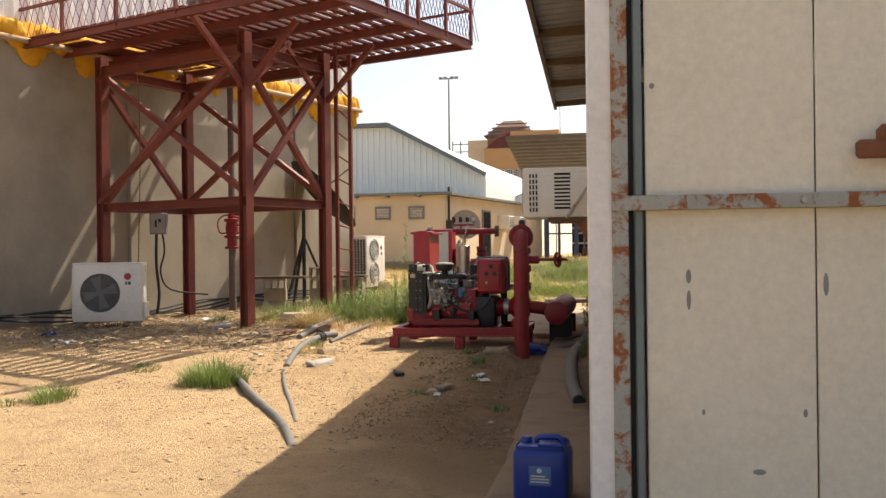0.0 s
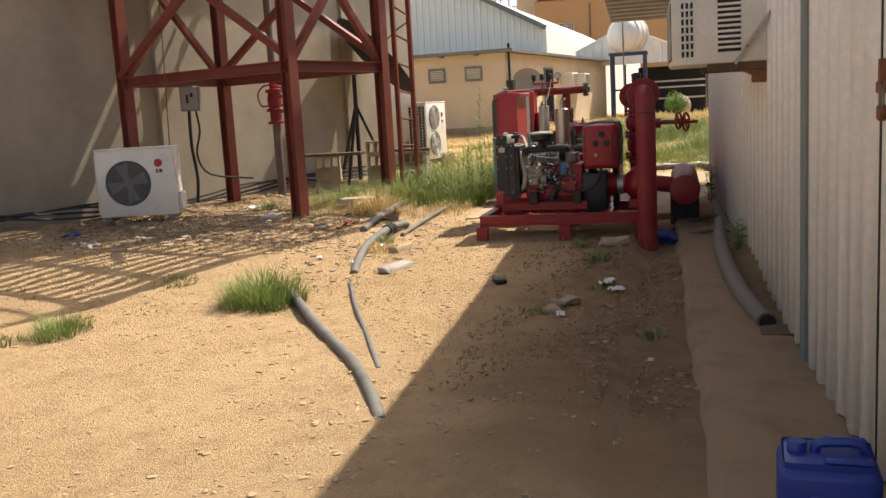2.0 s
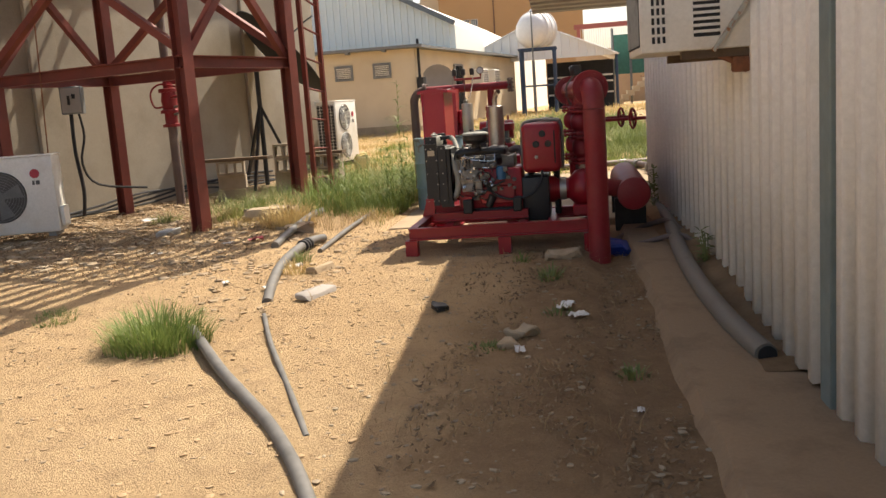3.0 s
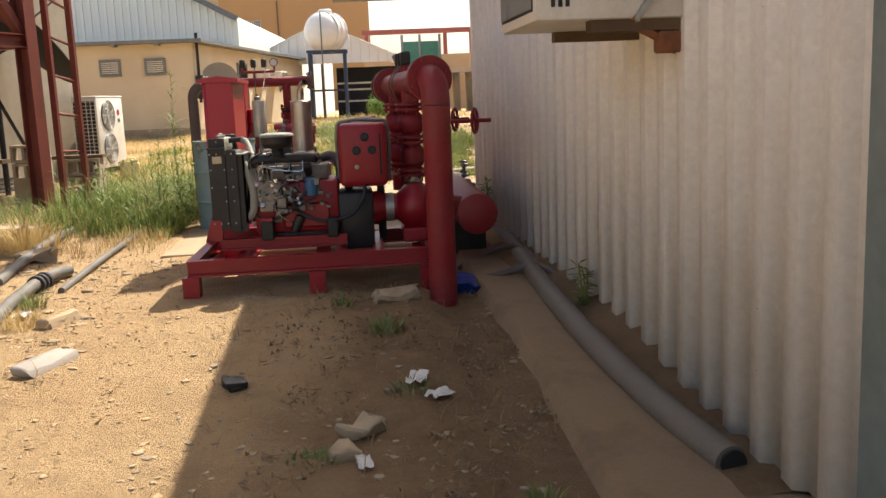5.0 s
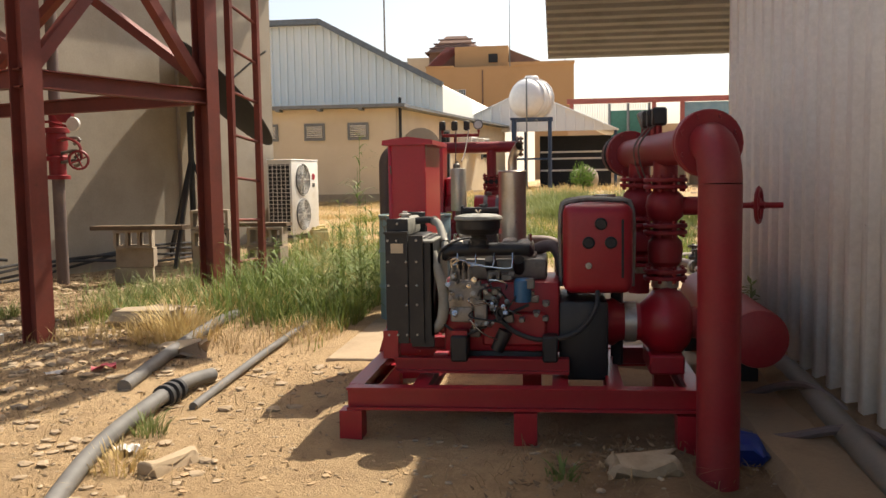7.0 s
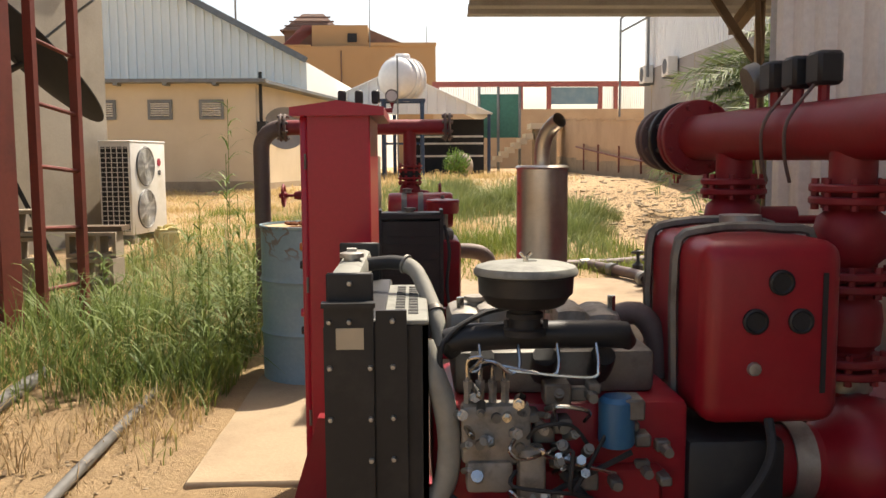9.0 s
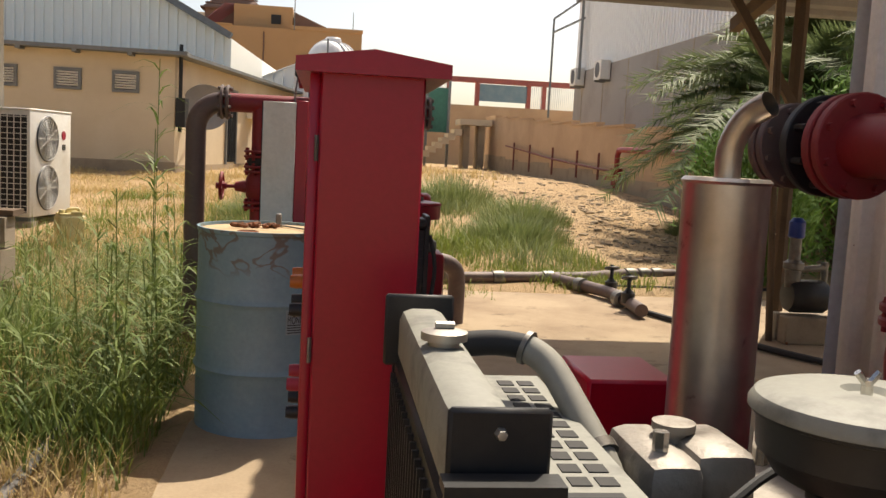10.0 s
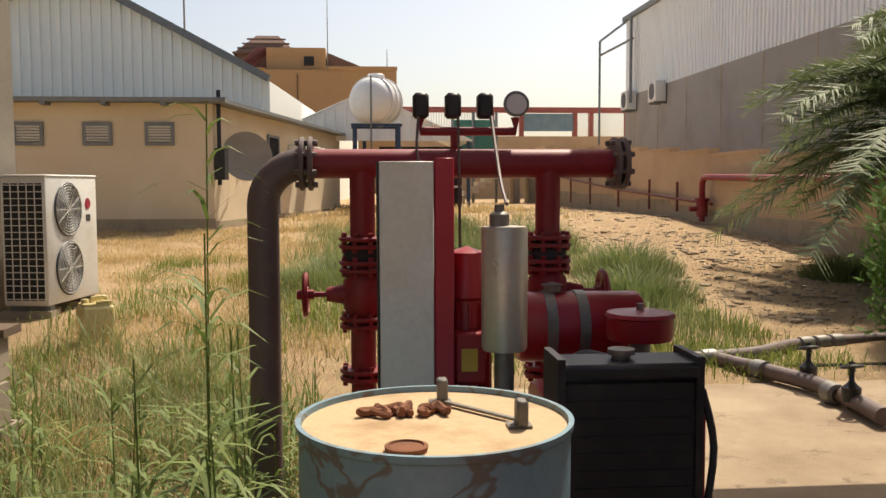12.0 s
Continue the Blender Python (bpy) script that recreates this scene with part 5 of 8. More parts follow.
def open_door_leaf():
    d = thing("door_1", Matrix.Translation((0.04, 3.22, 0.0)) @ Matrix.Rotation(radians(4), 4, "Z"), "open cream steel door leaf with a rusty frame", "door")
    tagged(d, kind="structure")
    for x0, x1 in ((0.115, 0.668), (0.673, 1.22), (1.225, 1.5)):
        part("door_panel", boxes(((x0, -0.012, 0.02), (x1, 0.0, 2.9), None, 0.004)), M_LEAF, d)
    part("hinge_stile", boxes(((0.0, -0.055, 0.0), (0.055, 0.02, 2.95), None, 0.004)), M_FRAME, d, "rusty angle-iron stile")
    part("inner_stile", boxes(((0.075, -0.03, 0.0), (0.105, 0.0, 2.95), None, 0.006)), M_JAMB, d)
    part("rail", boxes(((0.0, -0.062, 1.405), (1.4, -0.058 + 0.035, 1.455), None, 0.003)), M_FRAME, d, "rusty flat-bar rail")
    part("back_rail", boxes(((0.056, -0.01, 0.0), (0.074, 0.02, 2.95))), M_DARK, d)
    bm = B()
    for x in (0.21, 0.62, 1.0):
        lathe(bm, [(0.0, 0.012), (0.010, 0.010), (0.012, 0.0)], Matrix.Translation((x, -0.062, 1.43)) @ Matrix.Rotation(radians(90), 4, "X"), 8)
    part("bolt", bm, M_ALU, d)
    bm = B()
    for x, z, w, h in ((0.255, 1.10, 0.016, 0.07), (0.255, 1.18, 0.02, 0.05), (0.70, 1.15, 0.02, 0.08), (0.30, 0.72, 0.012, 0.02), (0.14, 1.83, 0.02, 0.02), (0.63, 0.72, 0.016, 0.03), (0.48, 0.52, 0.05, 0.02)):
        lathe(bm, [(0.0, 0.0015), (0.7, 0.0015), (1.0, 0.0)], Matrix.Translation((x, -0.0122, z)) @ Matrix.Rotation(radians(90), 4, "X") @ Matrix.Diagonal((w * 0.45, h * 0.5, 1, 1)), 10)
    part("scuff", bm, M_STAIN, d)
    bm = boxes(((0.78, -0.10, 1.56), (1.0, -0.06, 1.62), None, 0.01), ((0.84, -0.10, 1.6), (1.0, -0.06, 1.67), None, 0.02))
    part("latch", bm, M_RUST, d)


open_door_leaf()


def window_ac():
    m = SHED_M @ Matrix.Translation((0, 4.85, 1.548))
    a = thing("window_air_conditioner", m, "beige window air conditioner on rusty brackets in the shed wall", "air conditioner")
    part("case", boxes(((-0.62, 0, 0), (0.1, 0.66, 0.44), None, 0.015, 2)), M_ACW, a)
    bm = B()
    for k in range(7):
        for j in range(3):
            box(bm, (-0.56 + j * 0.028, -0.004, 0.05 + k * 0.05), (-0.545 + j * 0.028, 0.002, 0.085 + k * 0.05))
    part("side_slots", bm, M_DARK, a)
    g = part("side_opening", boxes(((-0.34, -0.003, 0.07), (-0.20, 0.004, 0.39))), M_DARK, a, "rectangular side vent opening")
    bm = B()
    for k in range(9):
        box(bm, (-0.34, -0.01, 0.09 + k * 0.033), (-0.20, -0.003, 0.105 + k * 0.033))
    part("louvres", bm, M_ACW, g)
    part("coil", boxes(((-0.624, 0.04, 0.04), (-0.62, 0.62, 0.40))), M_DARK, a)
    bm = B()
    for k in range(30):
        box(bm, (-0.63, 0.05 + k * 0.019, 0.05), (-0.624, 0.056 + k * 0.019, 0.39))
    part("coil_fins", bm, M_ALU, a)
    bm = B()
    beam(bm, (-0.40, 0.06, -0.022), (-0.01, 0.06, -0.022), 0.07, 0.044)
    part("bearer", bm, M_WOOD, a, "weathered timber bearer")
    bm = B()
    tube(bm, [(-0.20, 0.05, -0.03), (-0.12, 0.05, -0.07), (-0.05, 0.05, -0.12)], 0.02, 6, 3)
    box(bm, (-0.13, 0.02, -0.13), (-0.037, 0.10, -0.045), None, 0.012, 2)
    part("bracket", bm, M_RUST, a, "rusty bracket crusted with mortar")
    bm = B()
    beam(bm, (-0.40, 0.60, -0.022), (-0.01, 0.60, -0.022), 0.05, 0.044)
    part("bearer", bm, M_WOOD, a)
    bm = B()
    beam(bm, (-0.24, -0.012, -0.01), (0.0, -0.012, 0.33), 0.02, 0.05, (0, 1, 0))
    part("brace", bm, M_FRAME, a)


window_ac()


def padlock():
    m = SHED_M @ Matrix.Translation((-0.045, 2.0, 1.30))
    p = thing("padlock", m, "old brass padlock in a rusty hasp on the sheet door", "padlock")
    part("hasp", boxes(((-0.02, -0.03, 0.02), (0.0, 0.10, 0.06), None, 0.004), ((-0.03, 0.0, 0.05), (0.0, 0.025, 0.13))), M_RUST, p)
    bm = B()
    tube(bm, [(-0.02, 0.0, -0.02), (-0.02, 0.0, 0.03), (-0.02, 0.02, 0.045), (-0.02, 0.04, 0.03), (-0.02, 0.04, -0.02)], 0.005, 6, 3)
    part("shackle", bm, M_IRON, p)
    part("body", boxes(((-0.03, -0.01, -0.07), (-0.008, 0.05, -0.015), None, 0.008)), M_RUST, p)


padlock()


# ---- fire pumps ----
def flange(bm, c, axis, r, t=0.028, bolts=8, pair=True):
    """A bolted flange pair round a pipe at c."""
    c, a = Vector(c), Vector(axis).normalized()
    m = along(c, c + a)
    gap = 0.006 if pair else 0.0
    for s in ((-1, 1) if pair else (1,)):
        z0, z1 = (gap, gap + t) if s > 0 else (-gap - t, -gap)
        lathe(bm, [(0.02, z0), (r - 0.004, z0), (r, z0 + 0.004), (r, z1 - 0.004), (r - 0.004, z1), (0.02, z1)], m, 28)
    for k in range(bolts):
        an = 2 * math.pi * (k + 0.5) / bolts
        p = Vector((math.cos(an), math.sin(an), 0)) * (r * 0.84)
        rod(bm, m @ (p + Vector((0, 0, -t - gap - 0.014))), m @ (p + Vector((0, 0, t + gap + 0.014))), 0.010, seg=6)


def bend(c, r, a0, a1, ux, uz, n=8):
    """Points of an arc about c in the plane of ux and uz."""
    c, ux, uz = Vector(c), Vector(ux), Vector(uz)
    return [c + ux * (r * math.cos(a0 + (a1 - a0) * k / n)) + uz * (r * math.sin(a0 + (a1 - a0) * k / n)) for k in range(n + 1)]


def diesel_pump():
    P = thing("diesel_fire_pump", Matrix.Translation((0, 0, 0)), "red skid-mounted diesel fire pump with black radiator and red fuel tank", "pump")
    # skid
    bm = B()
    channel(bm, (-2.60, 10.20, 0.315), (-1.05, 10.20, 0.325), 0.07, 0.10)
    part("front_rail", bm, M_RED, P)
    bm = B()
    channel(bm, (-2.60, 11.15, 0.315), (-1.05, 11.15, 0.325), 0.07, 0.10)
    part("rear_rail", bm, M_RED, P)
    for x in (-2.57, -2.28, -1.66, -1.42, -1.08):
        bm = B()
        channel(bm, (x, 10.24, 0.32), (x, 11.11, 0.32), 0.07, 0.09)
        part("cross_member", bm, M_RED, P)
    for y in (10.42, 10.95):
        bm = B()
        channel(bm, (-2.42, y, 0.42), (-1.62, y, 0.42), 0.06, 0.07)
        part("engine_bearer", bm, M_RED, P)
    for x in (-2.58, -1.81, -1.12):
        for y in (10.20, 11.15):
            part("foot", boxes(((x - 0.05, y - 0.05, 0.06), (x + 0.05, y + 0.05, 0.265))), M_RED, P)
    for x0 in (-2.44, -2.12):
        bm = boxes(((x0 - 0.035, 10.40, 0.45), (x0 + 0.035, 10.46, 0.58)), ((x0 - 0.035, 10.92, 0.45), (x0 + 0.035, 10.98, 0.58)))
        part("bracket", bm, M_RED, P)
    bm = B()
    v = [bm.verts.new(p) for p in ((-2.62, 11.0, 0.36), (-2.62, 11.05, 0.36), (-2.40, 11.05, 0.36), (-2.40, 11.0, 0.36), (-2.54, 11.0, 0.62), (-2.54, 11.05, 0.62), (-2.40, 11.05, 0.62), (-2.40, 11.0, 0.62))]
    for f in ((0, 3, 2, 1), (4, 5, 6, 7), (0, 1, 5, 4), (1, 2, 6, 5), (2, 3, 7, 6), (3, 0, 4, 7)):
        bm.faces.new([v[i] for i in f])
    part("gusset", bm, M_RED, P)
    # radiator
    R = part("radiator", boxes(((-2.455, 10.42, 0.54), (-2.33, 11.06, 1.00), None, 0.006)), M_BLACK, P, "black radiator with bolted side frames")
    bm = boxes(((-2.458, 10.405, 0.52), (-2.355, 10.42, 1.035)), ((-2.462, 10.385, 1.03), (-2.35, 10.42, 1.04)), ((-2.350, 10.412, 0.52), (-2.285, 10.425, 1.02)), ((-2.458, 11.06, 0.52), (-2.36, 11.075, 1.03)))
    part("side_frame", bm, M_BLACK, R)
    bm = boxes(((-2.455, 10.47, 1.0), (-2.385, 11.02, 1.09), None, 0.018, 2))
    part("header_tank", bm, M_LID, R, "dusty radiator header tank")
    bm = boxes(((-2.455, 10.43, 0.99), (-2.355, 10.442, 1.098), None, 0.004), ((-2.475, 11.04, 0.99), (-2.365, 11.055, 1.105), None, 0.004))
    part("tank_bracket", bm, M_BLACK, R)
    bm = B()
    lathe(bm, [(0.02, -0.02), (0.02, 0.008), (0.030, 0.008), (0.030, 0.018), (0.015, 0.022), (0.0, 0.022)], Matrix.Translation((-2.42, 10.74, 1.09)), 16)
    rod(bm, (-2.432, 10.74, 1.116), (-2.408, 10.74, 1.116), 0.005, seg=6)
    part("filler_cap", bm, M_ALU, R, "old metal filler cap")
    bm = boxes(((-2.252, 10.43, 0.55), (-2.24, 10.95, 0.985)), ((-2.345, 10.43, 0.50), (-2.24, 10.442, 0.985)), ((-2.345, 10.95, 0.50), (-2.24, 10.962, 0.985)))
    part("fan_shroud", bm, M_BLACK, R)
    part("shroud_top", boxes(((-2.382, 10.428, 0.985), (-2.238, 10.965, 0.997), None, 0.003)), M_LID, R, "dusty perforated top plate")
    bm = B()
    for k in range(11):
        for j in range(2):
            box(bm, (-2.312 + j * 0.03, 10.50 + k * 0.04, 0.9965), (-2.290 + j * 0.03, 10.525 + k * 0.04, 0.9985))
    part("slots", bm, M_DARK, R)
    part("sticker", boxes(((-2.433, 10.402, 0.94), (-2.375, 10.4045, 0.985))), M_TAN, R, "tan paper label")
    bm = B()
    for z in (0.56, 0.70, 0.79, 0.90, 0.998, 1.075):
        for x in (-2.447, -2.405, -2.362, -2.315):
            if z > 1.05 and x != -2.405 or 0.6 < z < 0.95 and x == -2.405:
                continue
            if rng.random() < 0.9:
                lathe(bm, [(0.0, 0.010), (0.005, 0.009), (0.0065, 0.0)], Matrix.Translation((x, 10.43 if z > 1.05 else 10.412 if x > -2.33 else 10.405, z)) @ Matrix.Rotation(radians(90), 4, "X"), 6)
    part("bolts", bm, M_ALU, R)
    bm = B()
    for k in range(20):
        box(bm, (-2.463, 10.44 + k * 0.031, 0.56), (-2.455, 10.446 + k * 0.031, 0.98))
    part("fins", bm, M_BLACK, R)
    # fan and hoses
    bm = B()
    fm = Matrix.Translation((-2.28, 10.72, 0.70)) @ Matrix.Rotation(radians(90), 4, "Y")
    lathe(bm, [(0.17, -0.02), (0.19, -0.02), (0.19, 0.02), (0.17, 0.02), (0.17, -0.02)], fm, 24)
    for k in range(6):
        b0 = fm @ Matrix.Rotation(k * math.pi / 3, 4, "Z")
        vs = [bm.verts.new(b0 @ Vector(p)) for p in ((0.04, -0.03, -0.02), (0.17, -0.05, -0.02), (0.17, 0.05, 0.02), (0.04, 0.03, 0.02))]
        bm.faces.new(vs)
    part("fan", bm, M_BLACK, P)
    bm = B()
    tube(bm, [(-2.39, 10.86, 1.065), (-2.33, 10.85, 1.072), (-2.285, 10.84, 1.068)], 0.018, 12, 4)
    part("top_hose", bm, M_RUBBER, P)
    bm = B()
    tube(bm, [(-2.29, 10.84, 1.068), (-2.262, 10.81, 1.05), (-2.235, 10.75, 1.0), (-2.215, 10.68, 0.95), (-2.205, 10.64, 0.89)], 0.020, 12, 5)
    part("thermostat_pipe", bm, M_COOLANT, P, "dusty grey coolant pipe")
    bm = B()
    for c, d in (((-2.292, 10.842, 1.069), (-2.286, 10.838, 1.067)), ((-2.222, 10.706, 0.97), (-2.218, 10.695, 0.962))):
        rod(bm, c, d, 0.025, seg=14)
    part("hose_clamp", bm, M_IRON, P)
    bm = B()
    tube(bm, [(-2.31, 10.47, 0.56), (-2.22, 10.46, 0.60), (-2.195, 10.455, 0.70), (-2.205, 10.455, 0.80), (-2.228, 10.46, 0.87), (-2.252, 10.48, 0.935)], 0.026, 14, 5)
    part("bottom_hose", bm, M_COOLANT, P, "grey dusty coolant hose")
    # engine
    E = part("engine_block", boxes(((-2.20, 10.48, 0.47), (-1.66, 10.90, 0.80), None, 0.02, 2), ((-2.23, 10.50, 0.55), (-2.19, 10.88, 0.78), None, 0.01), ((-2.02, 10.46, 0.50), (-1.72, 10.49, 0.66), None, 0.012)), M_RED, P, "red cast engine block")
    part("oil_pan", boxes(((-2.14, 10.50, 0.37), (-1.72, 10.88, 0.48), None, 0.03, 2)), M_BLACK, E)
    bm = boxes(((-2.18, 10.55, 0.80), (-1.72, 10.86, 0.90), None, 0.015, 2))
    part("cylinder_head", bm, M_IRON, E)
    bm = boxes(((-2.19, 10.60, 0.90), (-2.115, 10.78, 0.985), None, 0.022, 2), ((-2.125, 10.62, 0.90), (-2.04, 10.76, 0.992), None, 0.022, 2), ((-1.94, 10.62, 0.90), (-1.86, 10.80, 0.985), None, 0.025, 2), ((-1.87, 10.60, 0.90), (-1.78, 10.78, 0.98), None, 0.03, 2), ((-2.20, 10.585, 0.895), (-1.77, 10.80, 0.915), None, 0.006))
    lathe(bm, [(0.02, 0.0), (0.02, 0.012), (0.028, 0.014), (0.028, 0.024), (0.0, 0.026)], Matrix.Translation((-2.12, 10.71, 0.98)), 16)
    part("rocker_cover", bm, M_GRIME, E, "dusty aluminium rocker cover")
    bm = B()
    for x in (-2.16, -2.03, -1.95, -1.80):
        rod(bm, (x, 10.65, 0.97), (x, 10.65, 1.01), 0.010, seg=6)
    part("cover_nuts", bm, M_CHROME, E)
    bm = B()
    tube(bm, [(-2.175, 10.50, 0.92), (-2.16, 10.49, 0.945), (-1.84, 10.49, 0.95), (-1.81, 10.50, 0.935)], 0.031, 14, 3)
    for x in (-2.12, -1.98, -1.85):
        tube(bm, [(x, 10.50, 0.90), (x, 10.54, 0.86), (x, 10.58, 0.84)], 0.028, 10, 3)
    part("intake_manifold", bm, M_BLACK, E)
    bm = B()
    tube(bm, [(-1.78, 10.82, 0.92), (-1.70, 10.80, 0.94), (-1.655, 10.78, 0.88), (-1.65, 10.76, 0.78)], 0.03, 10, 4)
    part("exhaust_elbow", bm, M_BROWNPIPE, E)
    bm = B()
    lathe(bm, [(0.046, 0.955), (0.046, 0.968), (0.036, 0.972), (0.034, 0.992), (0.040, 0.994), (0.040, 1.004), (0.034, 1.006), (0.034, 1.04)], Matrix.Translation((-2.03, 10.465, 0)), 24)
    for dx in (-0.042, 0.042):
        rod(bm, (-2.03 + dx, 10.44, 0.975), (-2.03 + dx, 10.44, 0.992), 0.006, seg=6)
    part("intake_neck", bm, M_RUBBER, E)
    bm = B()
    lathe(bm, [(0.0, 1.020), (0.074, 1.022), (0.084, 1.028), (0.094, 1.044), (0.101, 1.050), (0.103, 1.086), (0.109, 1.088), (0.109, 1.096)], Matrix.Translation((-2.03, 10.45, 0)), 40)
    af = part("air_cleaner", bm, M_BLACK, E, "round black air cleaner with a dusty lid")
    bm = B()
    lathe(bm, [(0.107, 1.090), (0.112, 1.092), (0.112, 1.098), (0.106, 1.107), (0.09, 1.112), (0.06, 1.116), (0.025, 1.118), (0.018, 1.112), (0.0, 1.112)], Matrix.Translation((-2.03, 10.45, 0)), 48)
    part("lid", bm, M_LID, af, "dust-covered dark lid")
    bm = B()
    rod(bm, (-2.03, 10.45, 1.11), (-2.03, 10.45, 1.128), 0.006, seg=8)
    rod(bm, (-2.03, 10.45, 1.122), (-2.042, 10.45, 1.136), 0.004, seg=6)
    rod(bm, (-2.03, 10.45, 1.122), (-2.018, 10.45, 1.136), 0.004, seg=6)
    part("wing_nut", bm, M_CHROME, af)
    # injection pump with lines
    bm = boxes(((-2.17, 10.42, 0.68), (-2.02, 10.48, 0.81), None, 0.012, 2), ((-2.16, 10.41, 0.62), (-2.06, 10.47, 0.69), None, 0.01, 2), ((-2.05, 10.40, 0.60), (-1.99, 10.46, 0.72), None, 0.014, 2))
    for k in range(4):
        px = -2.155 + k * 0.027
        rod(bm, (px, 10.45, 0.80), (px, 10.45, 0.842), 0.009, seg=8)
        rod(bm, (px, 10.45, 0.842), (px, 10.45, 0.858), 0.011, seg=6)
        rod(bm, (px, 10.45, 0.858), (px, 10.45, 0.885), 0.006, seg=6)
    part("injection_pump", bm, M_GRIME, E, "oily cast injection pump")
    q = random.Random(77)
    for k in range(34):
        bm = B()
        x, z = q.uniform(-2.18, -1.90), q.uniform(0.60, 0.85)
        r, n = q.uniform(0.006, 0.014), q.choice((6, 6, 8, 12))
        y = q.uniform(10.385, 10.41)
        ax = Vector((q.uniform(-0.3, 0.3), -1, q.uniform(-0.2, 0.6))).normalized()
        rod(bm, Vector((x, y, z)) - ax * 0.05, Vector((x, y, z)), r, seg=n)
        rod(bm, Vector((x, y, z)), Vector((x, y, z)) + ax * 0.012, r * 0.6, seg=8)
        part("union_nut", bm, (M_CHROME, M_ALU, M_IRON)[k % 3], E)
    for k in range(7):
        bm = B()
        x, z = q.uniform(-2.16, -1.95), q.uniform(0.62, 0.80)
        tube(bm, [(x, 10.40, z), (x + q.uniform(-0.03, 0.03), 10.37, z + q.uniform(-0.03, 0.05)), (x + q.uniform(0.02, 0.12), 10.38, z + q.uniform(-0.08, 0.06)), (x + q.uniform(0.06, 0.2), 10.43, z + q.uniform(-0.1, 0.05))], 0.0045, 6, 4)
        part("fuel_line", bm, (M_CHROME, M_RUBBER)[k % 2], E)
    for k in range(4):
        bm = B()
        x = -2.155 + k * 0.027
        x2 = -2.13 + k * 0.085
        tube(bm, [(x, 10.45, 0.86), (x, 10.44, 0.905 - 0.006 * k), (x + 0.03, 10.43, 0.912 - 0.010 * k), (x2 - 0.02, 10.43, 0.885 - 0.006 * k), (x2, 10.435, 0.89), (x2, 10.46, 0.935)], 0.0042, 6, 5)
        part("fuel_line", bm, M_CHROME, E)
    bm = B()
    for k in range(26):
        x, z = rng.uniform(-2.18, -1.72), rng.uniform(0.56, 0.84)
        s = rng.uniform(0.012, 0.03)
        box(bm, (x - s, 10.435 + rng.uniform(-0.02, 0.03), z - s * 0.8), (x + s, 10.49, z + s * 0.8), None, 0.004)
        if k % 3 == 0:
            lathe(bm, [(0.0, 0.03), (0.011, 0.03), (0.013, 0.0)], Matrix.Translation((x, 10.44, z)) @ Matrix.Rotation(radians(90), 4, "X"), 8)
    part("small_fittings", bm, M_IRON, E)
    bm = B()
    tube(bm, [(-1.98, 10.43, 0.70), (-1.90, 10.42, 0.60), (-1.80, 10.41, 0.55), (-1.70, 10.40, 0.545), (-1.58, 10.40, 0.58), (-1.50, 10.42, 0.68), (-1.49, 10.46, 0.76)], 0.011, 8, 5)
    part("fuel_hose", bm, M_RUBBER, P)
    bm = B()
    tube(bm, [(-2.19, 10.50, 0.73), (-2.215, 10.45, 0.90), (-2.19, 10.46, 0.96), (-2.12, 10.50, 0.995), (-2.06, 10.55, 1.0)], 0.006, 8, 5)
    tube(bm, [(-2.22, 10.46, 0.62), (-2.1, 10.42, 0.56), (-1.95, 10.42, 0.63), (-1.8, 10.43, 0.70)], 0.007, 6, 5)
    part("cables", bm, M_RUBBER, P)
    bm = B()
    lathe(bm, [(0.0, -0.05), (0.036, -0.05), (0.04, -0.04), (0.04, 0.05), (0.03, 0.06), (0.0, 0.06)], Matrix.Translation((-1.83, 10.45, 0.76)), 18)
    part("oil_filter", bm, plain("blue_filter_can", (0.04, 0.16, 0.32), 0.4), E, "blue oil filter can")
    bm = B()
    lathe(bm, [(0.0, -0.05), (0.03, -0.05), (0.034, 0.05), (0.0, 0.06)], Matrix.Translation((-1.93, 10.44, 0.53)) @ Matrix.Rotation(radians(25), 4, "Y"), 14)
    part("starter_filter", bm, M_BLACK, E)
    for x0, x1 in ((-2.16, -2.08), (-1.74, -1.67)):
        part("mount", boxes(((x0, 10.38, 0.44), (x1, 10.50, 0.56), None, 0.008)), M_BLACK, E)
    # coupling guard and pump
    part("coupling_guard", boxes(((-1.665, 10.47, 0.34), (-1.44, 10.92, 0.71), None, 0.02, 2)), M_BLACK, P, "black bell housing")
    bm = B()
    m = along((-1.47, 10.70, 0.58), (-1.0, 10.70, 0.58))
    lathe(bm, [(0.0, 0.0), (0.11, 0.0), (0.115, 0.06), (0.09, 0.10), (0.09, 0.19), (0.115, 0.22), (0.15, 0.25), (0.165, 0.32), (0.15, 0.38), (0.10, 0.42), (0.0, 0.42)], m, 28)
    pc = part("pump_casing", bm, M_RED, P)
    bm = B()
    lathe(bm, [(0.088, 0.115), (0.097, 0.115), (0.097, 0.17), (0.088, 0.17)], m, 24)
    part("bright_band", bm, M_ALU, pc, "worn bright metal band")
    part("pump_foot", boxes(((-1.25, 10.52, 0.36), (-1.09, 10.88, 0.45), None, 0.01)), M_RED, pc)
    # fuel tank with dials, on two legs
    T = part("fuel_tank", boxes(((-1.645, 10.45, 0.745), (-1.33, 10.99, 1.155), None, 0.045, 4)), M_RED, P, "red box fuel tank with black dials")
    bm = B()
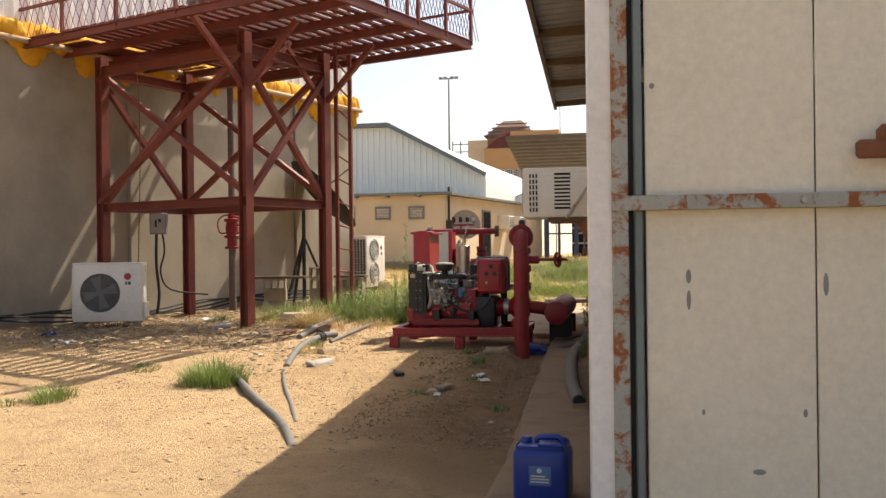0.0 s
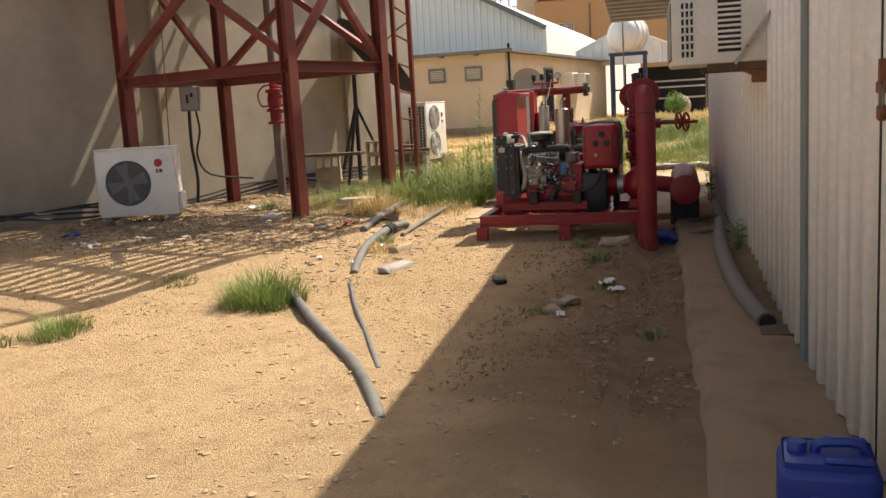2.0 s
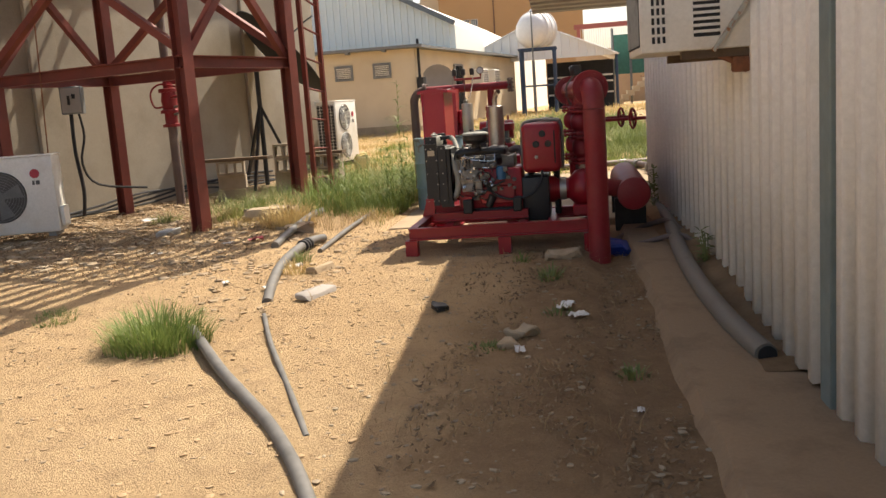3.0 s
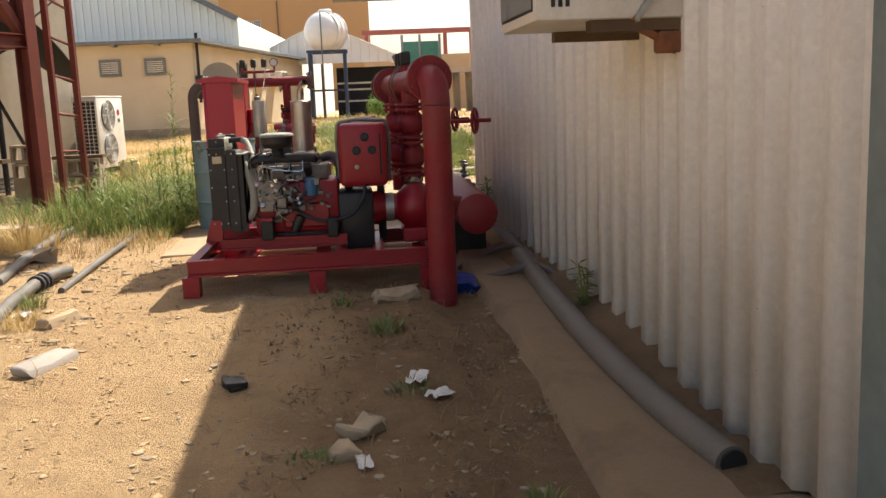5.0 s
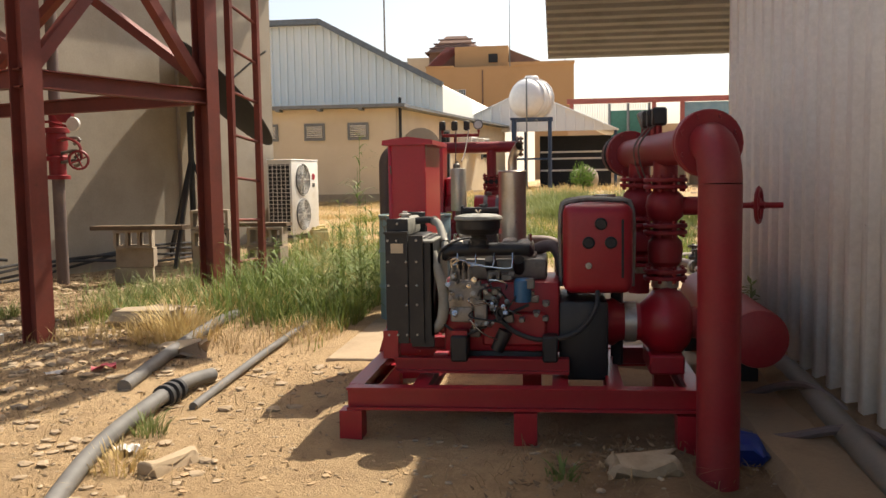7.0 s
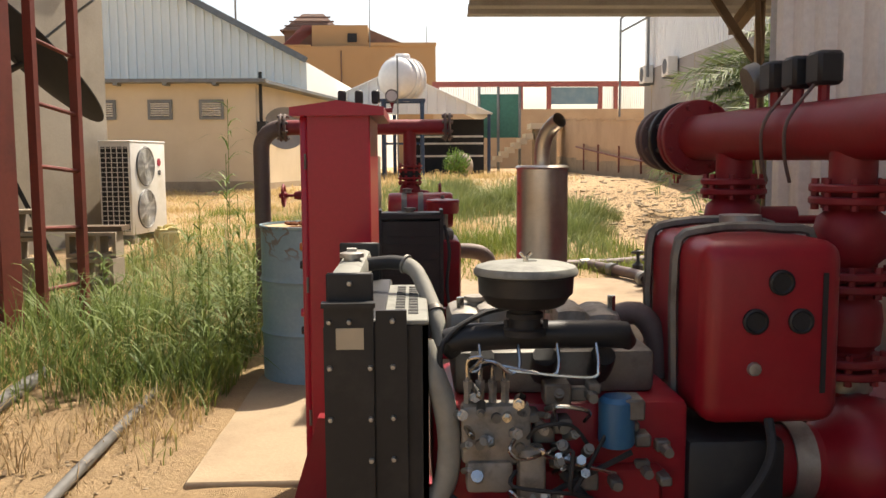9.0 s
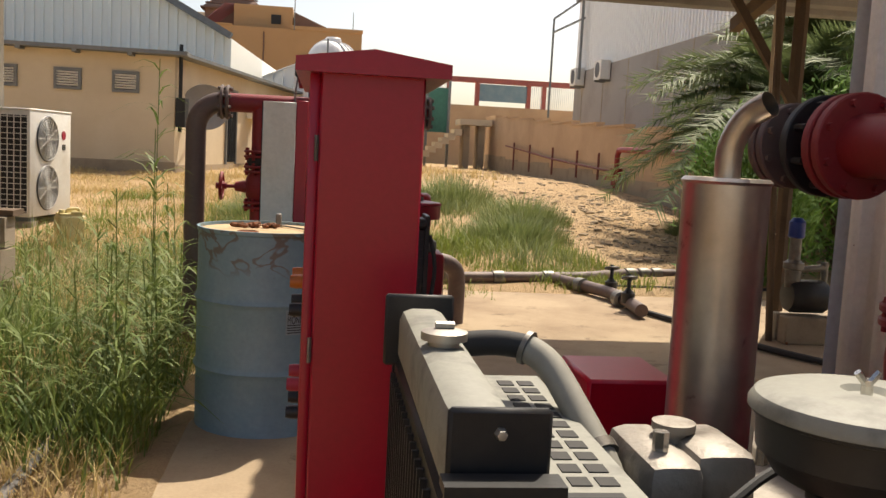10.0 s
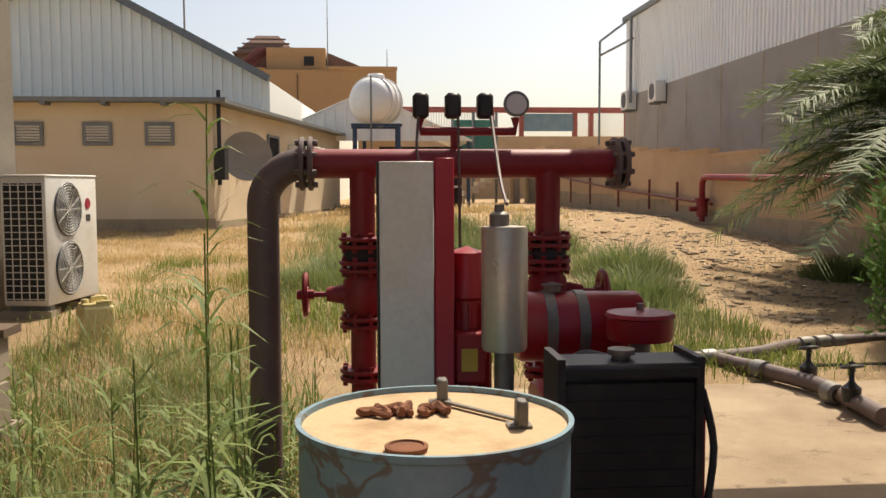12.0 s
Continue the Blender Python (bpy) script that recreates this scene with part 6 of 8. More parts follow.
    for x, z in ((-1.475, 1.065), (-1.53, 0.98), (-1.43, 0.98)):
        lathe(bm, [(0.028, 0.0), (0.028, 0.008), (0.023, 0.010), (0.020, 0.006), (0.0, 0.006)], Matrix.Translation((x, 10.45, z)) @ Matrix.Rotation(radians(90), 4, "X"), 20)
    part("dial", bm, M_BLACK, T)
    bm = boxes(((-1.383, 10.446, 0.82), (-1.372, 10.45, 1.085)))
    part("sight_slot", bm, M_DARK, T)
    bm = B()
    lathe(bm, [(0.0, 0.012), (0.014, 0.010), (0.016, 0.0)], Matrix.Translation((-1.53, 10.45, 0.875)) @ Matrix.Rotation(radians(90), 4, "X"), 10)
    part("plug", bm, M_ALU, T)
    for y in (10.63, 10.86):
        bm = B()
        tube(bm, [(-1.652, y, 0.76), (-1.655, y, 1.10), (-1.60, y, 1.165), (-1.40, y, 1.168), (-1.32, y, 1.12), (-1.322, y, 0.76)], 0.012, 6, 3)
        part("strap", bm, M_IRON, T, "grey steel strap")
    bm = B()
    lathe(bm, [(0.045, 0.0), (0.045, 0.02), (0.052, 0.022), (0.052, 0.04), (0.0, 0.042)], Matrix.Translation((-1.44, 10.80, 1.15)), 14)
    part("tank_cap", bm, M_ALU, T)
    for x in (-1.60, -1.38):
        for y in (10.75, 10.94):
            bm = B()
            beam(bm, (x, y, 0.36), (x, y, 0.76), 0.04)
            part("tank_leg", bm, M_BLACK, P)
    # silencer
    bm = B()
    mm = Matrix.Translation((-1.905, 11.08, 0))
    lathe(bm, [(0.0, 0.80), (0.066, 0.80), (0.072, 0.806), (0.072, 1.305), (0.076, 1.31), (0.07, 1.316), (0.0, 1.312)], mm, 32)
    S = part("silencer", bm, M_STEEL, P, "tall scorched stainless silencer")
    bm = B()
    tube(bm, [(-1.905, 11.08, 1.30), (-1.905, 11.08, 1.36), (-1.895, 11.07, 1.40), (-1.88, 11.055, 1.425), (-1.865, 11.03, 1.44)], 0.022, 14, 4, cap=False)
    part("tail_pipe", bm, M_STEEL, S)
    bm = B()
    lathe(bm, [(0.05, 0.0), (0.05, 0.02), (0.03, 0.03), (0.03, 0.10)], Matrix.Translation((-1.905, 11.08, 0.70)), 16)
    tube(bm, [(-1.905, 11.08, 0.72), (-1.905, 11.05, 0.66), (-1.905, 10.92, 0.70), (-1.905, 10.86, 0.84)], 0.03, 10, 4)
    part("exhaust_pipe", bm, M_BROWNPIPE, S)
    # starter box
    bx = part("battery_box", boxes(((-1.96, 11.60, 0.60), (-1.74, 11.86, 0.83), None, 0.008), ((-1.87, 11.70, 0.15), (-1.83, 11.74, 0.605))), M_CAB, P, "small red electrical box")
    bm = B()
    tube(bm, [(-1.86, 11.60, 0.70), (-1.86, 11.55, 0.69), (-1.85, 11.50, 0.60), (-1.85, 11.30, 0.45), (-1.85, 11.1, 0.42)], 0.022, 10, 4)
    part("conduit", bm, M_IRON, bx)


diesel_pump()


def discharge_pipes():
    P = thing("discharge_manifold", Matrix.Translation((0, 0, 0)), "dusty red discharge riser and header with bolted flanges", "pipe")
    r = 0.082
    top = 1.405
    x0, y0 = -1.055, 9.86
    bm = B()
    rod(bm, (x0, y0, 0.0), (x0, y0, top - 0.16), r, seg=28)
    part("riser", bm, M_PIPE, P)
    bm = B()
    d = Vector((-0.10, 0.99, 0)).normalized()
    pts = bend(Vector((x0, y0, top - 0.16)) + d * 0.16, 0.16, math.pi, math.pi / 2, d, (0, 0, 1), 12)
    tube(bm, pts, r, 28)
    part("elbow", bm, M_PIPE, P)
    bm = B()
    a = Vector((x0, y0, top)) + d * 0.16
    e = Vector((x0, y0, top)) + d * 2.02
    tube(bm, [a, e], r * 0.98, 28)
    part("header", bm, M_PIPE, P)
    for t in (0.19, 1.93):
        bm = B()
        flange(bm, Vector((x0, y0, top)) + d * t, d, 0.135)
        part("flange", bm, M_PIPE, P)
    bm = B()
    flange(bm, Vector((x0, y0, top)) + d * 2.03, d, 0.135, pair=False)
    part("blank_flange", bm, M_BLACK, P, "dark blank flange")
    bm = B()
    tube(bm, [Vector((x0, y0, top)) + d * 2.04, Vector((x0, y0, top)) + d * 2.16], 0.06, 20)
    flange(bm, Vector((x0, y0, top)) + d * 2.2, d, 0.12)
    part("butterfly_valve", bm, M_BROWNPIPE, P)
    # two drops from the header
    for k, t in enumerate((0.95, 1.62)):
        c = Vector((x0, y0, 0)) + d * t + Vector((0.0, 0, 0))
        bm = B()
        rod(bm, c + Vector((0, 0, 0.62)), c + Vector((0, 0, top)), 0.058, seg=22)
        drop = part("drop_pipe", bm, M_PIPE, P)
        bm = B()
        for z in (1.24, 1.02, 0.80):
            flange(bm, c + Vector((0, 0, z)), (0, 0, 1), 0.105, 0.02)
        part("flange", bm, M_PIPE, drop)
        bm = B()
        lathe(bm, [(0.05, 1.05), (0.085, 1.08), (0.095, 1.13), (0.085, 1.18), (0.05, 1.21)], Matrix.Translation(c), 20)
        lathe(bm, [(0.05, 0.83), (0.08, 0.86), (0.085, 0.92), (0.08, 0.96), (0.05, 0.99)], Matrix.Translation(c), 20)
        tube(bm, [c + Vector((0.05, 0, 1.13)), c + Vector((0.2, -0.02, 1.13))], 0.045, 14)
        part("valve_body", bm, M_PIPE, drop)
        bm = B()
        tube(bm, [c + Vector((0.2, -0.02, 1.13)), c + Vector((0.54, -0.04, 1.13))], 0.014, 8)
        handwheel(bm, c + Vector((0.43, -0.03, 1.13)), (1, -0.4, 0), 0.085)
        part("handwheel", bm, M_PIPE, drop)
        bm = B()
        lathe(bm, [(0.06, 0.735), (0.066, 0.735), (0.066, 0.775), (0.06, 0.775)], Matrix.Translation(c), 20)
        part("bright_coupling", bm, M_ALU, drop, "bright metal coupling ring")
    # suction vessel
    bm = B()
    m = along((-0.74, 10.62, 0.51), (-0.74, 12.4, 0.51))
    lathe(bm, [(0.0, 0.0), (0.12, 0.0), (0.135, 0.01), (0.14, 0.03), (0.14, 1.7), (0.0, 1.7)], m, 32)
    part("suction_header", bm, M_PIPE, P)
    for y in (11.3, 12.1):
        part("saddle", boxes(((-0.88, y, 0.1), (-0.60, y + 0.06, 0.40))), M_BLACK, P)
    bm = B()
    tube(bm, [(-1.06, 10.70, 0.58), (-0.9, 10.72, 0.56), (-0.78, 10.9, 0.52)], 0.075, 16, 4)
    part("suction_bend", bm, M_PIPE, P)
    # pressure switches and gauge on the header
    for k, t in enumerate((1.10, 1.23, 1.36)):
        c = Vector((x0, y0, top + 0.055)) + d * t
        bm = B()
        rod(bm, c, c + Vector((0, 0, 0.07)), 0.016, seg=8)
        s = part("switch_stem", bm, M_PIPE, P)
        part("switch_box", boxes((tuple(c + Vector((-0.035, -0.045, 0.065))), tuple(c + Vector((0.035, 0.045, 0.155))), None, 0.01)), M_BLACK, s, "black pressure switch")
    c = Vector((x0, y0, top + 0.045)) + d * 1.50
    bm = B()
    rod(bm, c, c + Vector((0, 0, 0.08)), 0.012, seg=8)
    g = part("gauge_stem", bm, M_PIPE, P)
    bm = B()
    lathe(bm, [(0.0, -0.02), (0.05, -0.02), (0.055, 0.0), (0.055, 0.02), (0.05, 0.022), (0.0, 0.016)], Matrix.Translation(c + Vector((0, 0, 0.12))) @ Matrix.Rotation(radians(70), 4, "Y"), 24)
    part("gauge", bm, M_IRON, g, "round pressure gauge")
    bm = B()
    for t in (1.10, 1.23):
        c = Vector((x0, y0, top)) + d * t
        tube(bm, [c + Vector((-0.02, 0, 0.13)), c + Vector((-0.095, 0, 0.03)), c + Vector((-0.09, 0.03, -0.06)), c + Vector((-0.06, 0.06, -0.14))], 0.005, 6, 4)
    part("sensing_tube", bm, M_BROWNPIPE, P)


discharge_pipes()


def control_cabinet():
    C = thing("pump_control_cabinet", Matrix.Translation((-2.499, 11.315, 0.13)), "tall glossy red pump control cabinet with a gabled lid", "cabinet")
    part("body", boxes(((-0.094, 0.0, 0.06), (0.100, 0.60, 1.345), None, 0.004)), M_CAB, C)
    part("plinth", boxes(((-0.089, 0.01, 0.0), (0.095, 0.59, 0.06))), M_CAB, C)
    bm = B()
    w, y0, y1, z = 0.142, -0.03, 0.618, 1.337
    cx = 0.002
    sec = [(cx - w, z), (cx + w, z), (cx + w, z + 0.026), (cx, z + 0.046), (cx - w, z + 0.026)]
    f = [bm.verts.new((x, y0, q)) for x, q in sec]
    k = [bm.verts.new((x, y1, q)) for x, q in sec]
    bm.faces.new(f)
    bm.faces.new(k[::-1])
    for i in range(5):
        j = (i + 1) % 5
        bm.faces.new((f[i], f[j], k[j], k[i]))
    part("lid", bm, M_CAB, C)
    D = part("door", boxes(((-0.1150, 0.012, 0.08), (-0.0940, 0.588, 1.338), None, 0.005, 2)), M_CAB, C)
    part("door_gap", boxes(((-0.0955, 0.016, 0.08), (-0.0935, 0.585, 1.31))), M_DARK, C)
    for z in (0.40, 0.82, 1.20):
        bm = B()
        rod(bm, (-0.0980, -0.002, z - 0.024), (-0.0980, -0.002, z + 0.024), 0.004, seg=8)
        part("hinge", bm, M_IRON, C)
    bm = B()
    lathe(bm, [(0.0, 0.012), (0.012, 0.012), (0.014, 0.0)], Matrix.Translation((-0.1150, 0.55, 1.25)) @ Matrix.Rotation(radians(-90), 4, "Y"), 12)
    part("lock", bm, M_CHROME, D)
    # lettering on the door, seen from -x
    def face(y, z):
        return Matrix(((0, 0, -1, -0.1155), (-1, 0, 0, y), (0, 1, 0, z), (0, 0, 0, 1)))
    bm = B()
    for a, b in (((0.285, 1.135), (0.285, 1.222)), ((0.285, 1.222), (0.235, 1.135)), ((0.235, 1.135), (0.235, 1.222))):
        beam(bm, (-0.1162, a[0], a[1]), (-0.1162, b[0], b[1]), 0.0012, 0.009, (0, 1, 0.3))
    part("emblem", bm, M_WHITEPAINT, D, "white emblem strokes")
    bm = boxes(((-0.1162, 0.268, 1.085), (-0.1150, 0.285, 1.12)), ((-0.1162, 0.243, 1.085), (-0.1150, 0.260, 1.12)), ((-0.1162, 0.218, 1.085), (-0.1150, 0.235, 1.12)))
    part("emblem_bars", bm, M_WHITEPAINT, D)
    lettering("FIRE PUMPS", 0.034, face(0.335, 1.045), M_WHITEPAINT, D)
    # switches further down
    bm = B()
    cols = (plain("orange_knob", (0.6, 0.18, 0.02), 0.4), M_BLACK, M_LOGO, M_BLACK)
    for i, z in enumerate((0.92, 0.86, 0.70, 0.64)):
        for j in range(2):
            b2 = B()
            lathe(b2, [(0.0, 0.03), (0.013, 0.03), (0.015, 0.02), (0.015, 0.0)], Matrix.Translation((-0.1150, 0.20 + j * 0.12, z)) @ Matrix.Rotation(radians(-90), 4, "Y"), 12)
            part("push_button", b2, cols[i], D)
    bm.free()


control_cabinet()


def oil_drum():
    D = thing("oil_drum", Matrix.Translation((-2.81, 13.45, 0.13)), "faded blue steel drum with a sand-covered rusty lid", "drum")
    r, h = 0.286, 0.86
    prof = [(0.0, 0.0), (r - 0.01, 0.0), (r + 0.004, 0.006), (r + 0.004, 0.016), (r, 0.022)]
    for z in (0.29, 0.57):
        prof += [(r, z - 0.025), (r + 0.004, z - 0.012), (r + 0.011, z), (r + 0.004, z + 0.012), (r, z + 0.025)]
    prof += [(r, h - 0.02), (r + 0.006, h - 0.014), (r + 0.007, h), (r - 0.004, h), (r - 0.006, h - 0.014)]
    bm = B()
    lathe(bm, prof, None, 64)
    for v in bm.verts:
        if 0.03 < v.co.z < h - 0.03:
            n = noise.noise(v.co * 4.0) * 0.006
            v.co.x *= 1 + n
            v.co.y *= 1 + n
    part("body", bm, M_DRUM, D)
    bm = B()
    lathe(bm, [(r - 0.005, h - 0.013), (0.15, h - 0.012), (0.0, h - 0.012)], None, 48)
    part("lid", bm, M_DRUMTOP, D, "sandy rusty drum lid")
    bm = B()
    lathe(bm, [(0.04, 0.0), (0.042, 0.010), (0.034, 0.012), (0.032, 0.008), (0.0, 0.008)], Matrix.Translation((-0.07, -0.205, h - 0.012)), 20)
    part("bung", bm, M_RUST, D)
    bm = B()
    for x, y in ((0.03, 0.16), (0.175, -0.06)):
        box(bm, (x - 0.012, y - 0.02, h - 0.012), (x + 0.012, y + 0.02, h + 0.045), None, 0.004)
        box(bm, (x - 0.03, y - 0.02, h - 0.012), (x + 0.02, y + 0.02, h - 0.006))
    beam(bm, (0.03, 0.14, h - 0.004), (0.175, -0.04, h - 0.004), 0.012, 0.006)
    part("clamp", bm, M_IRON, D, "rusty steel clamp")
    bm = B()
    for k in range(9):
        pts = [(-0.13 + 0.02 * k + rng.uniform(-0.03, 0.03), 0.05 + rng.uniform(-0.03, 0.06), h - 0.006 + rng.uniform(0, 0.012)) for _ in range(4)]
        tube(bm, pts, 0.008, 6, 4)
    part("twisted_rag", bm, M_RUST, D, "stiff dirty rag lying on the lid")
    # curved label with readable words
    zc = 0.52
    an0 = math.atan2(-0.25, 0.16)
    bm = B()
    n = 8
    for a, b, z0, z1, rr in ((-0.24, 0.24, 0.455, 0.555, 0.0035),):
        cols = [[bm.verts.new(((r + rr) * math.cos(an0 + a + (b - a) * k / n), (r + rr) * math.sin(an0 + a + (b - a) * k / n), z)) for z in (z0, z1)] for k in range(n + 1)]
        for p, q in zip(cols, cols[1:]):
            bm.faces.new((p[0], q[0], q[1], p[1]))
    lab = part("label", bm, plain("pale_blue_label", (0.33, 0.41, 0.44), 0.6), D, "pale label with black print")
    tx = lettering("MONO ETHYL", 0.030, Matrix.Translation((0, 0, 0)), M_INK, lab, depth=0.0003)
    for v in tx.data.vertices:
        a = an0 - 0.22 + v.co.x / r * 0.72
        rr = r + 0.0048 + v.co.z
        v.co = Vector((rr * math.cos(a), rr * math.sin(a), 0.500 + v.co.y * 1.5))
    bm = B()
    for k, (z, w) in enumerate(((0.543, 0.40), (0.536, 0.30), (0.492, 0.42), (0.482, 0.36), (0.472, 0.42), (0.462, 0.25))):
        cols = [[bm.verts.new(((r + 0.0048) * math.cos(an0 - 0.22 + w * q / 6), (r + 0.0048) * math.sin(an0 - 0.22 + w * q / 6), zz)) for zz in (z, z + 0.004)] for q in range(7)]
        for p, q in zip(cols, cols[1:]):
            bm.faces.new((p[0], q[0], q[1], p[1]))
    part("small_print", bm, M_INK, lab)


oil_drum()


def second_pump_set():
    """The electric pump's pipework and the second diesel set behind the drum."""
    y = 14.8
    P = thing("valve_manifold", Matrix.Translation((0, 0, 0)), "weathered red and brown pipe manifold with gate valves", "manifold")
    z = 1.555
    bm = B()
    tube(bm, [(-3.16, y, z), (-2.02, y, z)], 0.052, 22)
    part("header", bm, M_PIPE, P)
    bm = B()
    c = Vector((-3.16, y, z - 0.15))
    tube(bm, bend(c, 0.15, math.pi / 2, math.pi, (1, 0, 0), (0, 0, 1), 10) + [Vector((-3.31, y, 0.1))], 0.056, 22)
    part("down_pipe", bm, M_BROWNPIPE, P, "dull brown bent pipe")
    bm = B()
    flange(bm, (-3.155, y, z), (1, 0, 0), 0.095, 0.018)
    part("left_flange", bm, M_BROWNPIPE, P)
    bm = B()
    flange(bm, (-2.03, y, z), (1, 0, 0), 0.095, 0.018)
    part("end_flange", bm, M_BROWNPIPE, P)
    for x, side in ((-2.96, -1), (-2.29, 1)):
        bm = B()
        rod(bm, (x, y, 0.55), (x, y, z), 0.045, seg=20)
        lathe(bm, [(0.05, 0.15), (0.12, 0.18), (0.13, 0.3), (0.09, 0.42), (0.06, 0.55)], Matrix.Translation((x, y, 0)), 20)
        d = part("branch", bm, M_PIPE, P)
        bm = B()
        for zz in (1.275, 1.19, 0.99, 0.80):
            flange(bm, (x, y, zz), (0, 0, 1), 0.085, 0.015)
        part("flange", bm, M_PIPE, d)
        bm = B()
        lathe(bm, [(0.05, 1.19), (0.065, 1.21), (0.07, 1.232), (0.065, 1.255), (0.05, 1.275)], Matrix.Translation((x, y, 0)), 18)
        part("rubber_joint", bm, M_RUBBER, d, "black rubber bellows joint")
        bm = B()
        lathe(bm, [(0.045, 1.0), (0.07, 1.04), (0.075, 1.09), (0.07, 1.14), (0.045, 1.18)], Matrix.Translation((x, y, 0)), 18)
        tube(bm, [(x, y, 1.09), (x + side * 0.13, y, 1.09)], lambda t: 0.05 - 0.025 * t, 14)
        rod(bm, (x + side * 0.12, y, 1.09), (x + side * 0.22, y, 1.09), 0.010, seg=8)
        part("gate_valve", bm, M_PIPE, d)
        bm = B()
        handwheel(bm, (x + side * 0.205, y, 1.09), (1, 0, 0), 0.075)
        part("handwheel", bm, M_PIPE, d)
    # gauge rail
    bm = B()
    tube(bm, [(-2.75, y, 1.72), (-2.75, y, 1.67), (-2.41, y, 1.67), (-2.41, y, 1.72)], 0.016, 10)
    rod(bm, (-2.63, y, 1.67), (-2.63, y, 1.56), 0.014, seg=8)
    rail = part("gauge_rail", bm, M_PIPE, P)
    for x in (-2.75, -2.635, -2.52):
        part("pressure_switch", boxes(((x - 0.028, y - 0.03, 1.715), (x + 0.028, y + 0.03, 1.805), None, 0.01)), M_BLACK, rail, "black pressure switch")
    bm = B()
    lathe(bm, [(0.0, -0.015), (0.042, -0.015), (0.046, 0.0), (0.046, 0.012), (0.04, 0.014), (0.0, 0.008)], Matrix.Translation((-2.41, y - 0.02, 1.765)) @ Matrix.Rotation(radians(80), 4, "X"), 24)
    g = part("gauge", bm, M_IRON, rail)
    bm = B()
    lathe(bm, [(0.0, 0.001), (0.037, 0.001), (0.037, 0.0)], Matrix.Translation((-2.41, y - 0.034, 1.765)) @ Matrix.Rotation(radians(80), 4, "X"), 24)
    part("dial", bm, M_LABEL, g)
    bm = B()
    tube(bm, [(-2.76, y - 0.03, 1.72), (-2.77, y - 0.08, 1.6), (-2.76, y - 0.1, 1.55)], 0.005, 6, 3)
    tube(bm, [(-2.62, y - 0.03, 1.72), (-2.62, y - 0.07, 1.5), (-2.62, y - 0.1, 1.2)], 0.005, 6, 3)
    tube(bm, [(-2.50, y - 0.03, 1.72), (-2.51, y - 0.3, 1.5), (-2.52, y - 0.5, 1.42)], 0.006, 6, 3)
    part("sensing_tube", bm, M_BROWNPIPE, P)

    # electric control panel, seen edge-on
    E = thing("electric_control_panel", Matrix.Translation((-2.91, 14.28, 0.16)), "grey-white electric control panel with a red door edge", "cabinet")
    part("side_panel", boxes(((0.0, 0.0, 0.0), (0.165, 0.012, 1.39), None, 0.003)), M_ACW, E)
    part("gasket", boxes(((-0.004, 0.0, 0.01), (0.0, 0.30, 1.39))), M_DARK, E)
    part("body", boxes(((0.0, 0.012, 0.0), (0.225, 0.32, 1.385))), M_RED, E)
    part("door_edge", boxes(((0.168, -0.004, 0.0), (0.226, 0.011, 1.40), None, 0.003)), M_CAB, E)

    # vertical jockey pump motor
    J = thing("jockey_pump", Matrix.Translation((-2.63, 14.42, 0.165)), "red upright jockey pump motor with a yellow plate", "pump")
    bm = B()
    lathe(bm, [(0.0, 0.0), (0.08, 0.0), (0.08, 0.05), (0.05, 0.06), (0.05, 0.45), (0.08, 0.46), (0.08, 0.52), (0.065, 0.54), (0.065, 0.95), (0.075, 0.96), (0.075, 1.0), (0.06, 1.04), (0.06, 1.10), (0.0, 1.12)], None, 20)
    part("motor", bm, M_RED, J)
    for k in range(12):
        an = k * math.pi / 6
        b2 = B()
        box(b2, (0.062, -0.003, 0.56), (0.08, 0.003, 0.94), Matrix.Rotation(an, 4, "Z"))
        part("cooling_fin", b2, M_RED, J)
    part("terminal_box", boxes(((-0.05, -0.12, 0.70), (0.05, -0.06, 0.86), None, 0.008)), M_RED, J)
    part("name_plate", boxes(((-0.03, -0.124, 0.74), (0.02, -0.1205, 0.81))), plain("yellow_plate", (0.6, 0.4, 0.06), 0.5), J, "yellow rating plate")

    # second diesel set
    S = thing("second_diesel_pump", Matrix.Translation((0, 0, 0)), "second red diesel pump set with black radiator and scorched silencer", "pump")
    rad = part("radiator", boxes(((-2.46, 13.78, 0.28), (-2.11, 13.92, 0.98), None, 0.008)), M_BLACK, S)
    part("top_tank", boxes(((-2.47, 13.765, 0.98), (-2.10, 13.935, 1.025), None, 0.012)), M_BLACK, rad)
    bm = boxes(((-2.475, 13.77, 0.25), (-2.455, 13.95, 1.04)), ((-2.115, 13.77, 0.25), (-2.095, 13.95, 1.04)))
    part("side_frame", bm, M_BLACK, rad)
    bm = B()
    for k in range(14):
        box(bm, (-2.45, 13.774, 0.34 + k * 0.045), (-2.12, 13.778, 0.345 + k * 0.045))
    part("fins", bm, M_BLACK, rad)
    bm = B()
    lathe(bm, [(0.025, 0.0), (0.025, 0.012), (0.036, 0.014), (0.036, 0.028), (0.0, 0.03)], Matrix.Translation((-2.29, 13.85, 1.023)), 14)
    part("filler_cap", bm, M_IRON, rad)
    bm = B()
    tube(bm, [(-2.09, 13.80, 0.95), (-2.06, 13.79, 0.80), (-2.075, 13.80, 0.60), (-2.06, 13.8, 0.45)], 0.010, 6, 4)
    part("cable", bm, M_RUBBER, rad)
    bm = B()
    lathe(bm, [(0.0, 0.98), (0.064, 0.985), (0.069, 0.995), (0.069, 1.345), (0.064, 1.355), (0.0, 1.36)], Matrix.Translation((-2.54, 14.22, 0)), 30)
